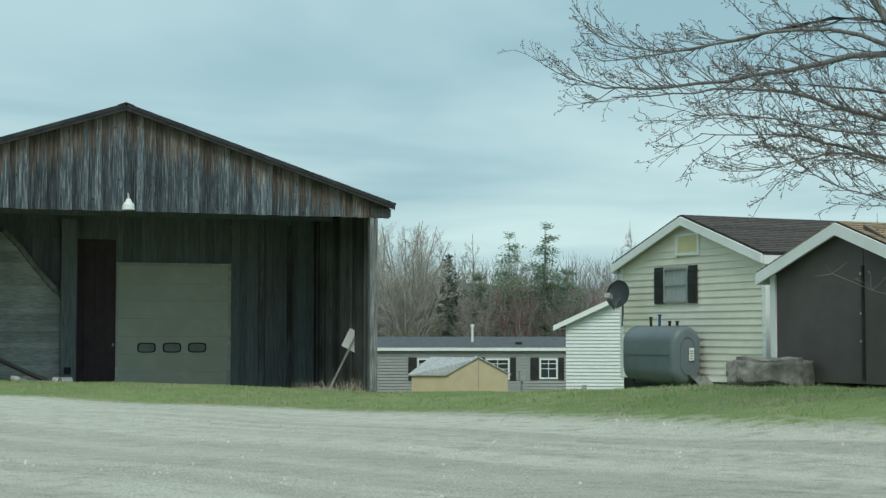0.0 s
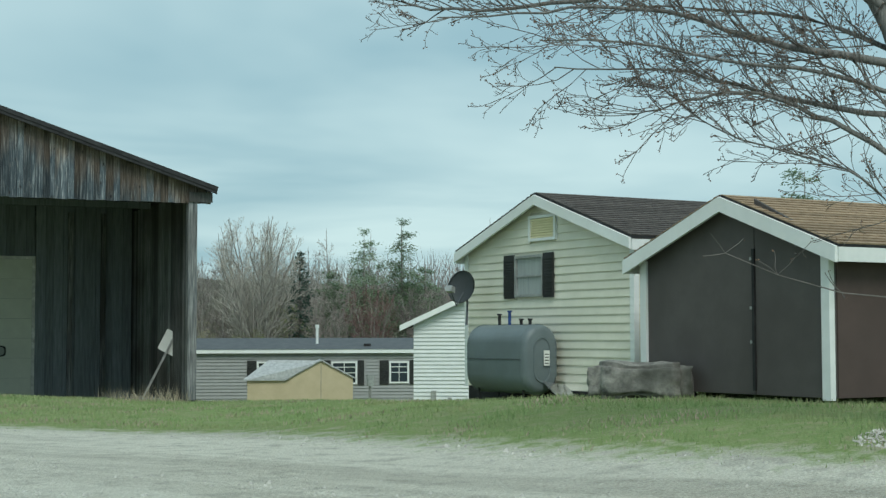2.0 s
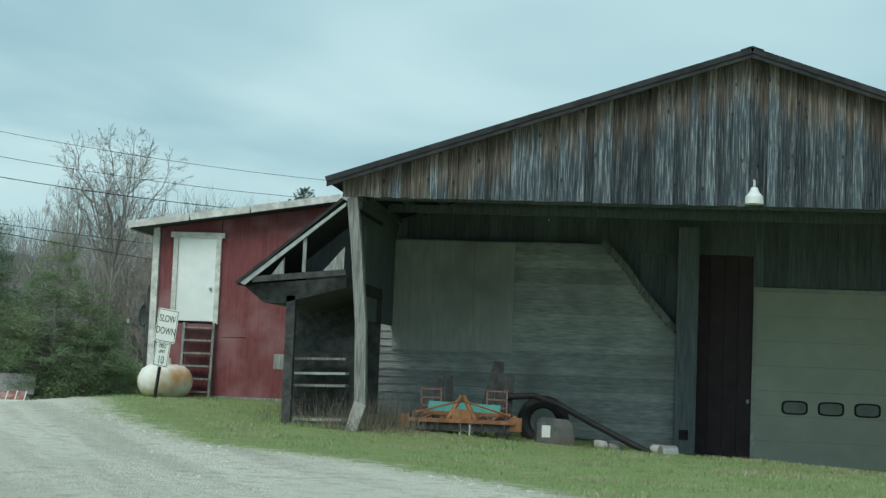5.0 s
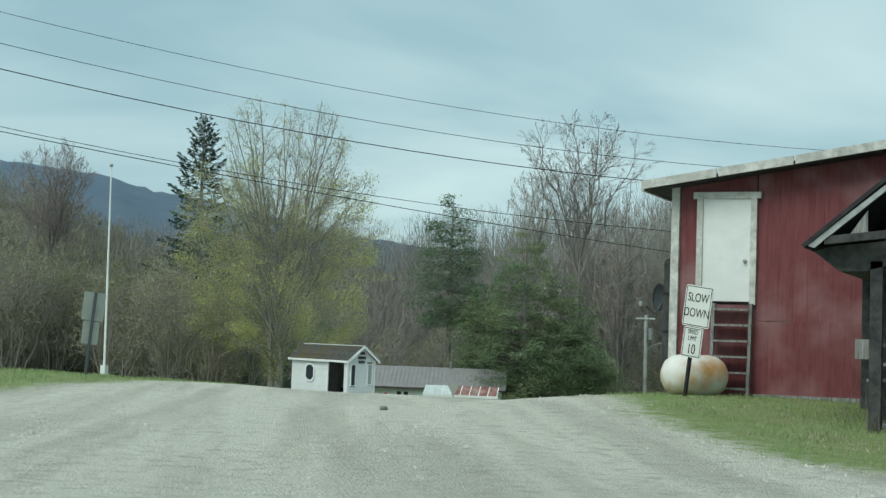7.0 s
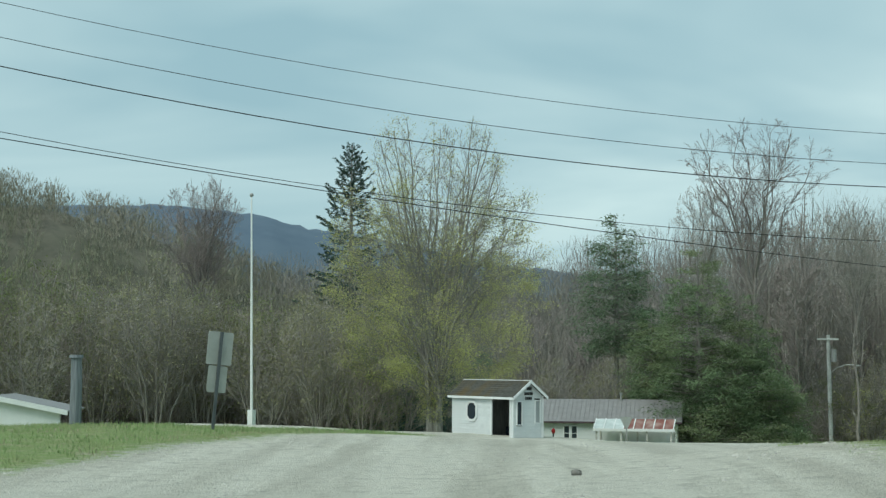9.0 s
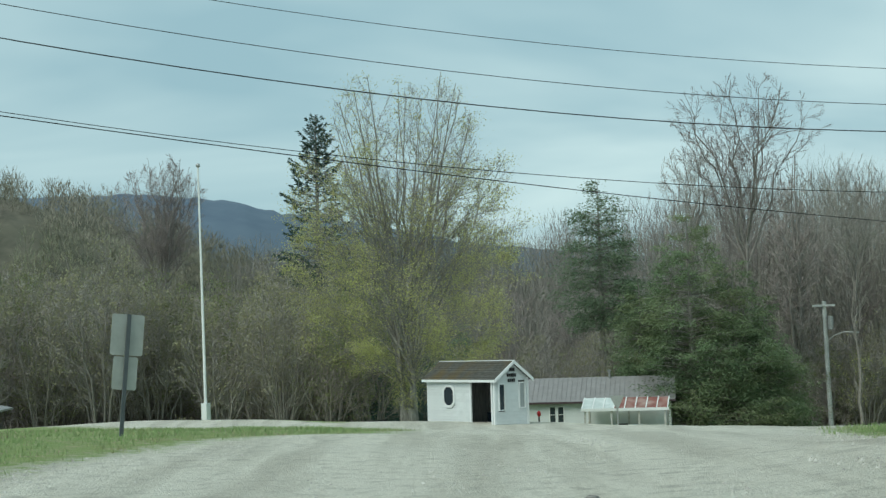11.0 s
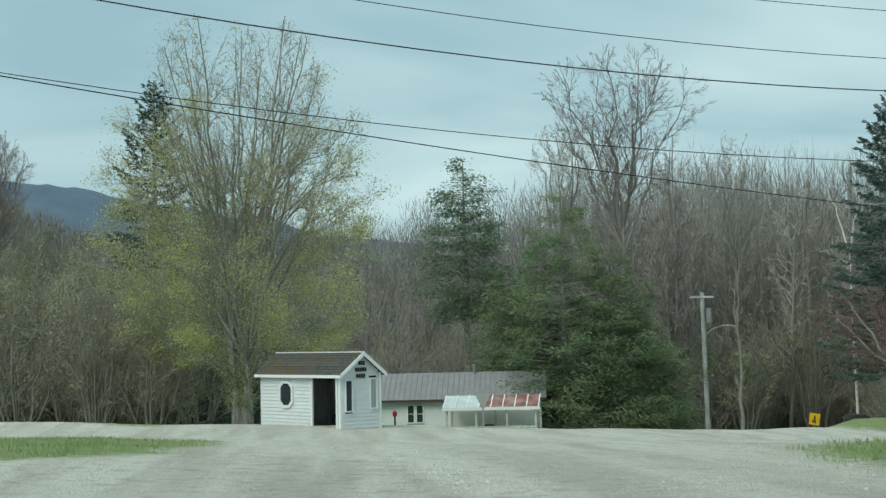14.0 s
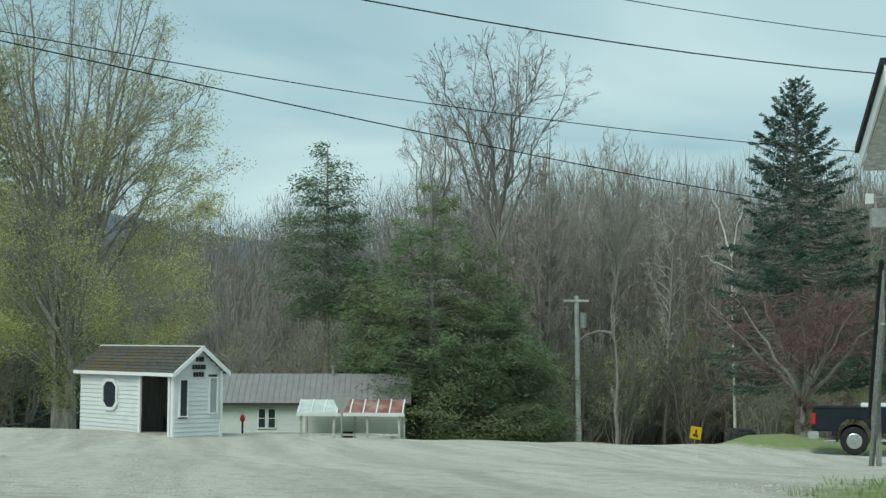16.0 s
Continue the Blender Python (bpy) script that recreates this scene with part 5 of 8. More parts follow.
# ---- white sentry shed at the drive's end ----
sentry = thing("sentry_shed", pose(-38.83, 39.69, -0.90, 0, 0.3, -27.6), "small white vinyl-sided booth with mossy shingle roof", "shed")
SLn, SW, EZ, PZ = 4.88, 1.52, 2.00, 2.60
sw = new("long_wall"); sw.parent = sentry
OPEN = (-1.62, -0.24, -0.1, 1.95)
courses(sw, -SLn, 0.0, 0.0, EZ, 0.118, M["vinyl_white"], 0.0, 0.014, holes=(OPEN, (-3.38, -3.02, 0.95, 1.61)))
se = new("gable_wall"); se.parent = sentry
se.matrix_local = pose(0, 0, 0, 0, 0, 90)
courses(se, 0.0, SW, 0.0, PZ - 0.08, 0.118, M["vinyl_white"], 0.0, 0.014, lambda z: (0, SW) if z < EZ else ((z - EZ) / 0.84, SW - (z - EZ) / 0.84), holes=((0.12, 0.42, 0.75, 1.78), (1.08, 1.38, 0.82, 1.82)))
for x in (-1.67, -0.20, -0.04):
    box_part("trim", x - 0.05, x + 0.05, -0.05, 0.01, 0.0, EZ, M["white"], sentry)
box_part("corner_trim", -0.02, 0.045, SW - 0.06, SW + 0.02, 0.0, EZ, M["white"], sentry)
w = new("octagon_window"); w.parent = sentry
def octagon(k):
    return [(-3.2 + sx * k * 0.42 * a, 1.28 + sz * k * 0.45 * b) for sx, sz, a, b in ((-1, -1, 0.5, 1), (1, -1, 0.5, 1), (1, -1, 1, 0.6), (1, 1, 1, 0.6), (1, 1, 0.5, 1), (-1, 1, 0.5, 1), (-1, 1, 1, 0.6), (-1, -1, 1, 0.6))]
bm = bmesh.new()
oo, ii = octagon(1.0), octagon(0.8)
for k in range(8):
    j = (k + 1) % 8
    add_prism(bm, [oo[k], oo[j], ii[j], ii[k]], -0.075, 0.0)
part("frame", bm, M["white"], w)
bm = bmesh.new(); add_prism(bm, ii, -0.048, -0.040)
part("pane", bm, M["glass"], w)
window(se, 0.12, 0.42, 0.75, 1.78, -0.02, M["glass"], M["white"], ((), ()), 0.035)
window(se, 1.08, 1.38, 0.82, 1.82, -0.02, M["curtain"], M["white"], ((), ()), 0.035)
box_part("floor", -SLn + 0.03, -0.02, 0.03, SW - 0.02, -0.3, 0.02, M["greywood"], sentry)
# grey on rear wall and partition paints the booth's dim interior
box_part("rear_wall", -SLn, 0, SW - 0.04, SW, 0, EZ, M["greywood"], sentry)
box_part("inner_partition", -2.66, -2.60, 0.03, SW - 0.05, 0.02, EZ, M["greywood"], sentry)
box_part("far_end_wall", -SLn, -SLn + 0.04, 0.02, SW - 0.05, 0, EZ, M["vinyl_white"], sentry)
box_part("bench", -1.9, -0.1, 0.9, 1.42, 0.02, 0.62, M["navy"], sentry, "dark bench box inside the doorway")
# white panel paints the daylight in the rear window
box_part("inner_window", -0.95, -0.45, SW - 0.06, SW - 0.05, 0.95, 1.6, M["white"], sentry)
box_part("rear_pane", -2.3, -1.15, SW - 0.06, SW - 0.045, 0.7, 1.7, M["glass"], sentry)
for a, b in (((-0.14, EZ - 0.10), (SW / 2, PZ)), ((SW + 0.14, EZ - 0.10), (SW / 2, PZ))):
    r = new("roof"); r.parent = sentry; r.matrix_local = pose(0, 0, 0, 0, 0, 90)
    roof_slab(r, a, b, -0.18, SLn + 0.15, 0.04, M["roofdark"], "deck")
    shingle_rows(r, a, b, -0.17, SLn + 0.14, 0.041, 0.13, M["shingle_moss"])
    bm = bmesh.new(); add_prism(bm, [(a[0], a[1] - 0.06), (b[0], b[1] - 0.06), (b[0], b[1] + 0.07), (a[0], a[1] + 0.07)], -0.23, -0.185)
    part("rake_board", bm, M["white"], r)
box_part("eave_fascia", -SLn - 0.15, 0.18, -0.17, -0.13, EZ - 0.16, EZ - 0.05, M["white"], sentry)
box_part("ridge_cap", -SLn - 0.15, 0.2, SW / 2 - 0.06, SW / 2 + 0.06, PZ + 0.045, PZ + 0.075, M["white"], sentry)
for x, z, k in ((0.65, 2.24, 3), (0.53, 2.03, 5), (0.57, 1.83, 4)):
    for i in range(k):
        bm = bmesh.new(); add_box(bm, x + i * 0.09, x + 0.068 + i * 0.09, -0.050, -0.036, z, z + 0.13)
        part("letter_bar", bm, M["black_text"], se)

# ---- low bench under the maple ----
bench = thing("low_bench", pose(-49.2, 47.7, float(ground_z(-49.2, 47.7)), 0, 0, -30), "low dark wooden bench under the maple", "bench")
bm = bmesh.new(); add_prism(bm, [(-0.55, 0.40), (0.55, 0.50), (0.55, 0.56), (-0.55, 0.46)], -0.25, 0.25)
part("seat", bm, M["clutter_shade"], bench)
for x in (-0.42, 0.42):
    for y in (-0.18, 0.18):
        box_part("leg", x - 0.04, x + 0.04, y - 0.04, y + 0.04, -0.1, 0.42 + 0.09 * (x + 0.42), M["clutter_shade"], bench)

# ---- shelter with a rusty roof ----
bus = thing("roadside_shelter", pose(-48.4, 69.1, -2.75, 0, 0, 15), "timber roadside shelter with rust-red metal roof", "shelter")
for i in range(8):
    bm = bmesh.new(); add_prism(bm, [(-0.25, 1.40), (0.9, 1.98), (0.9, 2.01), (-0.25, 1.43)], -(0.02 + i * 0.62) - 0.6, -(0.02 + i * 0.62), pose(-0.1, 0, 0, 0, 0, 90))
    part("roof_panel", bm, M["rustroof"] if i > 2 else M["tealroof"], bus)
for i in range(9):
    bm = bmesh.new(); add_prism(bm, [(-0.26, 1.44), (0.9, 2.02), (0.9, 2.045), (-0.26, 1.465)], -i * 0.62 - 0.03, -i * 0.62 + 0.03, pose(-0.1, 0, 0, 0, 0, 90))
    part("roof_batten", bm, M["white"], bus)
box_part("eave_fascia", -0.15, 4.95, -0.30, -0.25, 1.28, 1.44, M["white"], bus)
for x, y in ((0.05, -0.1), (1.6, -0.1), (3.2, -0.1), (4.7, -0.1), (0.05, 1.5), (4.7, 1.5), (2.4, 1.5)):
    box_part("post", x - 0.05, x + 0.05, y - 0.05, y + 0.05, -0.6, 1.4, M["whiteworn"], bus)
box_part("rail", 0, 4.75, -0.14, -0.08, 0.35, 0.45, M["whiteworn"], bus)
box_part("back_panel", 0.1, 4.65, 1.5, 1.54, 0.4, 1.35, M["vinyl_white"], bus)
box_part("bin", 1.9, 2.4, 0.5, 0.9, -0.5, 0.5, M["black"], bus)

# ---- low grey-roofed house ----
low = thing("low_house", pose(-53.4, 73.2, -2.58, 0, 0, 20), "low white house with grey metal hip roof", "house")
LOW_WINS = ((0.7, 1.15), (1.2, 1.65), (3.1, 3.75), (5.1, 5.85))
courses(low, 0.0, 8.2, 0.0, 1.55, 0.14, M["vinyl_white"], 0.0, 0.012, holes=[(x0, x1, 0.2, 1.25) for x0, x1 in LOW_WINS])
box_part("backing", -1.5, 8.2, 0.01, 5.0, -0.5, 1.55, M["vinyl_white"], low)
for a, b, x0, x1 in (((-0.3, 1.5), (2.4, 2.95), -2.0, 8.5),):
    bm = bmesh.new(); add_prism(bm, [(-0.3, 1.5), (2.4, 2.95), (5.4, 1.5)], -x1, -x0, pose(0, 0, 0, 0, 0, 90))
    part("roof", bm, M["metal_grey"], low)
    for i in range(34):
        x = x0 + 0.15 + i * 0.3
        bm = bmesh.new(); add_prism(bm, [(-0.31, 1.50), (2.4, 2.955), (2.4, 2.985), (-0.31, 1.53)], -x - 0.015, -x + 0.015, pose(0, 0, 0, 0, 0, 90))
        part("roof_seam", bm, M["metal_grey"], low)
box_part("eave_board", -2.0, 8.5, -0.36, -0.31, 1.40, 1.52, M["darkred"], low)
for x0, x1 in LOW_WINS:
    window(low, x0, x1, 0.2, 1.25, -0.02, M["glass"], M["white"], ((), (0.5,)), 0.06)
bm = bmesh.new(); add_tube(bm, [(4.4, 2.2, 2.8), (4.4, 2.2, 3.3)], 0.07, 8); add_tube(bm, [(4.4, 2.2, 3.3), (4.4, 2.2, 3.4)], 0.13, 8)
part("flue", bm, M["galv"], low)
lantern = thing("red_yard_hydrant", pose(-47.05, 60.3, float(ground_z(-47.05, 60.3))) @ Matrix.Scale(1.25, 4), "small red post beside the white house", "post")
bm = bmesh.new(); add_tube(bm, [(0, 0, 0), (0, 0, 0.9)], 0.035, 8)
part("stem", bm, M["black"], lantern)
bm = bmesh.new(); bmesh.ops.create_icosphere(bm, subdivisions=2, radius=0.10, matrix=pose(0, 0, 1.0) @ Matrix.Diagonal((0.9, 0.9, 1.3, 1)))
part("head", bm, M["redlens"], lantern, smooth=True)

# ---- signs ----
def text_mesh(body, size, material, parent, m, name="lettering"):
    cu = bpy.data.curves.new(name, "FONT")
    cu.body, cu.size, cu.align_x, cu.align_y, cu.extrude = body, size, "CENTER", "CENTER", 0.002
    tmp = bpy.data.objects.new("tmp", cu)
    scene.collection.objects.link(tmp)
    bpy.context.view_layer.update()
    me = bpy.data.meshes.new_from_object(tmp.evaluated_get(bpy.context.evaluated_depsgraph_get()))
    bpy.data.objects.remove(tmp)
    me.materials.clear(); me.materials.append(material)
    ob = new(name, me); ob.parent = parent; ob.matrix_local = m @ Matrix.Diagonal((0.74, 1.0, 1, 1))
    return ob


def plate(w, h, y0, y1, cx, cz, r=0.04):
    out = []
    for ax, az, s in ((1, 1, 0), (-1, 1, 1), (-1, -1, 2), (1, -1, 3)):
        for k in range(4):
            a = math.pi / 2 * (s + k / 3)
            out.append((cx + ax * (w / 2 - r) + r * math.cos(a), cz + az * (h / 2 - r) + r * math.sin(a)))
    bm = bmesh.new(); add_prism(bm, out, y0, y1)
    return bm


slow = thing("slow_down_sign", pose(-12.98, 4.0, 0.95, 0, 7.5, -22), "white slow down sign above a speed limit ten sign", "sign")
bm = bmesh.new(); add_box(bm, -0.03, 0.03, -0.02, 0.03, 0, 2.1)
part("post", bm, M["black"], slow, "dark perforated steel post")
part("upper_plate", plate(0.61, 0.76, -0.035, -0.025, 0.05, 1.80), M["signwhite"], slow)
part("lower_plate", plate(0.44, 0.56, -0.035, -0.025, 0.03, 1.13), M["signwhite"], slow)
for w_, h_, cx, cz in ((0.57, 0.72, 0.05, 1.80), (0.40, 0.52, 0.03, 1.13)):
    bm = bmesh.new()
    for x0, x1, z0, z1 in ((cx - w_ / 2, cx + w_ / 2, cz + h_ / 2 - 0.012, cz + h_ / 2), (cx - w_ / 2, cx + w_ / 2, cz - h_ / 2, cz - h_ / 2 + 0.012), (cx - w_ / 2, cx - w_ / 2 + 0.012, cz - h_ / 2 + 0.012, cz + h_ / 2 - 0.012), (cx + w_ / 2 - 0.012, cx + w_ / 2, cz - h_ / 2 + 0.012, cz + h_ / 2 - 0.012)):
        add_box(bm, x0, x1, -0.0385, -0.0355, z0, z1)
    part("border", bm, M["black_text"], slow)
for body, size, cx, cz in (("SLOW", 0.23, 0.05, 1.95), ("DOWN", 0.23, 0.05, 1.67), ("SPEED", 0.115, 0.03, 1.32), ("LIMIT", 0.115, 0.03, 1.20), ("10", 0.26, 0.03, 1.00)):
    text_mesh(body, size, M["black_text"], slow, pose(cx, -0.038, cz, 90, 0, 0))

back = thing("sign_backs", pose(-30.95, 9.65, 0.42, 0, -5.0, -122), "grey backs of two stacked road signs on a post", "sign")
bm = bmesh.new(); add_box(bm, -0.035, 0.035, 0.03, 0.07, 0, 2.55)
part("post", bm, M["dish"], back, "green-grey steel post")
part("upper_plate", plate(0.61, 0.76, -0.01, 0.01, 0, 2.17), M["steel_sign"], back)
part("lower_plate", plate(0.46, 0.61, -0.01, 0.01, 0, 1.46), M["steel_sign"], back)

tilt = thing("leaning_sign", pose(6.72, 2.4, 0.12, 0, 27, 0), "white sign plate on a leaning steel post", "sign")
bm = bmesh.new(); add_box(bm, -0.03, 0.03, -0.04, -0.01, 0, 2.05)
part("post", bm, M["galv"], tilt)
part("plate", plate(0.58, 0.62, -0.005, 0.005, 0.02, 1.72), M["signwhite"], tilt)

ysign = thing("yellow_crossing_sign", pose(-32.30, 83.8, -3.5, 0, 9, 20) @ Matrix.Scale(0.9, 4), "yellow warning sign with a black mark", "sign")
bm = bmesh.new(); add_box(bm, -0.03, 0.03, 0.0, 0.05, -0.6, 1.2)
part("post", bm, M["galv"], ysign)
part("plate", plate(0.66, 0.72, -0.03, -0.01, 0, 0.88), M["signyellow"], ysign)
bm = bmesh.new()
add_box(bm, -0.05, 0.05, -0.045, -0.032, 0.82, 1.08); add_box(bm, -0.15, 0.0, -0.045, -0.032, 0.68, 0.80); add_box(bm, 0.02, 0.12, -0.045, -0.032, 0.64, 0.80)
part("mark", bm, M["black_text"], ysign)

yld = thing("yield_sign_back", pose(-45.2, 66.5, float(ground_z(-45.2, 66.5)), 0, 0, 12), "grey back of a triangular yield sign", "sign")
bm = bmesh.new(); add_box(bm, -0.04, 0.04, -0.03, 0.03, 0, 2.4)
part("post", bm, M["galv"], yld)
bm = bmesh.new(); add_prism(bm, [(-0.42, 2.35), (0.42, 2.35), (0.06, 1.62), (-0.06, 1.62)], -0.06, -0.04)
part("plate", bm, M["steel_sign"], yld)

# ---- flagpole ----
flag = thing("flagpole", pose(-52.77, 39.64, -0.45, 0, -1.0, 0), "bare white flagpole with a ball top", "flagpole")
bm = bmesh.new(); add_tube(bm, [(0, 0, 0.4), (0, 0, 5.0), (0, 0, 10.9)], [0.065, 0.055, 0.035], 10)
part("pole", bm, M["white"], flag)
bm = bmesh.new(); add_box(bm, -0.14, 0.14, -0.14, 0.14, -0.2, 0.75)
part("base", bm, M["white"], flag)
bm = bmesh.new(); bmesh.ops.create_icosphere(bm, subdivisions=2, radius=0.10, matrix=pose(0, 0, 11.0))
part("ball", bm, M["galv"], flag, smooth=True)

# ---- utility pole and lines ----
pole = thing("utility_pole", pose(-43.48, 103.5, -4.2), "grey wooden utility pole with transformer and lamp arm", "utility pole")
bm = bmesh.new(); add_tube(bm, [(0.15, 0, -1.4), (0, 0, 9.5)], [0.19, 0.15], 10)
part("pole", bm, M["clap_old"], pole)
box_part("crossarm", -0.9, 0.8, -0.2, -0.08, 9.1, 9.24, M["clap_old"], pole, m=pose(0, 0, 0, 0, 0, 25))
bm = bmesh.new(); add_tube(bm, [(0.48, -0.1, 7.35), (0.48, -0.1, 8.35)], 0.21, 14)
part("transformer", bm, M["galv"], pole)
bm = bmesh.new(); add_tube(bm, [(0.1, 0, 6.4), (0.7, -0.1, 6.85), (1.5, -0.2, 7.1), (2.3, -0.3, 7.07)], 0.05, 8)
part("lamp_arm", bm, M["galv"], pole)
box_part("lamp_head", 2.2, 2.65, -0.42, -0.18, 6.97, 7.11, M["galv"], pole)


def cable(x0, x1, slope_y, slope_z, y0, z0, sag, r, material, label):
    """A hanging line over x0 to x1: straight in the plan, a shallow parabola in height with its low point near x = -45."""
    bm = bmesh.new()
    pts = [(x, y0 + slope_y * x, z0 + slope_z * x + sag * ((x + 45) / 50) ** 2) for x in (x0 + (x1 - x0) * i / 40 for i in range(41))]
    add_tube(bm, pts, r, 5)
    ob = new("overhead_line", mesh_of("overhead_line", bm, material))
    return tagged(ob, label, "cable", "overhead lines across the road")


for slope_y, slope_z, y0, z0, sag, r in ((1.2205, -0.203, 77.14, 2.77, 13.70, 0.020), (1.2412, -0.213, 75.21, 3.22, 13.94, 0.013), (0.9948, -0.2225, 64.13, 3.97, 11.85, 0.011),
                                         (1.1446, -0.1829, 76.52, 1.47, 11.0, 0.013), (2.0347, -0.1721, 111.30, 1.74, 6.96, 0.017)):
    cable(-60, 5, slope_y, slope_z, y0, z0, sag, r, M["black"], "thin dark overhead utility line")


# ---- pickup truck ----
truck = thing("pickup_truck", pose(-24.10, 61.42, -2.10, 0, 0, 4) @ Matrix.Scale(1.19, 4), "dark navy pickup truck parked by the grass", "pickup truck")
bm = bmesh.new()
add_prism(bm, [(0.0, 0.72), (0.74, 0.70), (0.82, 0.98), (1.0, 1.12), (1.25, 1.15), (1.5, 1.10), (1.66, 0.98), (1.74, 0.68), (5.2, 0.62), (5.7, 0.7), (5.75, 1.25), (4.5, 1.36), (3.9, 1.95), (2.75, 1.98), (2.55, 1.55), (2.35, 1.42), (0.02, 1.42)], -1.0, 1.0)
bmesh.ops.bevel(bm, geom=[e for e in bm.edges if abs(e.verts[0].co.y - e.verts[1].co.y) < 0.01], offset=0.05, segments=2, affect="EDGES")
part("body", bm, M["navy"], truck)
bm = bmesh.new(); add_prism(bm, [(2.78, 1.46), (3.85, 1.46), (3.7, 1.88), (2.85, 1.9)], -1.015, -0.99)
part("side_window", bm, M["glass"], truck)
box_part("bed_rail", 0.0, 2.4, -1.02, -0.94, 1.42, 1.46, M["black"], truck)
box_part("tail_light", -0.02, 0.10, -1.02, -0.86, 0.92, 1.26, M["redlens"], truck, "red tail light")
box_part("bumper", -0.14, 0.2, -0.95, 0.95, 0.46, 0.70, M["chrome"], truck, "bright rear bumper", bevel=0.03)
bm = bmesh.new(); add_tube(bm, [(0.75, -0.8, 0.42), (0.35, -1.0, 0.40)], 0.05, 10)
part("exhaust_tip", bm, M["chrome"], truck)
for x in (1.24, 4.9):
    for y in (-0.98, 0.75):
        wh = new("wheel"); wh.parent = truck; wh.matrix_local = pose(x, y, 0.42)
        bm = bmesh.new(); add_tube(bm, [(0, -0.03, 0), (0, 0.0, 0), (0, 0.22, 0), (0, 0.25, 0)], [0.38, 0.42, 0.42, 0.38], 28)
        part("tyre", bm, M["black"], wh)
        bm = bmesh.new(); add_tube(bm, [(0, -0.045, 0), (0, -0.02, 0)], [0.21, 0.25], 20)
        part("rim", bm, M["chrome"], wh)
        bm = bmesh.new(); add_tube(bm, [(0, -0.07, 0), (0, -0.04, 0)], [0.07, 0.09], 12)
        part("hub", bm, M["galv"], wh)

bm = bmesh.new()
flare = [(1.24 + r * math.cos(a), 0.55 + r * 1.06 * math.sin(a)) for r in (0.56, 0.68) for a in [math.pi * k / 12 for k in range(13)]]
for k in range(12):
    add_prism(bm, [flare[k], flare[k + 1], flare[k + 14], flare[k + 13]], -1.05, -0.99)
part("wheel_arch", bm, M["navy"], truck)
box_part("bed_cover", 1.45, 2.3, -0.8, 0.8, 1.42, 1.53, M["white"], truck, "white box standing in the bed", bevel=0.03)
box_part("step_bar", 1.9, 4.3, -1.08, -0.95, 0.42, 0.50, M["chrome"], truck)

# ---- corner of a roadside building ----
garage = thing("roadside_building", pose(-21.16, 43.26, -1.4, 0, 0, -80), "white-trimmed building corner with an outside stair", "building")
bm = bmesh.new(); add_prism(bm, [(0.05, 7.69), (5.0, 9.0), (5.0, 9.45), (0, 8.13)], -0.05, 0.0)
part("rake_board", bm, M["white"], garage)
bm = bmesh.new(); add_prism(bm, [(-0.12, 8.13), (5.0, 9.46), (5.0, 9.62), (-0.12, 8.29)], -0.14, 5.0)
part("roof", bm, M["roofdark"], garage)
bm = bmesh.new(); add_prism(bm, [(0.1, 7.69), (5.0, 8.98), (5.0, 8.94), (0.1, 7.65)], 0.01, 0.7)
part("soffit", bm, M["whiteworn"], garage)
bm = bmesh.new(); add_prism(bm, [(0.5, 0.2), (5.0, 0.2), (5.0, 8.9), (0.5, 7.7)], 0.72, 0.92)
part("wall", bm, M["vinyl_white"], garage)
fl = part("floodlight", cube_bm(0.55, 0.95, 0.12, 0.5, 6.15, 6.62), M["galv"], garage, "grey boxed floodlight")
part("lamp_head", cube_bm(0.5, 0.75, 0.02, 0.2, 6.75, 7.0), M["white"], fl)
bm = bmesh.new(); add_tube(bm, [(0.7, 0.25, 6.6), (0.7, 0.25, 6.9), (0.7, 0.72, 6.9)], 0.035, 8)
part("conduit", bm, M["galv"], garage)
bm = bmesh.new(); add_tube(bm, [(0.9, 0, 1.42), (2.0, 0, 2.95), (3.6, 0, 5.16)], 0.06, 8)
part("handrail", bm, M["black"], garage)
bm = bmesh.new(); add_tube(bm, [(0.95, 0, 0.1), (3.6, 0, 3.7)], 0.07, 4)
part("stringer", bm, M["greywood"], garage)
for k in range(20):
    x = 1.0 + k * 0.13
    bm = bmesh.new(); add_box(bm, x - 0.02, x + 0.02, 0.02, 0.06, 0.15 + (x - 0.95) * 1.36, 1.42 + (x - 0.9) * 1.385)
    part("baluster", bm, M["greywood"], garage)
box_part("newel_post", 1.5, 1.62, 0.06, 0.18, -0.4, 2.4, M["greywood"], garage)

# ---- things in the barn's mouth ----
impl = thing("orange_implement", pose(-5.6, 1.7, 0.62, 0, 0, 3), "rusty orange mower deck with a teal cover", "farm implement")
box_part("deck", -1.15, 1.15, -0.3, 0.3, 0.12, 0.28, M["clutter_shade"], impl)
box_part("front_bar", -1.2, 1.1, -0.36, -0.28, 0.28, 0.36, M["orange"], impl)
box_part("rear_bar", -1.05, 1.0, 0.05, 0.13, 0.42, 0.50, M["orange"], impl)
bm = bmesh.new(); add_prism(bm, [(-0.75, 0.46), (0.75, 0.42), (0.78, 0.66), (-0.72, 0.70)], 0.2, 0.26)
part("cover", bm, M["teal"], impl, "faded teal cover panel")
for x0, x1 in ((-1.28, -1.08), (1.0, 1.24)):
    box_part("end_guard", x0, x1, -0.32, 0.2, 0.14, 0.42, M["orange"], impl, "rusty end guard")
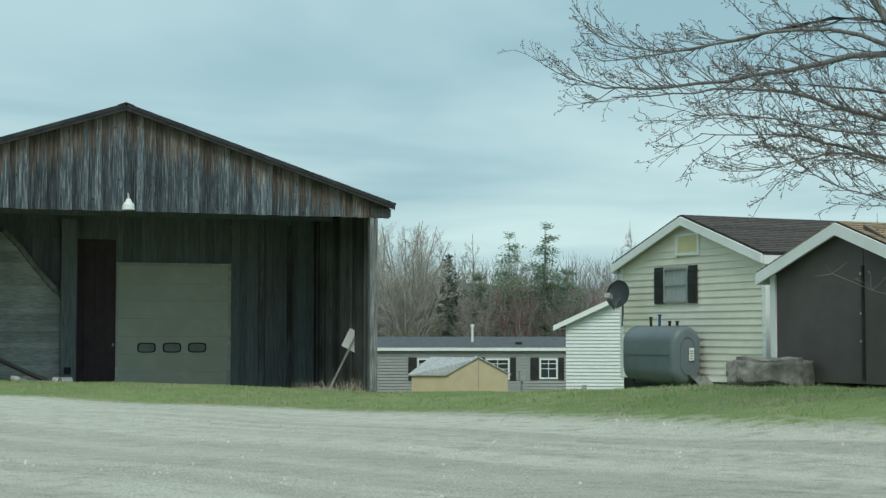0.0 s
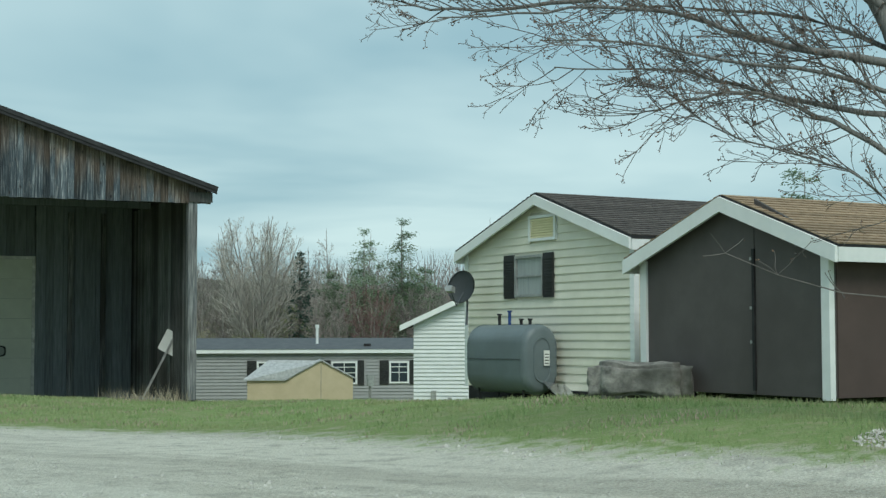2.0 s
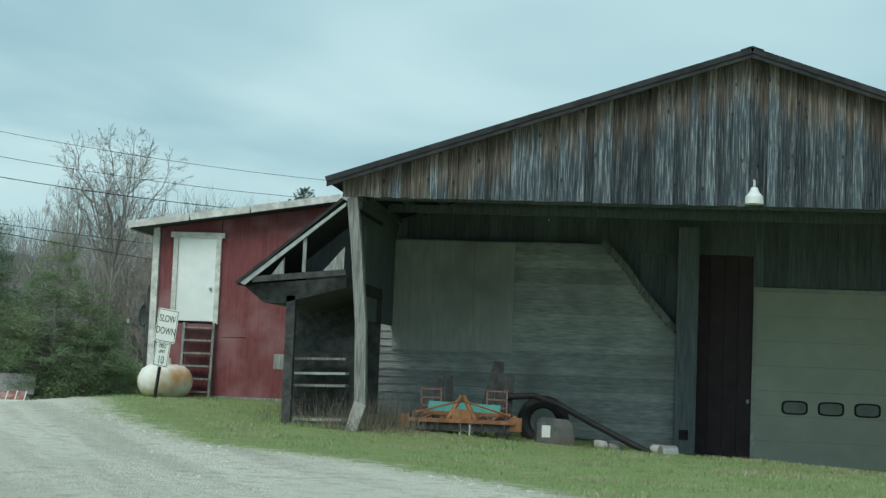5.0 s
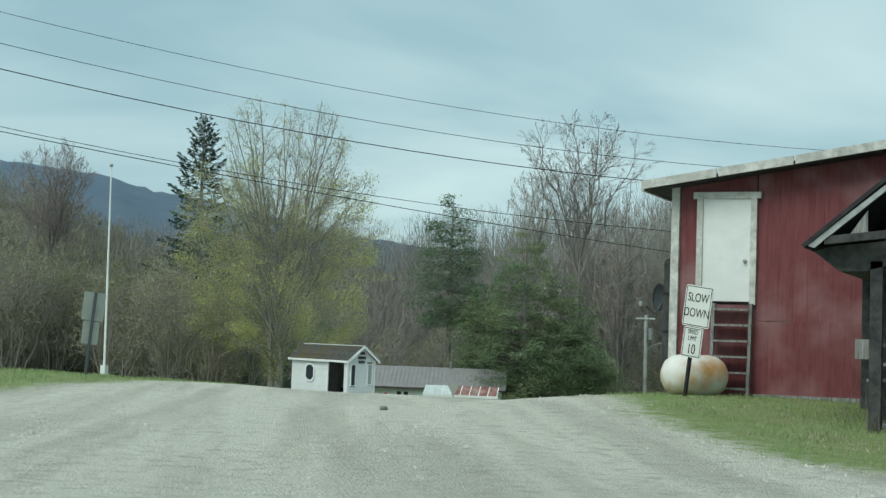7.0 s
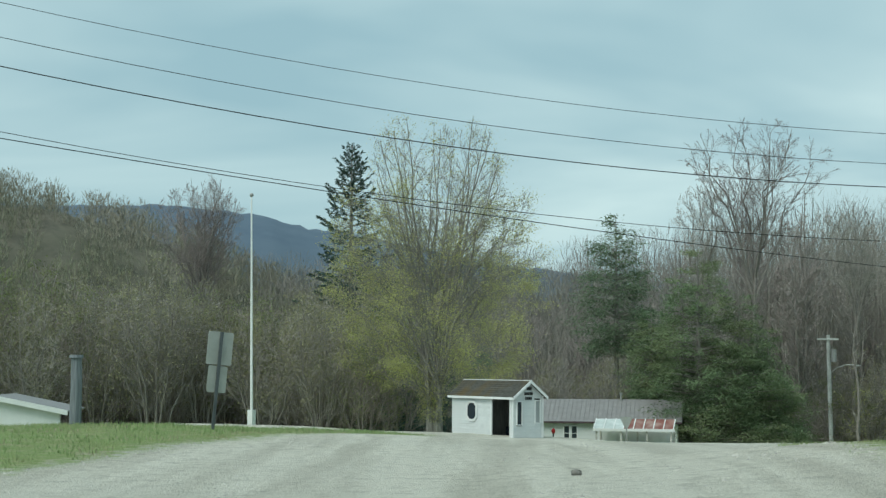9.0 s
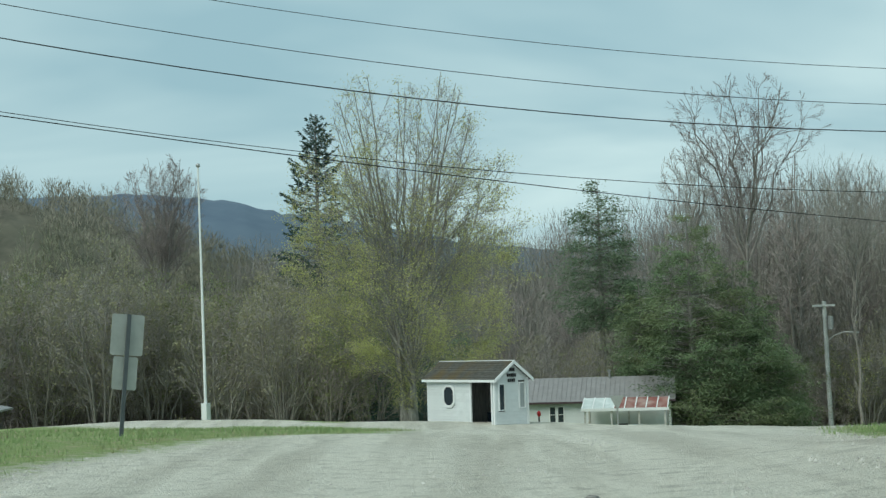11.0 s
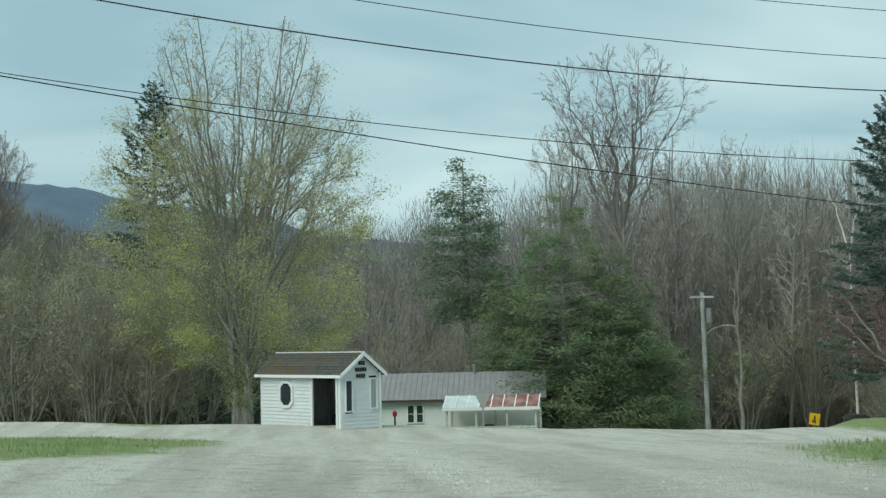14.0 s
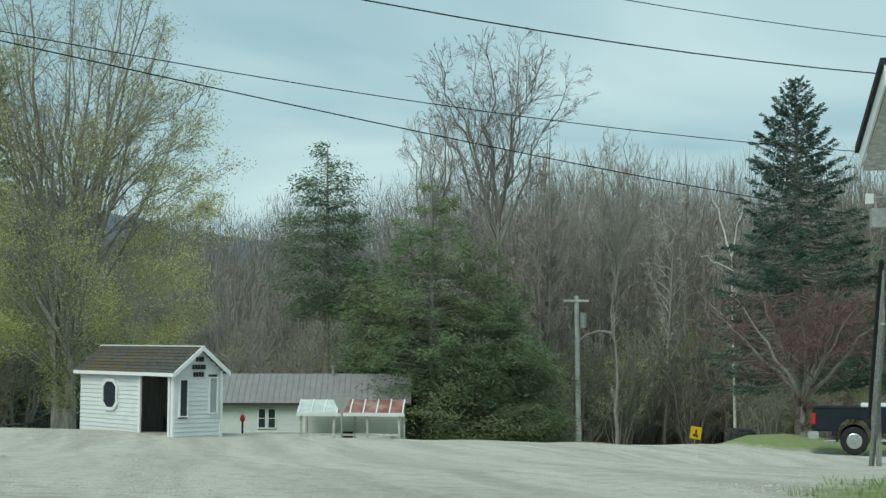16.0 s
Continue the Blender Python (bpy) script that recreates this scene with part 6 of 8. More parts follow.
for s_ in (-1, 1):
    bm = bmesh.new(); add_tube(bm, [(s_ * 0.28, -0.3, 0.34), (0.02 * s_, -0.22, 0.84)], [0.06, 0.045], 6)
    part("hitch_arm", bm, M["orange"], impl)
for k in range(5):
    bm = bmesh.new(); add_tube(bm, [(-0.95 + k * 0.46, -0.34, 0.10), (-0.95 + k * 0.46, -0.34, 0.30)], 0.022, 6)
    part("tine", bm, M["clutter_shade"], impl, "dark steel tine")
for s_ in (-1, 1):
    bm = bmesh.new(); add_tube(bm, [(s_ * 0.08, -0.3, 0.72), (s_ * 0.95, 0.02, 0.46)], 0.022, 6)
    part("stay_rod", bm, M["orange"], impl)
box_part("gear_box", -0.14, 0.14, -0.2, 0.06, 0.34, 0.52, M["clutter_shade"], impl, "dark gearbox casing", bevel=0.03)
box_part("hitch_plate", -0.2, 0.2, -0.34, -0.2, 0.3, 0.56, M["orange"], impl)
for x in (-0.02, 0.18):
    bm = bmesh.new(); add_tube(bm, [(x, -0.3, 0.3), (x, -0.34, 0.02)], 0.025, 6)
    part("pin", bm, M["galv"], impl)
bm = bmesh.new()
for k in range(6):
    add_tube(bm, [(-0.9 + k * 0.36, -0.3, 0.3), (-0.6 + k * 0.34, 0.1, 0.44)], 0.03, 5)
part("bracing", bm, M["orange"], impl)

barrel = thing("grey_bin", pose(-3.75, 2.5, 0.40, 0, 0, 8), "grey battered metal bin with a paper label", "bin")
bm = bmesh.new(); add_prism(bm, [(-0.36, 0), (0.44, 0), (0.40, 0.5), (0.34, 0.62), (-0.24, 0.66), (-0.36, 0.55)], -0.25, 0.3)
bmesh.ops.bevel(bm, geom=bm.edges[:], offset=0.03, segments=2, affect="EDGES")
part("body", bm, M["binmetal"], barrel)
box_part("label", -0.26, -0.08, -0.262, -0.255, 0.25, 0.5, M["signwhite"], barrel)
hoop = thing("black_hose", pose(0, 0, 0), "long black corrugated pipe lying across the clutter", "pipe")
bm = bmesh.new(); add_tube(bm, [(-4.75, 2.6, 1.46), (-4.2, 2.7, 1.5), (-3.6, 2.75, 1.30), (-2.9, 2.7, 0.95), (-2.2, 2.6, 0.62), (-1.7, 2.5, 0.40)], 0.07, 8)
part("pipe", bm, M["black"], hoop)
tyre = thing("old_tyre", pose(-4.0, 3.1, 0.95, 0, 0, 0), "large old tyre behind the bin", "tyre")
bm = bmesh.new()
for_k = 28
ringv = [[bm.verts.new(((0.42 + 0.14 * math.cos(b)) * math.cos(a), 0.12 * math.sin(b), (0.42 + 0.14 * math.cos(b)) * math.sin(a))) for b in [2 * math.pi * j / 8 for j in range(8)]] for a in [2 * math.pi * i / for_k for i in range(for_k)]]
for i in range(for_k):
    for j in range(8):
        bm.faces.new((ringv[i][j], ringv[(i + 1) % for_k][j], ringv[(i + 1) % for_k][(j + 1) % 8], ringv[i][(j + 1) % 8]))
part("carcass", bm, M["black"], tyre)
for i, (x, h, tiltx) in enumerate(((-6.3, 0.9, 3), (-5.95, 0.95, -4), (-5.4, 1.35, 14), (-4.9, 1.3, -2), (-4.75, 1.0, 1))):
    o = thing("leaning_board", pose(x, 2.6, 0.5, -6, tiltx, 0), "dark old board leaning in the clutter", "board")
    box_part("plank", -0.09, 0.09, -0.02, 0.02, 0, h + 0.4, M["clutter_shade"], o)
for x in (-6.35, -4.95):
    o = thing("metal_rack", pose(x, 2.3, 0.75), "rust-brown metal rack frame", "rack")
    for z in (0.45, 0.62, 0.8):
        box_part("rail", -0.22, 0.22, -0.02, 0.02, z, z + 0.03, M["rustroof"], o)
    for xx in (-0.22, 0.2):
        box_part("upright", xx, xx + 0.03, -0.02, 0.02, -0.2, 0.85, M["rustroof"], o)
for x, y, sgn in ((-1.55, 2.6, 1), (-2.4, 2.9, 2), (-2.75, 2.7, 3)):
    boulder("rubble", 0.3, 0.25, 0.22, pose(x, y, float(ground_z(x, y)) + 0.08), sgn, M["concrete"], "pale lump of rubble in the grass", 1, 0.06)
bm = bmesh.new(); add_tube(bm, [(0, 0, 0), (0.34, 0, 0.0)], [0.17, 0.17], 16)
o = thing("pipe_stub", pose(-1.5, 2.3, 0.42, 0, 0, 20), "short grey pipe end by the column", "pipe"); part("stub", bm, M["galv"], o)

lamp = thing("gable_lamp", pose(0.11, -0.05, 5.38), "white enamel lamp shade on the gable", "lamp")
bm = bmesh.new(); add_tube(bm, [(0, -0.14, 0.02), (0, -0.14, 0.16), (0, -0.14, 0.24), (0, -0.14, 0.34)], [0.18, 0.17, 0.10, 0.06], 18)
part("shade", bm, M["white"], lamp)
bm = bmesh.new(); add_tube(bm, [(0, -0.14, 0.34), (0, -0.1, 0.46), (0, 0.04, 0.5)], 0.03, 8)
part("bracket", bm, M["galv"], lamp)

# ---- propane tank ----
ptank = thing("propane_tank", pose(-13.1, 5.15, 1.44, 0, 0, 38), "rust-streaked white propane tank lying on its side", "tank")
bm = bmesh.new()
add_tube(bm, [(x, 0, 0) for x in (-0.66, -0.63, -0.55, -0.43, -0.28, 0.28, 0.43, 0.55, 0.63, 0.66)], [0.06, 0.17, 0.30, 0.375, 0.405, 0.405, 0.375, 0.30, 0.17, 0.06], 28)
part("shell", bm, M["propane"], ptank, smooth=True)
bm = bmesh.new(); add_tube(bm, [(0, 0, 0.38), (0, 0, 0.56)], [0.12, 0.11], 14)
part("valve_cover", bm, M["propane"], ptank)
for x in (-0.4, 0.4):
    box_part("foot", x - 0.04, x + 0.04, -0.22, 0.22, -0.48, -0.36, M["black"], ptank)

# ---- far left: low white gable and a dark post on the bank ----
cot = thing("low_gable", pose(-51.6, 23.2, -0.4, 0, 0, 38), "pale gable end behind the grass bank", "house")
bm = bmesh.new(); add_prism(bm, [(-4.0, 0), (1.9, 0), (1.9, 0.95), (-0.6, 1.45), (-4.0, 0.95)], 0, 0.2)
part("wall", bm, M["white"], cot)
for a, b in (((2.2, 0.92), (-0.6, 1.5)), ((-3.6, 0.92), (-0.6, 1.5))):
    roof_slab(cot, a, b, -0.2, 6.0, 0.07, M["metal_grey"])
    bm = bmesh.new(); add_prism(bm, [(a[0], a[1] - 0.1), (b[0], b[1] - 0.1), (b[0], b[1] + 0.09), (a[0], a[1] + 0.09)], -0.26, -0.205)
    part("rake_board", bm, M["white"], cot)
dp = thing("dark_post", pose(-39.4, 14.06, float(ground_z(-39.4, 14.06))), "dark weathered wooden post on the bank", "post")
bm = bmesh.new(); add_tube(bm, [(0, 0, -0.1), (0.02, 0, 1.2), (0, 0, 2.05)], [0.17, 0.16, 0.15], 8)
add_tube(bm, [(0, 0, 2.05), (0, 0, 2.13)], [0.21, 0.19], 8)
part("shaft", bm, M["barndark"], dp)

# ---- trees ----
def limb(rng, out, p, d, length, r, level, kids, bend, rise, spread, shrink, twig_r):
    """Grows one branch and its side branches into out as (points, radii, level)."""
    n = 5 if level == 0 else 4 if level < 3 else 3
    pts, dirs = [p.copy()], []
    q = p.copy()
    dd = d.copy()
    for i in range(n):
        dd = (dd + Vector((rng.gauss(0, bend), rng.gauss(0, bend), rng.gauss(0, bend * 0.6) + rise))).normalized()
        q = q + dd * (length / n)
        pts.append(q.copy()); dirs.append(dd.copy())
    tip = max(twig_r, r * (0.45 if level == 0 else 0.35))
    radii = [max(twig_r, r + (tip - r) * i / n) for i in range(n + 1)]
    out.append((pts, radii, level))
    if level >= len(kids):
        return
    k = kids[level]
    for j in range(k):
        f = 0.28 + 0.72 * (j + rng.random()) / k if level else 0.22 + 0.78 * (j + rng.random() * 0.8) / k
        i = min(n - 1, int(f * n))
        base = pts[i].lerp(pts[i + 1], f * n - i)
        side = dirs[i].orthogonal().normalized()
        side.rotate(Matrix.Rotation(rng.random() * 6.283, 3, dirs[i]))
        a = spread[level] * rng.uniform(0.7, 1.25)
        nd = (dirs[i] * math.cos(a) + side * math.sin(a)).normalized()
        limb(rng, out, base, nd, length * shrink[level] * rng.uniform(0.65, 1.15) * (1.15 - 0.5 * f), max(twig_r, radii[i] * 0.55), level + 1, kids, bend * 1.15, rise, spread, shrink, twig_r)


def tubes(branches, sides_by_level):
    verts, faces = [], []
    for pts, radii, level in branches:
        s = sides_by_level[min(level, len(sides_by_level) - 1)]
        start = len(verts)
        for i, p in enumerate(pts):
            d = (pts[min(i + 1, len(pts) - 1)] - pts[max(i - 1, 0)]).normalized()
            u = d.orthogonal().normalized()
            w = d.cross(u)
            for k in range(s):
                a = 6.283 * k / s
                verts.append(p + radii[i] * (math.cos(a) * u + math.sin(a) * w))
        for i in range(len(pts) - 1):
            for k in range(s):
                a, b = start + i * s + k, start + i * s + (k + 1) % s
                faces.append((a, b, b + s, a + s))
    return verts, faces


def leaf_quads(rng, points, size, count, jitter, flat=0.6):
    verts, faces = [], []
    for p in points:
        for _ in range(count):
            c = p + Vector((rng.gauss(0, jitter), rng.gauss(0, jitter), rng.gauss(0, jitter * flat)))
            u = Vector((rng.gauss(0, 1), rng.gauss(0, 1), rng.gauss(0, 0.7))).normalized()
            w = u.orthogonal().normalized()
            w.rotate(Matrix.Rotation(rng.random() * 6.283, 3, u))
            s = size * rng.uniform(0.6, 1.3)
            i = len(verts)
            verts += [c - u * s, c + w * s * 0.55, c + u * s, c - w * s * 0.55]
            faces.append((i, i + 1, i + 2, i + 3))
    return verts, faces


def put(proto, x, y, turn, size, dz=0.0):
    c = copy_thing(proto, pose(x, y, float(ground_z(x, y)) + dz, 0, 0, turn))
    c.scale = (size, size, size * 1.0)
    return c


# the maple beside the brown shed
def shed_maple():
    rng = random.Random(11)
    t = thing("maple_tree", pose(7.25, -28.05, 1.05), "bare grey-barked maple with swelling reddish buds", "tree")
    V = Vector
    R, D = V((0.75, -0.66, 0)), V((0.66, 0.75, 0))
    br = []

    def run(pts, r0, r1, level, wob=0.0, sub=2):
        """A branch through (reach, height, depth) points, smoothed."""
        q = [R * a + D * (0.3 * c - 0.22 * abs(a) * (z < 4.05 and level > 0)) + V((0, 0, z)) for a, z, c in pts]
        out = []
        for i in range(len(q) - 1):
            p0, p1, p2, p3 = q[max(i - 1, 0)], q[i], q[i + 1], q[min(i + 2, len(q) - 1)]
            for k in range(sub):
                u = k / sub
                c = 0.5 * (2 * p1 + (p2 - p0) * u + (2 * p0 - 5 * p1 + 4 * p2 - p3) * u * u + (3 * p1 - p0 - 3 * p2 + p3) * u ** 3)
                out.append(c + V((rng.gauss(0, wob), rng.gauss(0, wob), rng.gauss(0, wob))))
        out.append(q[-1])
        n = len(out) - 1
        br.append((out, [r0 + (r1 - r0) * (k / n) ** 0.8 for k in range(n + 1)], level))
        return out

    run(((0.12, -0.3, 0), (0.09, 0.35, 0), (0.04, 1.55, 0), (-0.20, 2.75, 0), (-0.31, 3.5, 0), (-0.37, 4.2, 0), (-0.42, 5.4, 0), (-0.3, 7.0, 0.1), (-0.2, 9.0, 0)), 0.22, 0.03, 0, 0.0, 3)
    lead = run(((-0.33, 3.55, 0), (-0.55, 4.05, -0.05), (-0.95, 4.42, -0.1), (-1.4, 5.1, -0.1), (-2.0, 6.2, -0.2), (-2.4, 7.4, 0)), 0.115, 0.02, 1, 0.01)
    run(((0.42, -0.3, 0.35), (0.40, 1.0, 0.35), (0.30, 2.5, 0.35), (0.18, 3.4, 0.3), (0.08, 4.5, 0.3), (0.0, 6.0, 0.3), (0.2, 8.5, 0.3)), 0.19, 0.03, 0, 0.0, 3)
    run(((0.05, 2.3, 0.1), (0.35, 2.9, 0.1), (0.9, 3.7, 0), (1.7, 4.6, -0.2), (2.6, 5.6, -0.3)), 0.075, 0.012, 1, 0.02)
    long_limbs = [
        (((-0.95, 4.40, -0.1), (-1.45, 4.46, -0.3), (-2.34, 4.33, -0.6), (-3.0, 4.25, -0.8), (-4.1, 4.15, -0.9), (-5.0, 4.22, -0.9), (-5.5, 4.36, -0.9)), 0.055),
        (((-0.33, 3.36, 0), (-0.86, 3.50, -0.2), (-1.34, 3.57, -0.3), (-1.9, 3.77, -0.3), (-2.5, 3.95, -0.2), (-3.2, 4.02, -0.1), (-3.9, 3.96, 0), (-4.7, 3.95, 0.1)), 0.048),
        (((-0.27, 2.86, 0), (-0.91, 3.0, 0.2), (-1.47, 3.13, 0.3), (-1.91, 3.26, 0.4), (-2.35, 3.38, 0.5), (-2.8, 3.42, 0.5), (-3.6, 3.46, 0.5)), 0.034),
        (((-0.10, 2.20, 0), (-0.61, 2.66, -0.3), (-1.12, 2.92, -0.5), (-1.64, 3.12, -0.6), (-2.05, 3.10, -0.7), (-2.4, 3.02, -0.7), (-2.8, 2.92, -0.7)), 0.034),
        (((-0.36, 3.9, 0), (-1.0, 4.75, 0.2), (-2.0, 5.0, 0.5), (-3.1, 4.85, 0.7), (-4.3, 4.75, 0.9), (-5.2, 4.95, 1.0)), 0.050),
        (((-0.5, 4.0, 0), (-1.6, 4.72, -0.6), (-2.8, 4.78, -1.0), (-4.0, 4.62, -1.2), (-5.0, 4.55, -1.3)), 0.040),
        (((-0.3, 3.1, 0), (-1.0, 3.30, -0.6), (-1.9, 3.42, -1.0), (-2.8, 3.60, -1.2), (-3.6, 3.62, -1.3)), 0.028),
        (((-0.4, 4.3, 0), (-1.3, 5.4, 0.3), (-2.6, 5.9, 0.6), (-4.2, 6.0, 0.8)), 0.050),
        (((0.1, 3.2, 0.3), (-0.4, 3.6, 0.9), (-1.2, 3.95, 1.4), (-2.3, 4.2, 1.7), (-3.1, 4.3, 1.8)), 0.040),
        (((0.0, 1.62, 0.0), (-0.30, 1.9, -0.2), (-0.70, 2.31, -0.3), (-1.17, 2.50, -0.4), (-1.83, 2.69, -0.4), (-2.35, 3.02, -0.4)), 0.018),
        (((-0.05, 2.5, 0), (-0.5, 3.1, 0.3), (-1.1, 3.45, 0.4), (-1.9, 3.6, 0.6)), 0.022),
        (((0.0, 1.9, -0.1), (-0.3, 2.5, -0.3), (-0.6, 3.2, -0.4), (-1.2, 4.1, -0.5)), 0.018),
        (((0.12, 2.0, -0.1), (0.5, 2.7, -0.2), (0.9, 3.6, -0.3)), 0.025)]
    axes = [(run(pts, r, 0.006, 1, 0.012, 3), r) for pts, r in long_limbs] + [(lead, 0.06)]
    for axis, r in axes:
        n = len(axis) - 1
        for k in range(3, n + 1):
            for _ in range(2):
                d0 = (axis[k] - axis[k - 1]).normalized()
                a = rng.uniform(0.3, 0.8)
                side = (V((0, 0, 1)) * rng.gauss(0.15, 0.8) + D * rng.gauss(0, 0.55)).normalized()
                limb(rng, br, axis[k - 1].lerp(axis[k], rng.random()), (d0 * math.cos(a) + side * math.sin(a)).normalized(), rng.uniform(0.45, 1.0), max(0.006, r * 0.26 * (1.1 - k / n * 0.6)), 2, (0, 0, 5, 3), 0.17, 0.06, (0, 0, 0.6, 0.7), (0, 0, 0.42, 0.42), 0.0034)
    low = [V((-0.1, -0.1, 1.0)) + R * x + V((0, 0, z)) for x, z in ((0, 0), (-0.35, 0.16), (-0.9, 0.22), (-1.5, 0.40), (-2.0, 0.62))]
    br.append((low, [0.012, 0.010, 0.008, 0.006, 0.005], 2))
    for k in range(2, 5):
        for _ in range(3):
            limb(rng, br, low[k], V((rng.gauss(-0.4, 0.4), rng.gauss(0, 0.3), rng.gauss(0.3, 0.4))).normalized(), 0.25, 0.005, 4, (), 0.2, 0, (), (), 0.0034)
    v, f = tubes([b for b in br if b[2] == 0], (14,))
    o = new("trunk", pydata("trunk", v, f, M["bark"], True)); o.parent = t
    for b in br:
        if b[2] == 1:
            v, f = tubes([b], (7, 7))
            o = new("limb", pydata("limb", v, f, M["bark"], True)); o.parent = t
    v, f = tubes([b for b in br if b[2] >= 2], (4, 4, 4, 3))
    o = new("crown", pydata("crown", v, f, M["barktwig"])); o.parent = t
    v, f = leaf_quads(rng, [b[0][-1] for b in br if b[2] >= 3], 0.013, 2, 0.010)
    o = new("foliage", pydata("foliage", v, f, M["bud"])); o.parent = t


shed_maple()


# trees grown level by level, all branches of a level at once
def norm3(v):
    return v / np.maximum(np.linalg.norm(v, axis=-1, keepdims=True), 1e-9)


def array_mesh(name, verts, faces, material, smooth=False):
    """A mesh from arrays of corners and faces that all have the same number of corners."""
    verts, faces = np.asarray(verts, np.float32).reshape(-1, 3), np.asarray(faces, np.int32)
    n, k = faces.shape
    me = bpy.data.meshes.new(name)
    me.vertices.add(len(verts)); me.vertices.foreach_set("co", verts.ravel())
    me.loops.add(n * k); me.loops.foreach_set("vertex_index", faces.ravel())
    me.polygons.add(n); me.polygons.foreach_set("loop_start", np.arange(0, n * k, k, dtype=np.int32))
    if smooth:
        me.polygons.foreach_set("use_smooth", np.ones(n, bool))
    me.update()
    me.materials.append(material)
    return me


def pipe_arrays(groups, sides):
    """Tubes round branches; groups are (points B x n x 3, radii B x n)."""
    V, F, start = [], [], 0
    for P, R in groups:
        b, n = P.shape[:2]
        d = norm3(np.gradient(P, axis=1))
        ref = np.where(np.abs(d[..., 2:]) > 0.9, np.array([1.0, 0, 0]), np.array([0, 0, 1.0]))
        u = norm3(np.cross(d, ref))
        w = np.cross(d, u)
        a = 2 * np.pi * np.arange(sides) / sides
        ring = P[:, :, None] + R[:, :, None, None] * (np.cos(a)[None, None, :, None] * u[:, :, None] + np.sin(a)[None, None, :, None] * w[:, :, None])
        idx = start + np.arange(b * n * sides).reshape(b, n, sides)
        nxt = np.roll(idx, -1, 2)
        F.append(np.stack([idx[:, :-1], nxt[:, :-1], nxt[:, 1:], idx[:, 1:]], -1).reshape(-1, 4))
        V.append(ring.reshape(-1, 3)); start += b * n * sides
    return np.concatenate(V), np.concatenate(F)


def along(P, g):
    """Points and directions at the shares g (B x k) of the branches P."""
    n = P.shape[1] - 1
    i = np.minimum((g * n).astype(int), n - 1)
    f = (g * n - i)[..., None]
    r = np.arange(len(P))[:, None]
    a, b = P[r, i], P[r, i + 1]
    return a + (b - a) * f, norm3(b - a)


def sprout(rs, P, rad, k, g0, length, angle, rise, wob, n=4, env=None, tip_r=0.006, flat=0.0, taper=0.55):
    """Grows k side branches from every branch of P; env(z) is the crown's reach at each height."""
    b = len(P)
    g = g0 + (1 - g0) * (np.arange(k) + rs.rand(b, k)) / k
    base, tan = along(P, g)
    r = rs.normal(size=(b, k, 3)) * np.array([1, 1, 1 - flat])
    side = norm3(r - (r * tan).sum(-1, keepdims=True) * tan)
    a = (angle * rs.uniform(0.7, 1.3, (b, k)))[..., None]
    d = tan * np.cos(a) + side * np.sin(a)
    plen = np.linalg.norm(np.diff(P, axis=1), axis=-1).sum(1)[:, None]
    L = (length * plen * rs.uniform(0.55, 1.15, (b, k)) * (1.2 - 0.7 * g))[..., None]
    pts = [base]
    for _ in range(n - 1):
        d = norm3(d + rs.normal(0, wob, (b, k, 3)) + np.array([0, 0, rise]))
        pts.append(pts[-1] + d * L / (n - 1))
    Q = np.stack(pts, 2).reshape(b * k, n, 3)
    if env is not None:
        h0, h1 = np.hypot(*Q[:, 0, :2].T), np.hypot(*Q[:, -1, :2].T)
        E = env(Q[:, -1, 2]) * rs.uniform(0.92, 1.05, b * k)
        s = np.where(h1 > E, np.clip((E - h0) / np.maximum(h1 - h0, 1e-3), 0.12, 1), 1)
        Q = Q[:, :1] + (Q - Q[:, :1]) * s[:, None, None]
    r0 = np.maximum(tip_r, (rad[:, None] * (1 - 0.85 * g) * taper).reshape(-1))
    return Q, r0


def leaf_array(rs, centres, size, count, jitter, flat=0.6):
    c = np.repeat(centres, count, 0)
    k = len(c)
    c = c + rs.normal(0, 1, (k, 3)) * jitter * np.array([1, 1, flat])
    u = norm3(rs.normal(0, 1, (k, 3)) * np.array([1, 1, 0.7]))
    w = norm3(np.cross(u, rs.normal(0, 1, (k, 3))))
    s = size * rs.uniform(0.6, 1.3, k)[:, None]
    v = np.stack([c - u * s, c + w * s * 0.6, c + u * s, c - w * s * 0.6], 1).reshape(-1, 3)
    return v, np.arange(4 * k).reshape(-1, 4)


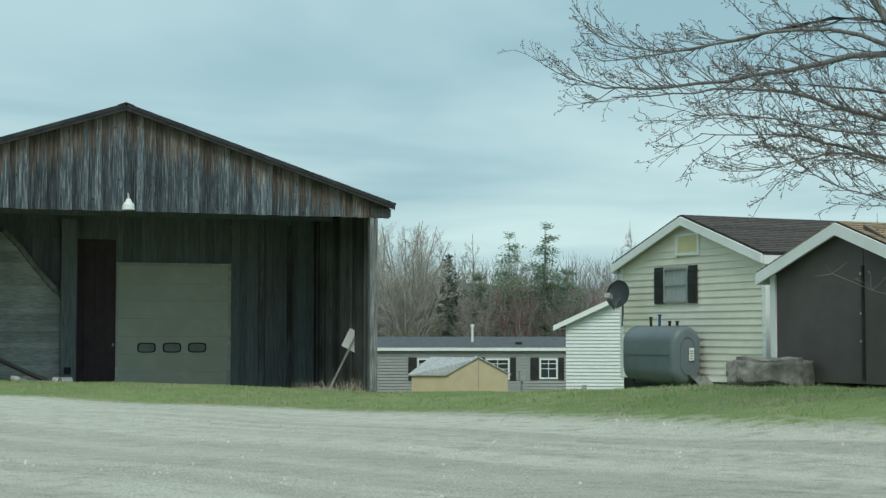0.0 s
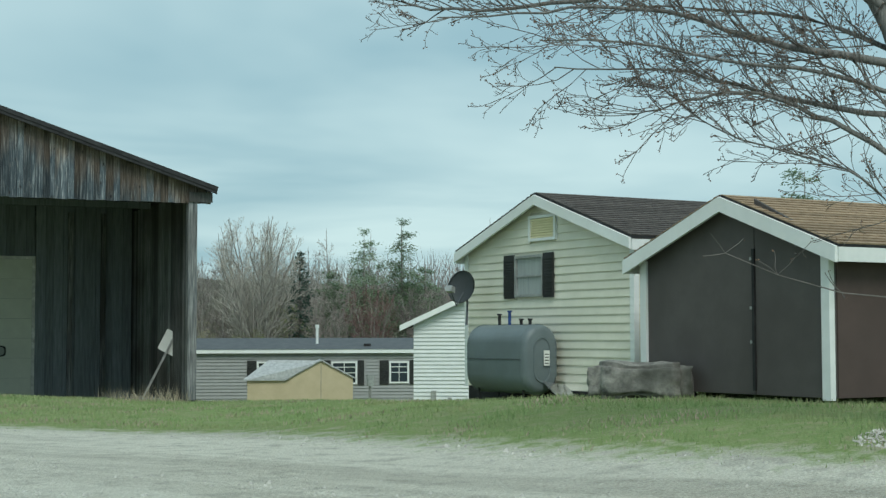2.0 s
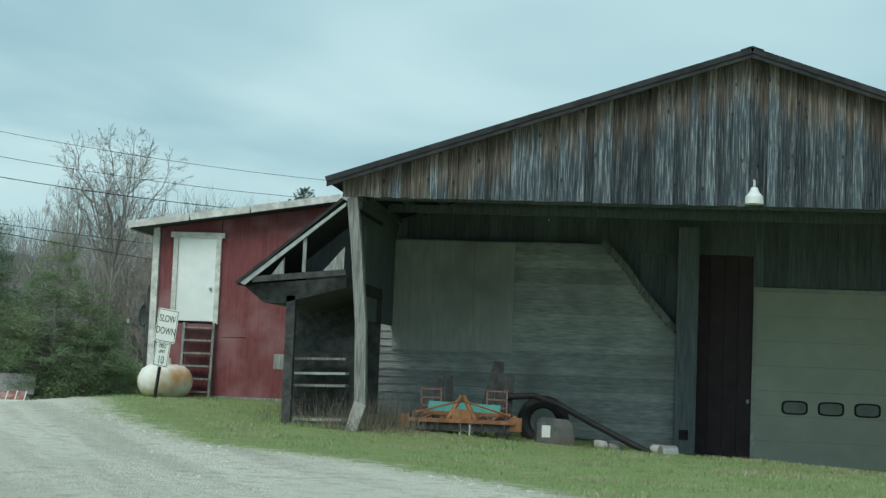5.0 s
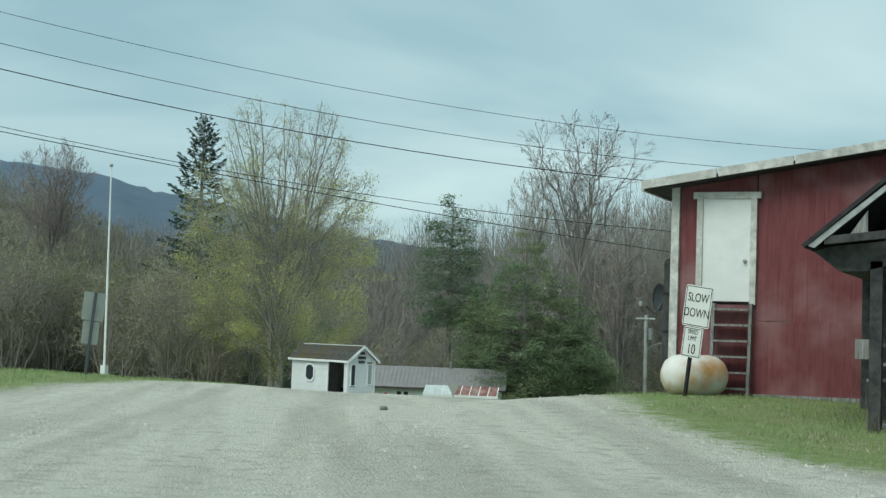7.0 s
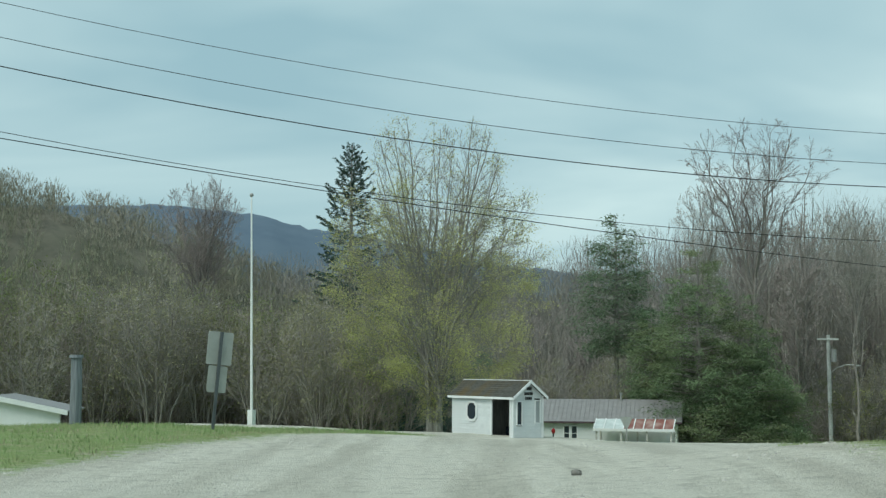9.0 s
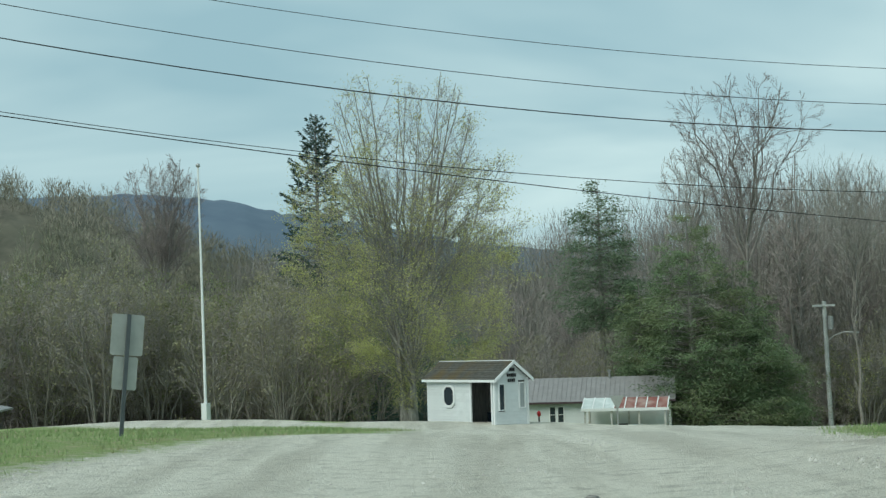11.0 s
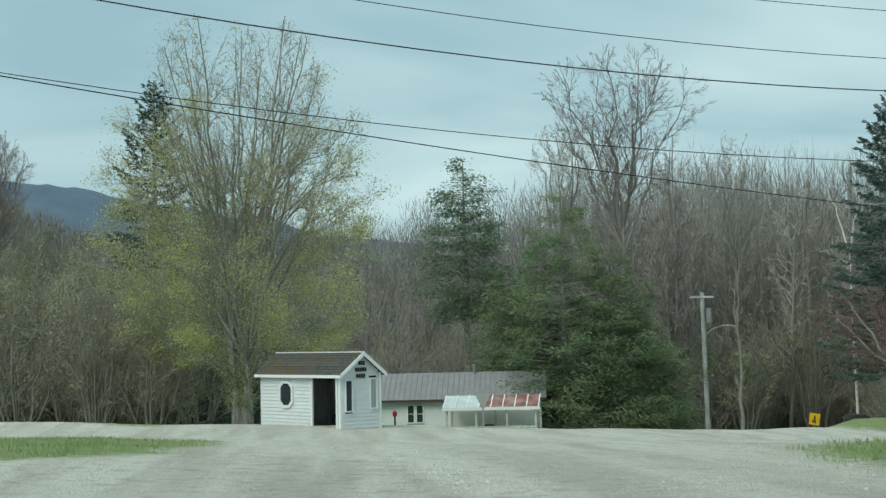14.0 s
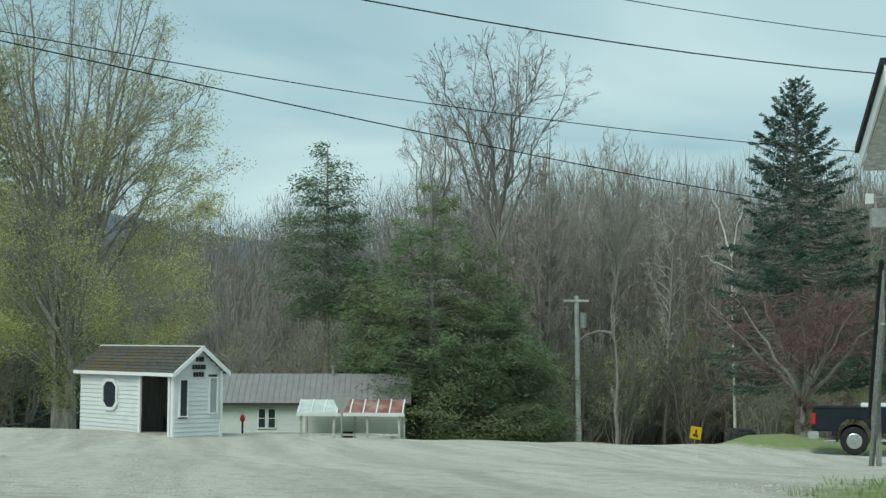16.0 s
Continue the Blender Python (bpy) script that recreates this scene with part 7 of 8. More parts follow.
def grown_tree(name, label, seed, m, axes, levels, env=None, bark="barkdark", twig="twig", leaves=None, keep=None, leaf=0.05, leaf_n=2, jit=0.12, tip_r=0.006, fine="tube", category="tree", group="", sides=7):
    """axes: list of (points, base radius) that share one count of points. levels: (count, from, length, angle, rise, wobble) for each order of side branches."""
    rs = np.random.RandomState(seed)
    t = thing(name, m, label, category, group)
    P = np.array([a for a, _ in axes], float)
    R = np.array([r for _, r in axes], float)
    f = np.linspace(0, 1, P.shape[1])
    o = new("trunk", array_mesh("trunk", *pipe_arrays([(P, np.maximum(tip_r, R[:, None] * (1 - 0.86 * f)))], sides), M[bark], True)); o.parent = t
    groups, quads, last = [], [], len(levels) - 1
    for i, (k, g0, ln, ang, rise, wob) in enumerate(levels):
        n = 5 if i == 0 else 4 if i < last else 3
        P, R = sprout(rs, P, R, k, g0, ln, ang, rise, wob, n, env, tip_r, 0.2)
        if i < last or fine == "tube":
            groups.append((P, np.maximum(tip_r * 0.6, R[:, None] * (1 - 0.75 * np.linspace(0, 1, n)))))
        else:
            # slender blades for the outermost twigs
            w = norm3(np.cross(P[:, -1] - P[:, 0], rs.normal(size=(len(P), 3)))) * tip_r * 0.9
            quads = np.stack([P[:, 0] - w, P[:, 0] + w, P[:, -1] + w * 0.2, P[:, -1] - w * 0.2], 1).reshape(-1, 3)
    V, F = pipe_arrays(groups, 3)
    if len(quads):
        F = np.concatenate([F, len(V) + np.arange(len(quads)).reshape(-1, 4)])
        V = np.concatenate([V, quads])
    o = new("crown", array_mesh("crown", V, F, M[twig])); o.parent = t
    if leaves:
        c = P[:, 1:].reshape(-1, 3)
        c = c[rs.rand(len(c)) < keep(c)]
        o = new("foliage", array_mesh("foliage", *leaf_array(rs, c, leaf, leaf_n, jit), M[leaves])); o.parent = t
    return t


def arc(p0, p1, sag, wob, rs, n=9):
    """A limb from p0 to p1 whose middle is lifted (or lowered) by sag across its way."""
    p0, p1 = np.array(p0, float), np.array(p1, float)
    u = np.linspace(0, 1, n)[:, None]
    c = p0 + (p1 - p0) * np.array([0.50, 0.50, 0.52 + sag])
    q = p0 * (1 - u) ** 2 + c * 2 * u * (1 - u) + p1 * u * u
    return q + rs.normal(0, wob, (n, 3)) * np.sin(np.pi * u * 0.9)


# the large maple behind the booth
def booth_maple():
    rs = np.random.RandomState(21)
    env = lambda z: np.interp(z, (2.4, 3.2, 4.4, 7.0, 9.8, 12.2, 14.8, 16.3, 17.3, 17.6), (1.0, 4.0, 5.3, 6.0, 5.9, 5.2, 3.7, 2.6, 0.8, 0.1))
    axes = []
    fork = [np.array([-0.42, 0.1, 2.3]), np.array([0.38, -0.1, 2.6])]
    for s, top in ((-1, fork[0]), (1, fork[1])):
        axes.append((arc((0.16 * s, 0, -0.4), top + np.array([0, 0, 0.9]), 0.0, 0.0, rs), 0.34))
    for i in range(26):
        a = i * 2.4 + rs.uniform(-0.3, 0.3)
        q = math.sqrt((i + 0.3) / 26)
        z1 = (9.2 + 8.0 * math.sqrt(1 - q * q * 0.97)) * rs.uniform(0.95, 1.0)
        rr = float(env(z1)) * rs.uniform(0.9, 1.0)
        p0 = fork[i % 2] + np.array([0, 0, rs.uniform(-0.1, 2.6) * (1 - 0.4 * q)])
        axes.append((arc(p0, (rr * math.cos(a), rr * math.sin(a), z1), 0.03, 0.10, rs), 0.085 * rs.uniform(0.8, 1.15)))
    for i in range(46):
        a = i * 2.4 + rs.uniform(-0.3, 0.3)
        z1 = 3.4 + 9.6 * ((i + 0.5) / 46)
        rr = float(env(z1)) * rs.uniform(0.85, 1.0)
        rise = rs.uniform(1.2, 2.6)
        z0 = max(2.2, z1 - rise - 0.35 * rr)
        inner = 0.16 * max(0.0, z0 - 3.0)
        p0 = fork[i % 2] * np.array([1, 1, 0]) + np.array([inner * math.cos(a), inner * math.sin(a), z0])
        axes.append((arc(p0, (rr * math.cos(a), rr * math.sin(a), z1), 0.10, 0.10, rs), 0.038 * rs.uniform(0.7, 1.1)))
    ph = rs.uniform(0, 6.28, 3)

    def keep(c):
        lump = np.sin(1.5 * c[:, 0] + ph[0]) * np.sin(1.5 * c[:, 1] + ph[1]) + 0.7 * np.sin(2.3 * c[:, 2] + ph[2] + c[:, 0])
        low = np.interp(c[:, 2], (3.0, 7.5, 9.5, 11.5, 16), (0.85, 0.85, 0.60, 0.34, 0.22))
        rim = np.clip(np.hypot(c[:, 0], c[:, 1]) / env(c[:, 2]), 0, 1) ** 1.5
        return 0.95 * np.clip(low * (0.75 + 0.35 * lump), 0.06, 1) * (0.30 + 0.70 * rim)
    grown_tree("maple_tree", "large spreading maple with first yellow-green leaves", 22, pose(-47.9, 48.4, float(ground_z(-47.9, 48.4))), axes,
               ((13, 0.28, 0.27, 0.66, 0.06, 0.11), (7, 0.14, 0.48, 0.66, 0.05, 0.15), (7, 0.12, 0.5, 0.7, 0.04, 0.2)), env, "barklight", "twig", "leaf_yellow", keep, 0.036, 3, 0.26, 0.0075, "blade", sides=9)


booth_maple()


def spread_tree(name, label, seed, m, height, half, fork, stems, r0, levels, low=None, **kw):
    """A bare tree: one bole up to the fork, from which the stems fan out into a rounded crown."""
    rs = np.random.RandomState(seed)
    low = fork * 0.9 if low is None else low
    mid = low + (height - low) * 0.62
    env = lambda z: np.interp(z, (low - 0.5, low + 0.8, mid, height * 0.92, height, height + 0.4), (0.4, half * 0.55, half, half * 0.66, half * 0.25, 0.05))
    axes = [(arc((0, 0, -0.4), (rs.normal(0, 0.02) * fork, rs.normal(0, 0.02) * fork, fork * 1.05), 0, 0.015 * fork, rs), r0)]
    for i in range(stems):
        a, q = i * 2.4 + rs.uniform(-0.4, 0.4), math.sqrt((i + 0.25) / stems)
        z1 = mid + (height - mid) * math.sqrt(max(0.0, 1 - 0.95 * q * q)) * rs.uniform(0.9, 1.0)
        rr = float(env(z1)) * rs.uniform(0.85, 1.0)
        axes.append((arc((0, 0, fork * rs.uniform(0.82, 1.04)), (rr * math.cos(a), rr * math.sin(a), z1), 0.02, 0.012 * height, rs), r0 * rs.uniform(0.36, 0.55)))
    return grown_tree(name, label, seed + 1, m, axes, levels, env, **kw)


# woods
WOOD = "leafless trees of the wood's edge"
BRUSH = "undergrowth along the wood's edge"
protos = []
for i in range(7):
    rs = np.random.RandomState(100 + i)
    h, half, low = rs.uniform(13.5, 16.5), rs.uniform(1.7, 2.7), rs.uniform(3.5, 7.0)
    env = lambda z, h=h, half=half, low=low: np.interp(z, (low, low + 2, h * 0.72, h * 0.93, h, h + 0.5), (half * 0.3, half * 0.75, half, half * 0.6, 0.25, 0.02))
    axes = [(arc((0, 0, -0.5), (rs.normal(0, 0.5), rs.normal(0, 0.5), h), 0, 0.10, rs), 0.13)]
    if i % 3 == 0:
        axes.append((arc((0.2, 0, -0.5), (rs.normal(1.2, 0.4), rs.normal(0, 0.8), h * 0.86), 0.05, 0.10, rs), 0.09))
    protos.append(grown_tree("woodland_tree", "tall leafless grey-brown woodland tree", 120 + i, pose(0, 0, -200), axes, ((32, 0.27, 0.22, 0.85, 0.09, 0.12), (9, 0.12, 0.46, 0.75, 0.05, 0.18), (9, 0.1, 0.5, 0.75, 0.03, 0.25)), env,
                             ("barkdark", "barklight", "barkdark")[i % 3], ("twig", "twigmauve")[i % 2], tip_r=0.013, fine="blade", group=WOOD, sides=6))
shrubs = []
for i in range(6):
    rs = np.random.RandomState(200 + i)
    h, half = rs.uniform(5.2, 7.5), rs.uniform(2.0, 2.9)
    env = lambda z, h=h, half=half: np.interp(z, (0, 0.8, h * 0.45, h * 0.75, h, h + 0.3), (half * 0.35, half * 0.75, half, half * 0.8, 0.35, 0.02))
    axes = []
    for k in range(8):
        a, q = k * 2.4 + rs.uniform(-0.4, 0.4), math.sqrt((k + 0.3) / 8)
        z1 = h * (0.5 + 0.48 * math.sqrt(1 - 0.9 * q * q))
        axes.append((arc((0.2 * math.cos(a), 0.2 * math.sin(a), -0.3), (half * q * math.cos(a), half * q * math.sin(a), z1), 0.05, 0.08, rs), 0.05))
    shrubs.append(grown_tree("undergrowth_tree", "bushy low tree with sparse opening leaves" if i else "bushy leafless low tree", 220 + i, pose(0, 0, -200), axes, ((12, 0.12, 0.34, 0.7, 0.08, 0.12), (6, 0.12, 0.5, 0.7, 0.06, 0.18), (6, 0.1, 0.55, 0.7, 0.04, 0.2)), env, "barkdark", ("twig", "twigmauve", "twig")[i % 3],
                             (None, "leaf_green", "leaf_olive", "leaf_olive", "leaf_green", "leaf_olive")[i], lambda c: 0.30 + 0 * c[:, 0], 0.042, 2, 0.16, 0.011, "blade", group=BRUSH, sides=5))


def fir(name, label, seed, h, width, m, material, bare=0.05, power=0.8, whorl=0.42, droop=0.25, lift=0.25, spray=0.15, rag=0.2, fill=1.0, per=7):
    """Whorls of boughs on a straight trunk; every bough carries branchlets clothed with flat needle sprays."""
    rs = np.random.RandomState(seed)
    t = thing(name, m, label, "conifer")
    Z, A, L = [], [], []
    z = h * bare
    while z < h * 0.985:
        f = (z / h - bare) / (1 - bare)
        reach = width * min(1.0, 0.72 + 2.2 * f) * max(0.02, 1 - f) ** power
        n = per if reach > 0.6 else 5
        Z.append(z + rs.normal(0, 0.06, n)); A.append(rs.rand() * 6.28 + 6.283 * np.arange(n) / n + rs.normal(0, 0.2, n)); L.append(reach * rs.uniform(1 - 1.6 * rag, 1 + 0.6 * rag, n) + 0.06)
        z += whorl * rs.uniform(0.75, 1.25) * (1 - 0.5 * f)
    Z, A, L = np.concatenate(Z), np.concatenate(A), np.concatenate(L)
    u = np.linspace(0, 1, 6)[None, :]
    dr = droop * rs.uniform(0.6, 1.4, len(Z))[:, None]
    steep = np.interp(Z / h, (0.6, 1.0), (0, 0.9))[:, None]
    P = np.stack([np.cos(A)[:, None] * L[:, None] * u, np.sin(A)[:, None] * L[:, None] * u, Z[:, None] + L[:, None] * ((steep - dr) * u + lift * u ** 2.2)], 2)
    tv = np.array([[[0, 0, -0.4], [0, 0, h * 0.35], [0, 0, h * 0.7], [0, 0, h]]], float)
    o = new("trunk", array_mesh("trunk", *pipe_arrays([(tv, np.array([[h * 0.015, h * 0.012, h * 0.007, 0.02]])), (P, 0.008 + (0.010 + 0.008 * L)[:, None] * (1 - u))], 4), M["barkdark"], True)); o.parent = t
    k = np.maximum(3, (L / spray * 0.9 * fill).astype(int))
    idx = np.repeat(np.arange(len(L)), k)
    g = 0.12 + 0.88 * np.sqrt(rs.rand(len(idx)))
    base, tan = along(P[idx], g[:, None])
    base, tan = base[:, 0], tan[:, 0]
    horiz = np.stack([-np.sin(A[idx]), np.cos(A[idx]), 0 * g], 1)
    sgn = rs.choice((-1.0, 1.0), len(idx))[:, None]
    bl = (L[idx] * 0.34 * (1.15 - g) + 0.10)[:, None]
    bd = norm3(tan * 0.75 + horiz * sgn * rs.uniform(0.3, 1.0, len(idx))[:, None] + np.array([0, 0, -0.12]) + rs.normal(0, 0.10, (len(idx), 3)))
    q = 5
    s = rs.rand(len(idx), q) ** 0.8
    c = (base[:, None] + bd[:, None] * (bl[:, None] * s[..., None]) + rs.normal(0, 0.035, (len(idx), q, 3)) - np.array([0, 0, 0.06]) * s[..., None]).reshape(-1, 3)
    d = norm3(np.repeat(bd, q, 0) + rs.normal(0, 0.35, (len(c), 3)) + np.array([0, 0, -0.15]))
    w = norm3(np.cross(d, np.array([0, 0, 1.0]) + rs.normal(0, 0.55, (len(c), 3))))
    sz = spray * rs.uniform(0.6, 1.3, len(c))[:, None]
    v = np.stack([c - d * sz * 0.6, c + w * sz * 0.24, c + d * sz, c - w * sz * 0.24], 1).reshape(-1, 3)
    o = new("foliage", array_mesh("foliage", v, np.arange(len(v)).reshape(-1, 4), M[material])); o.parent = t
    return t


def soft_conifer(name, label, seed, h, width, m, material, clumps, bare=0.0, power=0.5, size=0.13, per=60, spread=0.42):
    """A soft ragged conifer: clumps of needle sprays held out on boughs round a trunk, with gaps between them."""
    rs = np.random.RandomState(seed)
    t = thing(name, m, label, "conifer")
    f = 1 - np.sqrt(rs.rand(clumps)) * 0.985
    a = rs.uniform(0, 6.283, clumps)
    z = h * (bare + (1 - bare) * f)
    ph = rs.uniform(0, 6.28, 4)
    lump = 1 + 0.12 * np.sin(3 * a + ph[0] + 0.7 * z) + 0.10 * np.sin(5 * a + ph[1] - 1.3 * z) + 0.10 * np.sin(2.1 * z + ph[2])
    rad = width * (1 - f) ** power * np.minimum(1, 0.70 + 2.0 * f) * lump
    rr = rad * np.sqrt(rs.uniform(0.10, 1.0, clumps))
    c = np.stack([rr * np.cos(a), rr * np.sin(a), z - 0.10 * rr], 1)
    base = np.stack([0 * a, 0 * a, z - 0.10 * rr - 0.12 * rr], 1)
    mid = 0.5 * (base + c) + np.array([0, 0, 0.05])
    P = np.stack([base, mid, c], 1)
    tv = np.array([[[0, 0, -0.4], [0, 0, h * 0.5], [0, 0, h * 0.97]]], float)
    o = new("trunk", array_mesh("trunk", *pipe_arrays([(tv, np.array([[h * 0.014, h * 0.010, 0.02]])), (P, np.array([[0.026, 0.018, 0.008]]) * np.ones((clumps, 1)))], 4), M["barkdark"], True)); o.parent = t
    k = clumps * per
    big = np.repeat(spread * (0.45 + 0.55 * rad / width), per)[:, None]
    q = np.repeat(c, per, 0) + rs.normal(0, 1, (k, 3)) * big * np.array([1, 1, 0.42])
    b = np.repeat(a, per) + rs.normal(0, 0.9, k)
    u = norm3(np.stack([np.cos(b), np.sin(b), rs.normal(-0.25, 0.35, k)], 1))
    w = norm3(np.cross(u, np.array([0, 0, 1.0]) + rs.normal(0, 0.7, (k, 3))))
    sz = size * rs.uniform(0.55, 1.3, k)[:, None]
    v = np.stack([q - u * sz * 0.7, q + w * sz * 0.26, q + u * sz * 1.2, q - w * sz * 0.26], 1).reshape(-1, 3)
    o = new("foliage", array_mesh("foliage", v, np.arange(4 * k).reshape(-1, 4), M[material])); o.parent = t
    return t


pines = [soft_conifer("pine_tree", "soft green pine among the leafless trees", 300 + i, 13 + 2 * i, 2.6, pose(0, 0, -200), "pine", 260, 0.22, 0.60, 0.14, 70, 0.52) for i in range(2)]
spruce_p = fir("dark_spruce", "dark green spruce in the woods", 311, 15.0, 3.0, pose(0, 0, -200), "spruce", 0.05, 0.85, 0.45, 0.25, 0.25, 0.2, 0.2, 1.2)


def twig_mass(name, label, x, y, z, h, seed, per=110, width=0.035, material="wood_far"):
    """Far woods: for every tree a thin stem and many slender twigs rising from it, all one mesh."""
    r = np.random.RandomState(seed)
    k = len(x)
    P = np.stack([x, y, z], 1)[:, None]
    H = h[:, None]
    f = 0.98 - 0.70 * r.rand(k, per) ** 0.8
    a = r.uniform(0, 6.283, (k, per))
    ca, sa = np.cos(a), np.sin(a)
    wide = H * r.uniform(0.16, 0.26, (k, 1)) * np.sqrt(np.clip(1 - ((f - 0.55) / 0.45) ** 2, 0.03, 1))
    off = wide * np.sqrt(r.rand(k, per))
    ln = H * r.uniform(0.07, 0.18, (k, per))
    lean = r.uniform(0.1, 0.7, (k, per))
    base = P + np.stack([ca * off, sa * off, H * f - ln], 2)
    tip = base + np.stack([ca * ln * lean, sa * ln * lean, ln * r.uniform(0.7, 1.0, (k, per))], 2)
    w = width * r.uniform(0.5, 1.3, (k, per))
    b = r.uniform(0, 6.283, (k, per))
    wv = np.stack([np.cos(b) * w, np.sin(b) * w, 0 * w], 2)
    tri = np.stack([base - wv, base + wv, tip], 2).reshape(-1, 3)
    b = r.uniform(0, 3.14, (k, 1))
    sw = H * 0.009
    trunk = np.stack([P[:, 0] + np.c_[np.cos(b) * sw, np.sin(b) * sw, 0 * b], P[:, 0] - np.c_[np.cos(b) * sw, np.sin(b) * sw, 0 * b], P[:, 0] + np.c_[0 * b, 0 * b, H * 0.95]], 1).reshape(-1, 3)
    v = np.concatenate([tri, trunk])
    n = len(v) // 3
    me = bpy.data.meshes.new(name)
    me.vertices.add(3 * n); me.vertices.foreach_set("co", v.ravel())
    me.loops.add(3 * n); me.loops.foreach_set("vertex_index", np.arange(3 * n))
    me.polygons.add(n); me.polygons.foreach_set("loop_start", np.arange(0, 3 * n, 3))
    me.update(); me.validate()
    me.materials.append(M[material])
    return tagged(new(name, me), label, "woods", kind="stuff")


wr = random.Random(5)
def band(az0, az1, d0, d1, n, kinds, s0, s1, ex=-15.0, ey=-6.0):
    for i in range(n):
        az = radians(wr.uniform(az0, az1))
        dd = wr.uniform(d0, d1)
        if dd < 115 and 11.0 < math.degrees(az) < 16.8 and kinds is shrubs:
            continue
        put(wr.choice(kinds), ex - dd * math.sin(az), ey + dd * math.cos(az), wr.uniform(0, 360), wr.uniform(s0, s1))


band(-4, 18, 116, 150, 75, protos, 1.2, 1.55)
band(18, 37, 116, 150, 60, protos, 0.7, 1.0)
band(36, 52, 92, 135, 40, protos, 0.5, 0.78)
band(-4, 37, 108, 126, 66, shrubs, 0.8, 1.5)
band(5, 18, 115, 124, 26, shrubs, 0.9, 1.6)
band(32, 54, 66, 86, 64, shrubs, 1.05, 1.55)
band(33, 54, 86, 104, 40, shrubs, 1.2, 1.7)
band(17, 34, 92, 110, 20, shrubs, 0.6, 1.1)
nr = np.random.RandomState(77)
az, dd = np.radians(nr.uniform(-6, 38, 1500)), nr.uniform(122, 215, 1500)
fx, fy = -15 - dd * np.sin(az), -6 + dd * np.cos(az)
twig_mass("distant_woods", "brown-grey leafless woods on the slope", fx, fy, ground_z(fx, fy) - 0.3, nr.uniform(0.72, 1.05, 1500) * np.interp(np.degrees(az), (-6, 16, 20, 26, 38), (25, 24, 18, 13.5, 11.5)), 78, 150)
az, dd = np.radians(nr.uniform(35, 54, 420)), nr.uniform(98, 150, 420)
fx, fy = -15 - dd * np.sin(az), -6 + dd * np.cos(az)
twig_mass("distant_woods", "leafless brush and trees below the hillside", fx, fy, ground_z(fx, fy) - 0.3, nr.uniform(5, 9.5, 420), 79)
for az, dd, k, s in ((30.5, 120, 1, 0.75), (22, 135, 1, 0.9), (29.0, 118, 0, 0.8), (2.5, 95, 1, 0.8), (0.5, 92, 0, 0.75)):
    put(pines[k], -15 - dd * math.sin(radians(az)), -6 + dd * math.cos(radians(az)), wr.uniform(0, 360), s)
soft_conifer("pine_tree", "soft grey-green pine with a bare lower trunk", 303, 19.0, 3.5, pose(-54.75, 86.84, float(ground_z(-54.75, 86.84))), "pine", 250, 0.42, 0.50, 0.14, 80, 0.55)
fir("spruce_tree", "tall dark green spruce beyond the maple", 312, 25.2, 5.6, pose(-77.5, 84.9, float(ground_z(-69.9, 73.5))), "spruce", 0.05, 0.68, 0.66, 0.22, 0.28, 0.19, 0.34, 1.6)
soft_conifer("pine_tree", "green pine top behind the brown shed", 314, 13.6, 3.2, pose(52.4, 31.9, float(ground_z(52.4, 31.9))), "pine", 260, 0.25, 0.42, 0.15, 60, 0.50)
# woods behind the trailer, seen between the buildings
for i in range(46):
    f = wr.random()
    put(wr.choice(protos), 18 + f * 42 + wr.uniform(-3, 3), 76 - f * 22 + wr.uniform(-6, 12), wr.uniform(0, 360), wr.uniform(0.62, 0.92))
for i in range(30):
    f = wr.random()
    put(wr.choice(shrubs), 17 + f * 40, 66 - f * 20 + wr.uniform(-4, 4), wr.uniform(0, 360), wr.uniform(0.7, 1.1))
for x, y, s, k in ((36.6, 62.0, 0.86, 1), (39.2, 61.2, 0.90, 1), (34.6, 62.8, 0.80, 0), (32.6, 64.5, 0.78, 2), (41.2, 61.5, 0.82, 0)):
    put(spruce_p if k == 2 else pines[k], x, y, wr.uniform(0, 360), s)
spread_tree("bare_tree", "round-crowned leafless tree behind the trailer home", 44, pose(28.2, 61.0, float(ground_z(28.2, 61.0))), 14.0, 4.6, 2.6, 22, 0.22, ((18, 0.15, 0.30, 0.6, 0.10, 0.10), (8, 0.12, 0.45, 0.6, 0.08, 0.15), (7, 0.1, 0.5, 0.6, 0.05, 0.2)), low=1.6, tip_r=0.010, fine="blade")
for i, (x, y, hh) in enumerate(((35.2, 57.0, 9.0), (38.5, 56.0, 8.6), (41.5, 54.5, 8.4), (32.8, 58.5, 8.8), (45.0, 53.0, 8.2), (48.5, 52.0, 7.8))):
    spread_tree("budding_tree", "brown-red budding tree behind the trailer home", 70 + i, pose(x, y, float(ground_z(x, y))), hh, 2.5, 2.0, 12, 0.13, ((14, 0.15, 0.30, 0.65, 0.08, 0.12), (7, 0.12, 0.48, 0.65, 0.06, 0.16), (7, 0.1, 0.5, 0.65, 0.04, 0.2)), low=1.2, tip_r=0.010, fine="blade", twig="twigred" if i % 2 == 0 else "twigmauve")
for x, y, s in ((28.0, 62.0, 0.82), (30.2, 63.5, 0.85), (26.5, 64, 0.8), (24.5, 65, 0.74)):
    put(protos[1], x, y, wr.uniform(0, 360), s)
f = nr.rand(420)
fx, fy = 14 + f * 56 + nr.uniform(-3, 3, 420), 82 - f * 24 + nr.uniform(-4, 26, 420)
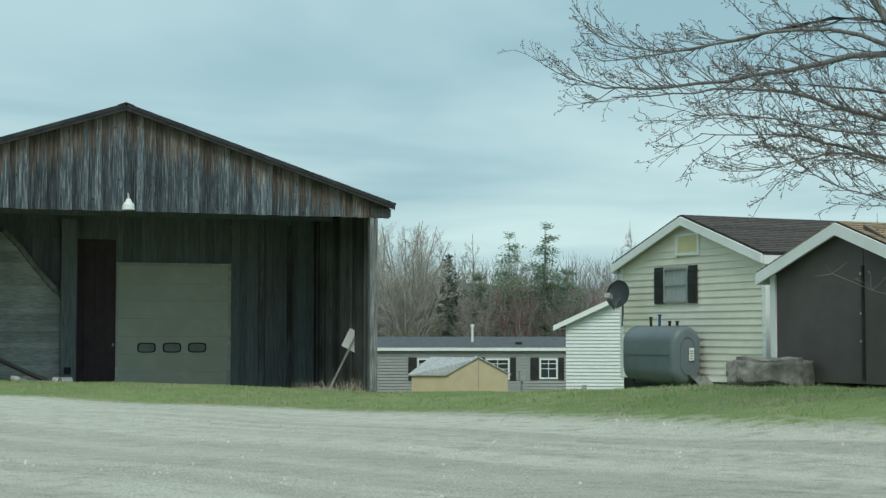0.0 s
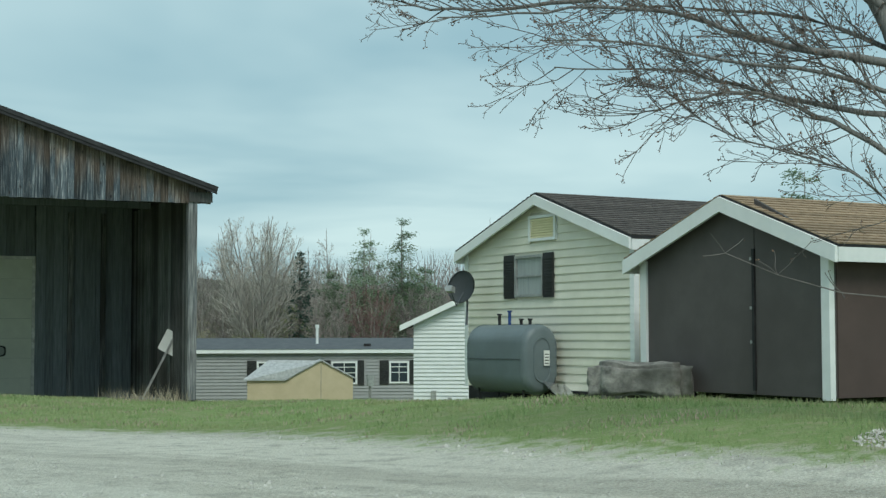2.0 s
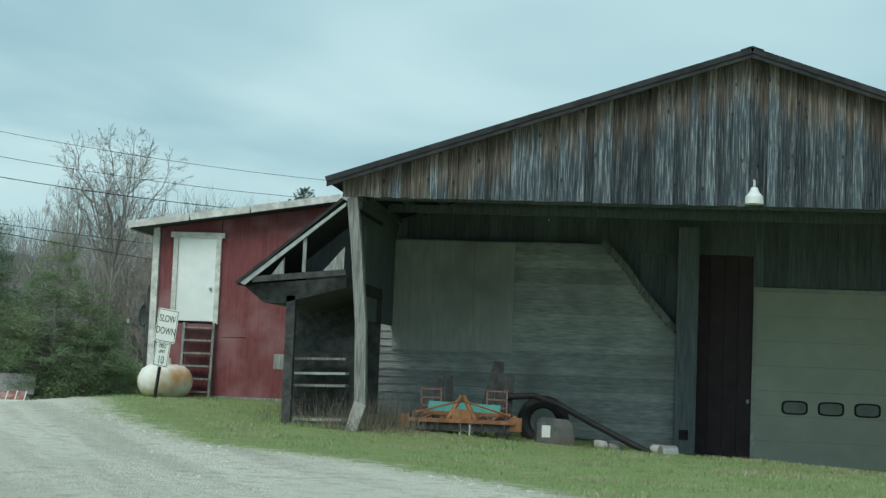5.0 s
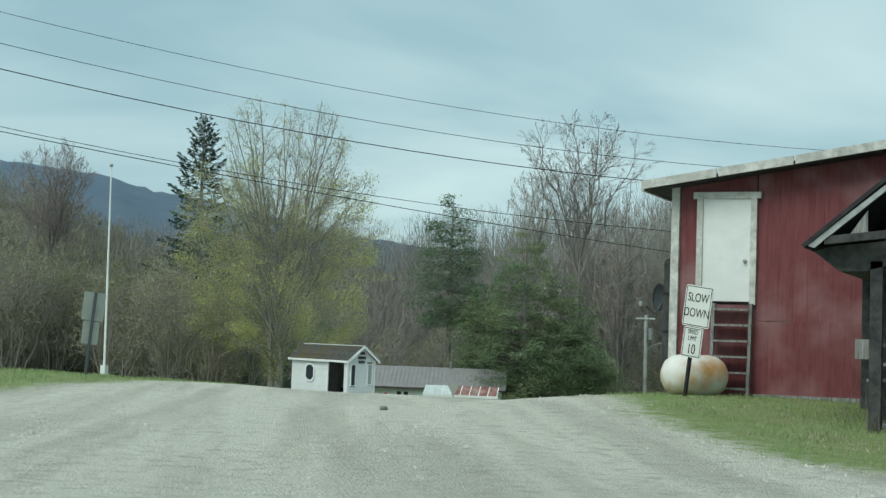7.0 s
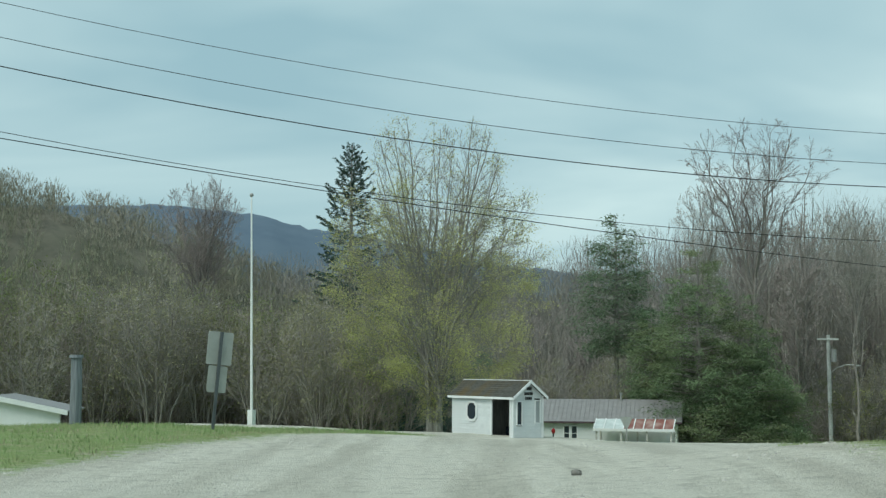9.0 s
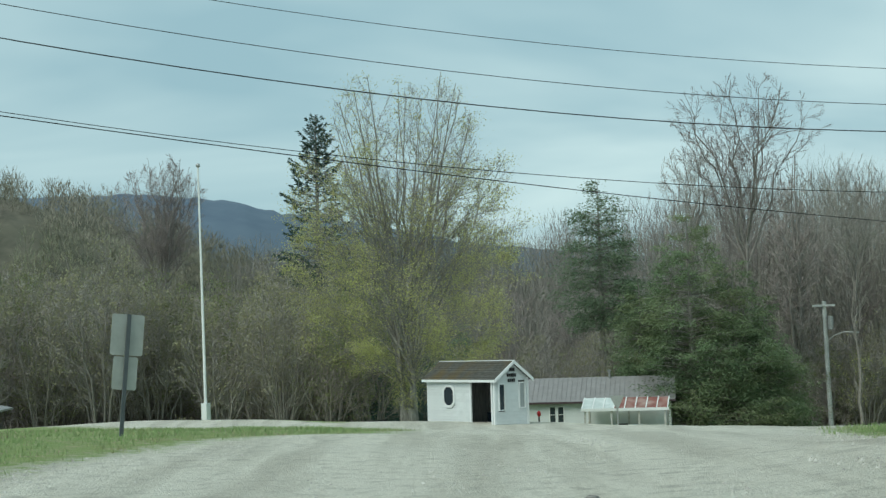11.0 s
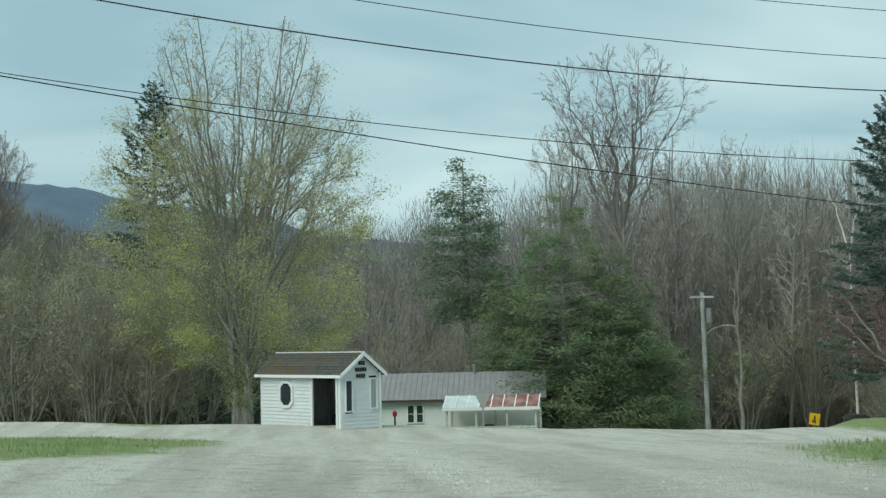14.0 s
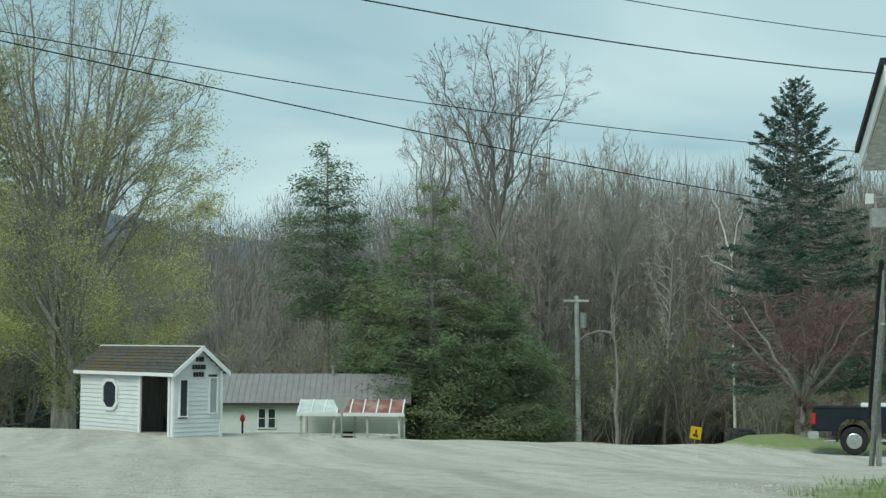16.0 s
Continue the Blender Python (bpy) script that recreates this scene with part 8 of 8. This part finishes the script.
twig_mass("distant_woods", "leafless woods behind the trailer home", fx, fy, ground_z(fx, fy) - 0.3, nr.uniform(9.5, 13.0, 420), 80, 150, 0.03)

# single trees that stand out
fine3 = ((14, 0.18, 0.30, 0.62, 0.05, 0.11), (8, 0.15, 0.46, 0.66, 0.04, 0.16), (6, 0.12, 0.5, 0.66, 0.03, 0.2))
spread_tree("tall_bare_tree", "tall forked leafless tree above the woods", 40, pose(-44.8, 89.3, -4.3), 25.4, 8.2, 13.6, 11, 0.21, fine3, low=13.0, tip_r=0.010, bark="barkdark", twig="twigmauve")
spread_tree("bare_tree", "slender leafless tree beside the tall forked one", 46, pose(-49.6, 92.0, -4.4), 22.0, 3.4, 11.5, 8, 0.15, fine3, low=10.5, tip_r=0.010)
spread_tree("bare_tree", "leafless tree crowded behind the hemlocks", 47, pose(-38.9, 95.0, -4.4), 20.0, 3.8, 10.5, 8, 0.15, fine3, low=9.5, tip_r=0.010)
spread_tree("bare_tree", "leafless round-crowned tree on the slope beyond the flagpole", 41, pose(-101.3, 94.8, float(ground_z(-101.3, 94.8))), 26.5, 6.0, 15.0, 16, 0.22, ((14, 0.15, 0.32, 0.62, 0.06, 0.11), (8, 0.15, 0.46, 0.66, 0.05, 0.16), (6, 0.12, 0.5, 0.66, 0.03, 0.2)), low=13.0, tip_r=0.011, bark="barkdark", twig="twigmauve")
for hx, hy, hh, hwid, sd in ((-45.3, 79.0, 15.8, 5.0, 50), (-42.8, 80.0, 12.4, 4.3, 51), (-49.2, 80.2, 11.0, 3.4, 58), (-41.6, 82.5, 9.6, 3.2, 59), (-47.4, 81.5, 12.6, 4.0, 60)):
    soft_conifer("hemlock_tree", "broad green hemlock in a clump", sd, hh, hwid, pose(hx, hy, -4.3), "needle", int(31 * hh), 0.02, 0.60, 0.11, 105, 0.46)
fir("spruce_tree", "tall dark blue-green spruce", 52, 16.6, 5.2, pose(-26.05, 76.4, -1.9), "spruce", 0.12, 0.80, 0.42, 0.26, 0.26, 0.125, 0.26, 1.9, 8)
soft_conifer("pine_tree", "green pine beside the spruce", 53, 13.0, 4.2, pose(-19.8, 77.5, -1.5), "pine", 200, 0.1, 0.5, 0.15, 90, 0.48)
spread_tree("crabapple_tree", "low spreading tree with dull red buds", 54, pose(-25.2, 69.3, float(ground_z(-25.2, 69.3))), 6.4, 5.4, 1.5, 11, 0.20, ((12, 0.2, 0.5, 0.8, 0.0, 0.2), (8, 0.12, 0.5, 0.8, 0.0, 0.22), (6, 0.1, 0.55, 0.8, 0.0, 0.25)), low=1.5, tip_r=0.008, twig="twigred", leaves="redbud", keep=lambda c: 0.55 + 0 * c[:, 0], leaf=0.034, leaf_n=1, jit=0.06)
one = lambda hgt, lx, seed: [(arc((0, 0, -0.3), (lx, 0, hgt), 0, 0.12, np.random.RandomState(seed)), 0.09)]
slim = ((12, 0.45, 0.16, 0.7, 0.10, 0.1), (6, 0.15, 0.5, 0.6, 0.06, 0.15), (5, 0.1, 0.5, 0.6, 0.05, 0.2))
grown_tree("birch_tree", "slender pale birch in the woods", 55, pose(-51.5, 101, -5.0), one(12.0, -0.8, 1), slim, None, "birch", tip_r=0.010)
grown_tree("birch_tree", "white forked birch near the spruce", 57, pose(-32.9, 103.6, -4.0), [(arc((0, 0, -0.3), (-0.1, 0, 12.0), 0, 0.05, np.random.RandomState(2)), 0.12), (arc((-0.1, 0, 11.8), (-2.0, 0.3, 17.5), 0.1, 0.1, np.random.RandomState(3)), 0.07), (arc((-0.1, 0, 11.8), (1.2, -0.2, 16.8), 0.1, 0.1, np.random.RandomState(4)), 0.06), (arc((0, 0, 10.8), (-2.6, 0, 12.2), 0.1, 0.1, np.random.RandomState(5)), 0.045)], ((6, 0.4, 0.18, 0.7, 0.1, 0.1), (5, 0.15, 0.5, 0.6, 0.06, 0.15)), None, "birch", tip_r=0.012)
grown_tree("birch_tree", "pale multi-stemmed sapling behind the utility pole", 56, pose(-40.9, 104.6, -4.6), [(arc((0.2 * k - 0.5, 0, -0.3), (1.1 * k - 2.4, 0.4 * (k % 2), 9.5 - abs(k - 3.2)), 0.02, 0.10, np.random.RandomState(60 + k)), 0.035) for k in range(6)],
           ((12, 0.12, 0.22, 0.6, 0.08, 0.12), (5, 0.15, 0.5, 0.6, 0.05, 0.15), (4, 0.1, 0.5, 0.6, 0.05, 0.2)), None, "barklight", "twig", "leaf_yellow", lambda c: np.where(c[:, 2] < 5.5, 0.30, 0.04), 0.06, 2, 0.15, 0.011)
soft_conifer("hemlock_tree", "low dark hemlock in the shade behind the maple", 61, 5.0, 2.8, pose(-53.6, 55.0, -1.7), "spruce", 90, 0.02, 0.5, 0.11, 90, 0.42)
soft_conifer("hemlock_tree", "low dark hemlock in the shade behind the maple", 62, 4.2, 2.4, pose(-50.9, 56.5, -1.7), "spruce", 80, 0.02, 0.5, 0.11, 90, 0.42)
for p in protos + shrubs + pines + [spruce_p]:
    for o in (p, *p.children_recursive):
        bpy.data.objects.remove(o)


ridge("far_mountain", -430, 541, 1000, 37, ((0, 70), (0.35, 80), (0.45, 77), (0.5, 73), (0.55, 65), (0.6, 56), (0.7, 44), (0.8, 36), (1, 20)), 150, 3, M["mountain"], "long wooded mountain ridge tinted blue as distance haze")
ridge("wooded_hill", -189, 124, 260, 52, ((0, 33), (0.4, 32), (0.55, 28), (0.66, 22.5), (0.74, 13.5), (0.85, 4), (1, 0)), 60, 6, M["hill"], "brown leafless wooded hillside")

f = nr.uniform(0.0, 0.86, 1500)
w = nr.uniform(-0.05, 0.75, 1500)
hz = np.interp(f, (0, 0.4, 0.55, 0.66, 0.74, 0.85, 1), (33, 32, 28, 22.5, 13.5, 4, 0))
lx, ly = (f - 0.5) * 260, -w * 60
c52, s52 = math.cos(radians(52)), math.sin(radians(52))
twig_mass("hillside_woods", "grey-brown leafless trees over the hillside", -189 + c52 * lx - s52 * ly, 124 + s52 * lx + c52 * ly, (hz + 6) * np.cos(w * 1.57) ** 1.1 - 7.0, nr.uniform(4.5, 7.5, 1500), 81, 110, 0.06, "hill_far")

# brown leaf litter under the woods
def litter(name, xs, ys, keep, label):
    X, Y = np.meshgrid(xs, ys)
    Z = ground_z(X, Y) + 0.10
    idx = np.arange(X.size).reshape(X.shape)
    q = np.stack([idx[:-1, :-1], idx[:-1, 1:], idx[1:, 1:], idx[1:, :-1]], -1).reshape(-1, 4)
    ok = keep(X, Y).ravel()
    q = q[ok[q].all(1)]
    ob = new(name, pydata(name, np.stack([X, Y, Z], -1).reshape(-1, 3).tolist(), q.tolist(), M["hill"], True))
    return tagged(ob, label, "ground", kind="structure")


litter("woodland_floor", np.r_[np.arange(-330, -66, 5.0), np.arange(-66, 30, 2.0), np.arange(30, 121, 5.0), np.linspace(140, 700, 12)], np.r_[np.arange(30, 62, 2.0), np.arange(65, 421, 5.0)], lambda x, y: ((-0.5 * x + 0.87 * y > 108) | ((x < -58) & (-0.5 * x + 0.87 * y > 70)) | ((x > 10) & (0.5 * x + 0.9 * y > 62))), "brown leaf litter under leafless trees")

# ---- grass ----
def blades(name, n, x0, x1, y0, y1, keep, hmin, hmax, material, label, seed, thin=0.10):
    r = np.random.RandomState(seed)
    x, y = r.uniform(x0, x1, n), r.uniform(y0, y1, n)
    ok = keep(x, y, drive_distance(x, y), r)
    x, y = x[ok], y[ok]
    k = len(x)
    z = ground_z(x, y) - 0.01
    a = r.uniform(0, 6.283, k)
    h = r.uniform(hmin, hmax, k) * (0.6 + 0.8 * np.abs(np.sin(x * 1.3 + 2 * np.sin(y))) )
    w = h * thin + 0.003
    lx, ly = r.normal(0, 0.35, k) * h, r.normal(0, 0.35, k) * h
    v = np.empty((k, 3, 3))
    v[:, 0] = np.stack([x - np.cos(a) * w, y - np.sin(a) * w, z], 1)
    v[:, 1] = np.stack([x + np.cos(a) * w, y + np.sin(a) * w, z], 1)
    v[:, 2] = np.stack([x + lx, y + ly, z + h], 1)
    me = bpy.data.meshes.new(name)
    me.vertices.add(3 * k); me.vertices.foreach_set("co", v.ravel())
    me.loops.add(3 * k); me.loops.foreach_set("vertex_index", np.arange(3 * k))
    me.polygons.add(k); me.polygons.foreach_set("loop_start", np.arange(0, 3 * k, 3))
    me.update(); me.validate()
    me.materials.append(material)
    return tagged(new(name, me), label, "grass", kind="stuff")


verge = lambda x, y, d, r: (d < -0.15 + r.normal(0, 0.35, len(d))) & ~((np.abs(x) < 7.4) & (y > 1.2 + 0 * x) & (x > -1)) & (y < 6)
blades("verge_grass", 190000, -16, 12, -30, 6, verge, 0.022, 0.065, M["grassblade"], "short spring grass along the verge", 1)
blades("verge_grass", 80000, -40, -21, -12, 34, lambda x, y, d, r: d < -0.1 + r.normal(0, 0.3, len(d)), 0.03, 0.085, M["grassblade"], "short green grass on the bank", 2)
blades("verge_grass", 9000, -21, -15, 10, 24, lambda x, y, d, r: d < 0.1 + r.normal(0, 0.3, len(d)), 0.04, 0.10, M["grassblade"], "tufted grass at the drive's corner", 3)
blades("dry_weeds", 2600, -10.5, -6.0, -0.4, 2.2, lambda x, y, d, r: r.rand(len(d)) < np.exp(-((x + 7.6) / 1.1) ** 2), 0.2, 0.7, M["deadweed"], "dead brown weeds round the leaning post", 4, 0.004)


def straw(x, y, d, r):
    patch = np.sin(x * 1.7 + 2.1 * np.sin(y * 0.8)) + np.sin(y * 1.9 + 1.3 * np.sin(x * 0.7))
    return (d < 0.25 + r.normal(0, 0.25, len(d))) & (patch + r.normal(0, 0.5, len(d)) > 0.75)


blades("straw_grass", 130000, -16, 11, -30, 3, lambda x, y, d, r: straw(x, y, d, r) & ~((np.abs(x) < 7.4) & (y > 1.2)), 0.02, 0.06, M["drygrass"], "dead straw-coloured grass in patches on the verge", 6, 0.14)
blades("straw_grass", 30000, -38, -22, -10, 30, straw, 0.02, 0.06, M["drygrass"], "dead straw-coloured grass on the bank", 7, 0.14)
blades("weed_stalks", 900, 5.2, 7.4, -0.6, 1.6, lambda x, y, d, r: r.rand(len(d)) < 0.5, 0.1, 0.4, M["drygrass"], "dead stalks at the barn's corner post", 8, 0.012)
blades("tall_grass", 5000, 6.0, 10.5, -29, -19, lambda x, y, d, r: (r.rand(len(d)) < 0.25) & (d < -1.0), 0.04, 0.09, M["grassblade"], "longer grass tufts by the stone and the maple", 9, 0.05)

# loose stones on the gravel, gathered in streaks between the wheel tracks
def pebbles(name, n, seed, x0, x1, y0, y1, size, label):
    r = np.random.RandomState(seed)
    x, y = r.uniform(x0, x1, n), r.uniform(y0, y1, n)
    d = drive_distance(x, y)
    across, along = 0.87 * x + 0.5 * y, -0.5 * x + 0.87 * y
    streak = np.sin(2.3 * across + 1.6 * np.sin(0.21 * along)) * np.sin(0.31 * along + 1.1 * across + 2 * np.sin(0.13 * along)) + 0.5 * np.sin(5.1 * across + 0.7 * along)
    edge = np.exp(-((d - 0.2) / 0.6) ** 2)
    ok = (d > 0.15) & (r.rand(n) < np.clip(1.3 * streak - 0.45, 0.03, 1) + 0.25 * edge)
    x, y = x[ok], y[ok]
    z = ground_z(x, y) + 0.014
    s = np.minimum(r.exponential(size * 0.6, len(x)), 2.2 * size) + size * 0.7
    base = np.array([(1, 0, 0), (-1, 0, 0), (0, 1, 0), (0, -1, 0), (0, 0, 0.8), (0, 0, -0.5)])
    tri = np.array([(0, 2, 4), (2, 1, 4), (1, 3, 4), (3, 0, 4)])
    V = base[None] * s[:, None, None] * r.uniform(0.6, 1.3, (len(x), 6, 1)) + np.stack([x, y, z], 1)[:, None]
    F = tri[None] + 6 * np.arange(len(x))[:, None, None]
    ob = new(name, pydata(name, V.reshape(-1, 3).tolist(), F.reshape(-1, 3).tolist(), M["pebble"]))
    return tagged(ob, label, "gravel", kind="stuff")


pebbles("loose_stones", 42000, 12, -26, 8, -33, 14, 0.016, "scattered larger stones on the packed gravel")
pebbles("loose_stones", 260000, 9, -28, 9, -33, 20, 0.012, "loose pale stones gathered in streaks over the gravel")


# a small spilled heap of gravel beside the maple
def stone_heap(x0, y0, wx, wy, h, n, seed):
    r = np.random.RandomState(seed)
    a, q = r.uniform(0, 6.283, n), np.sqrt(r.rand(n))
    dx, dy = q * np.cos(a), q * np.sin(a)
    x, y = x0 + wx * dx, y0 + wy * dy
    z = ground_z(x, y) + h * np.exp(-2.6 * q * q) * (0.75 + 0.35 * np.sin(5 * dx + 2) * np.sin(6 * dy)) * r.uniform(0.2, 1.0, n)
    s = r.uniform(0.008, 0.024, n)
    base = np.array([(1, 0, 0), (-1, 0, 0), (0, 1, 0), (0, -1, 0), (0, 0, 0.8), (0, 0, -0.6)])
    tri = np.array([(0, 2, 4), (2, 1, 4), (1, 3, 4), (3, 0, 4), (2, 0, 5), (1, 2, 5), (3, 1, 5), (0, 3, 5)])
    V = base[None] * s[:, None, None] * r.uniform(0.6, 1.3, (n, 6, 1)) + np.stack([x, y, z], 1)[:, None]
    F = tri[None] + 6 * np.arange(n)[:, None, None]
    ob = new("gravel_heap", pydata("gravel_heap", V.reshape(-1, 3).tolist(), F.reshape(-1, 3).tolist(), M["pebble"]))
    return tagged(ob, "low spilled heap of pale gravel on the grass", "gravel", kind="stuff")


stone_heap(7.0, -28.35, 0.95, 0.6, 0.12, 1500, 31)
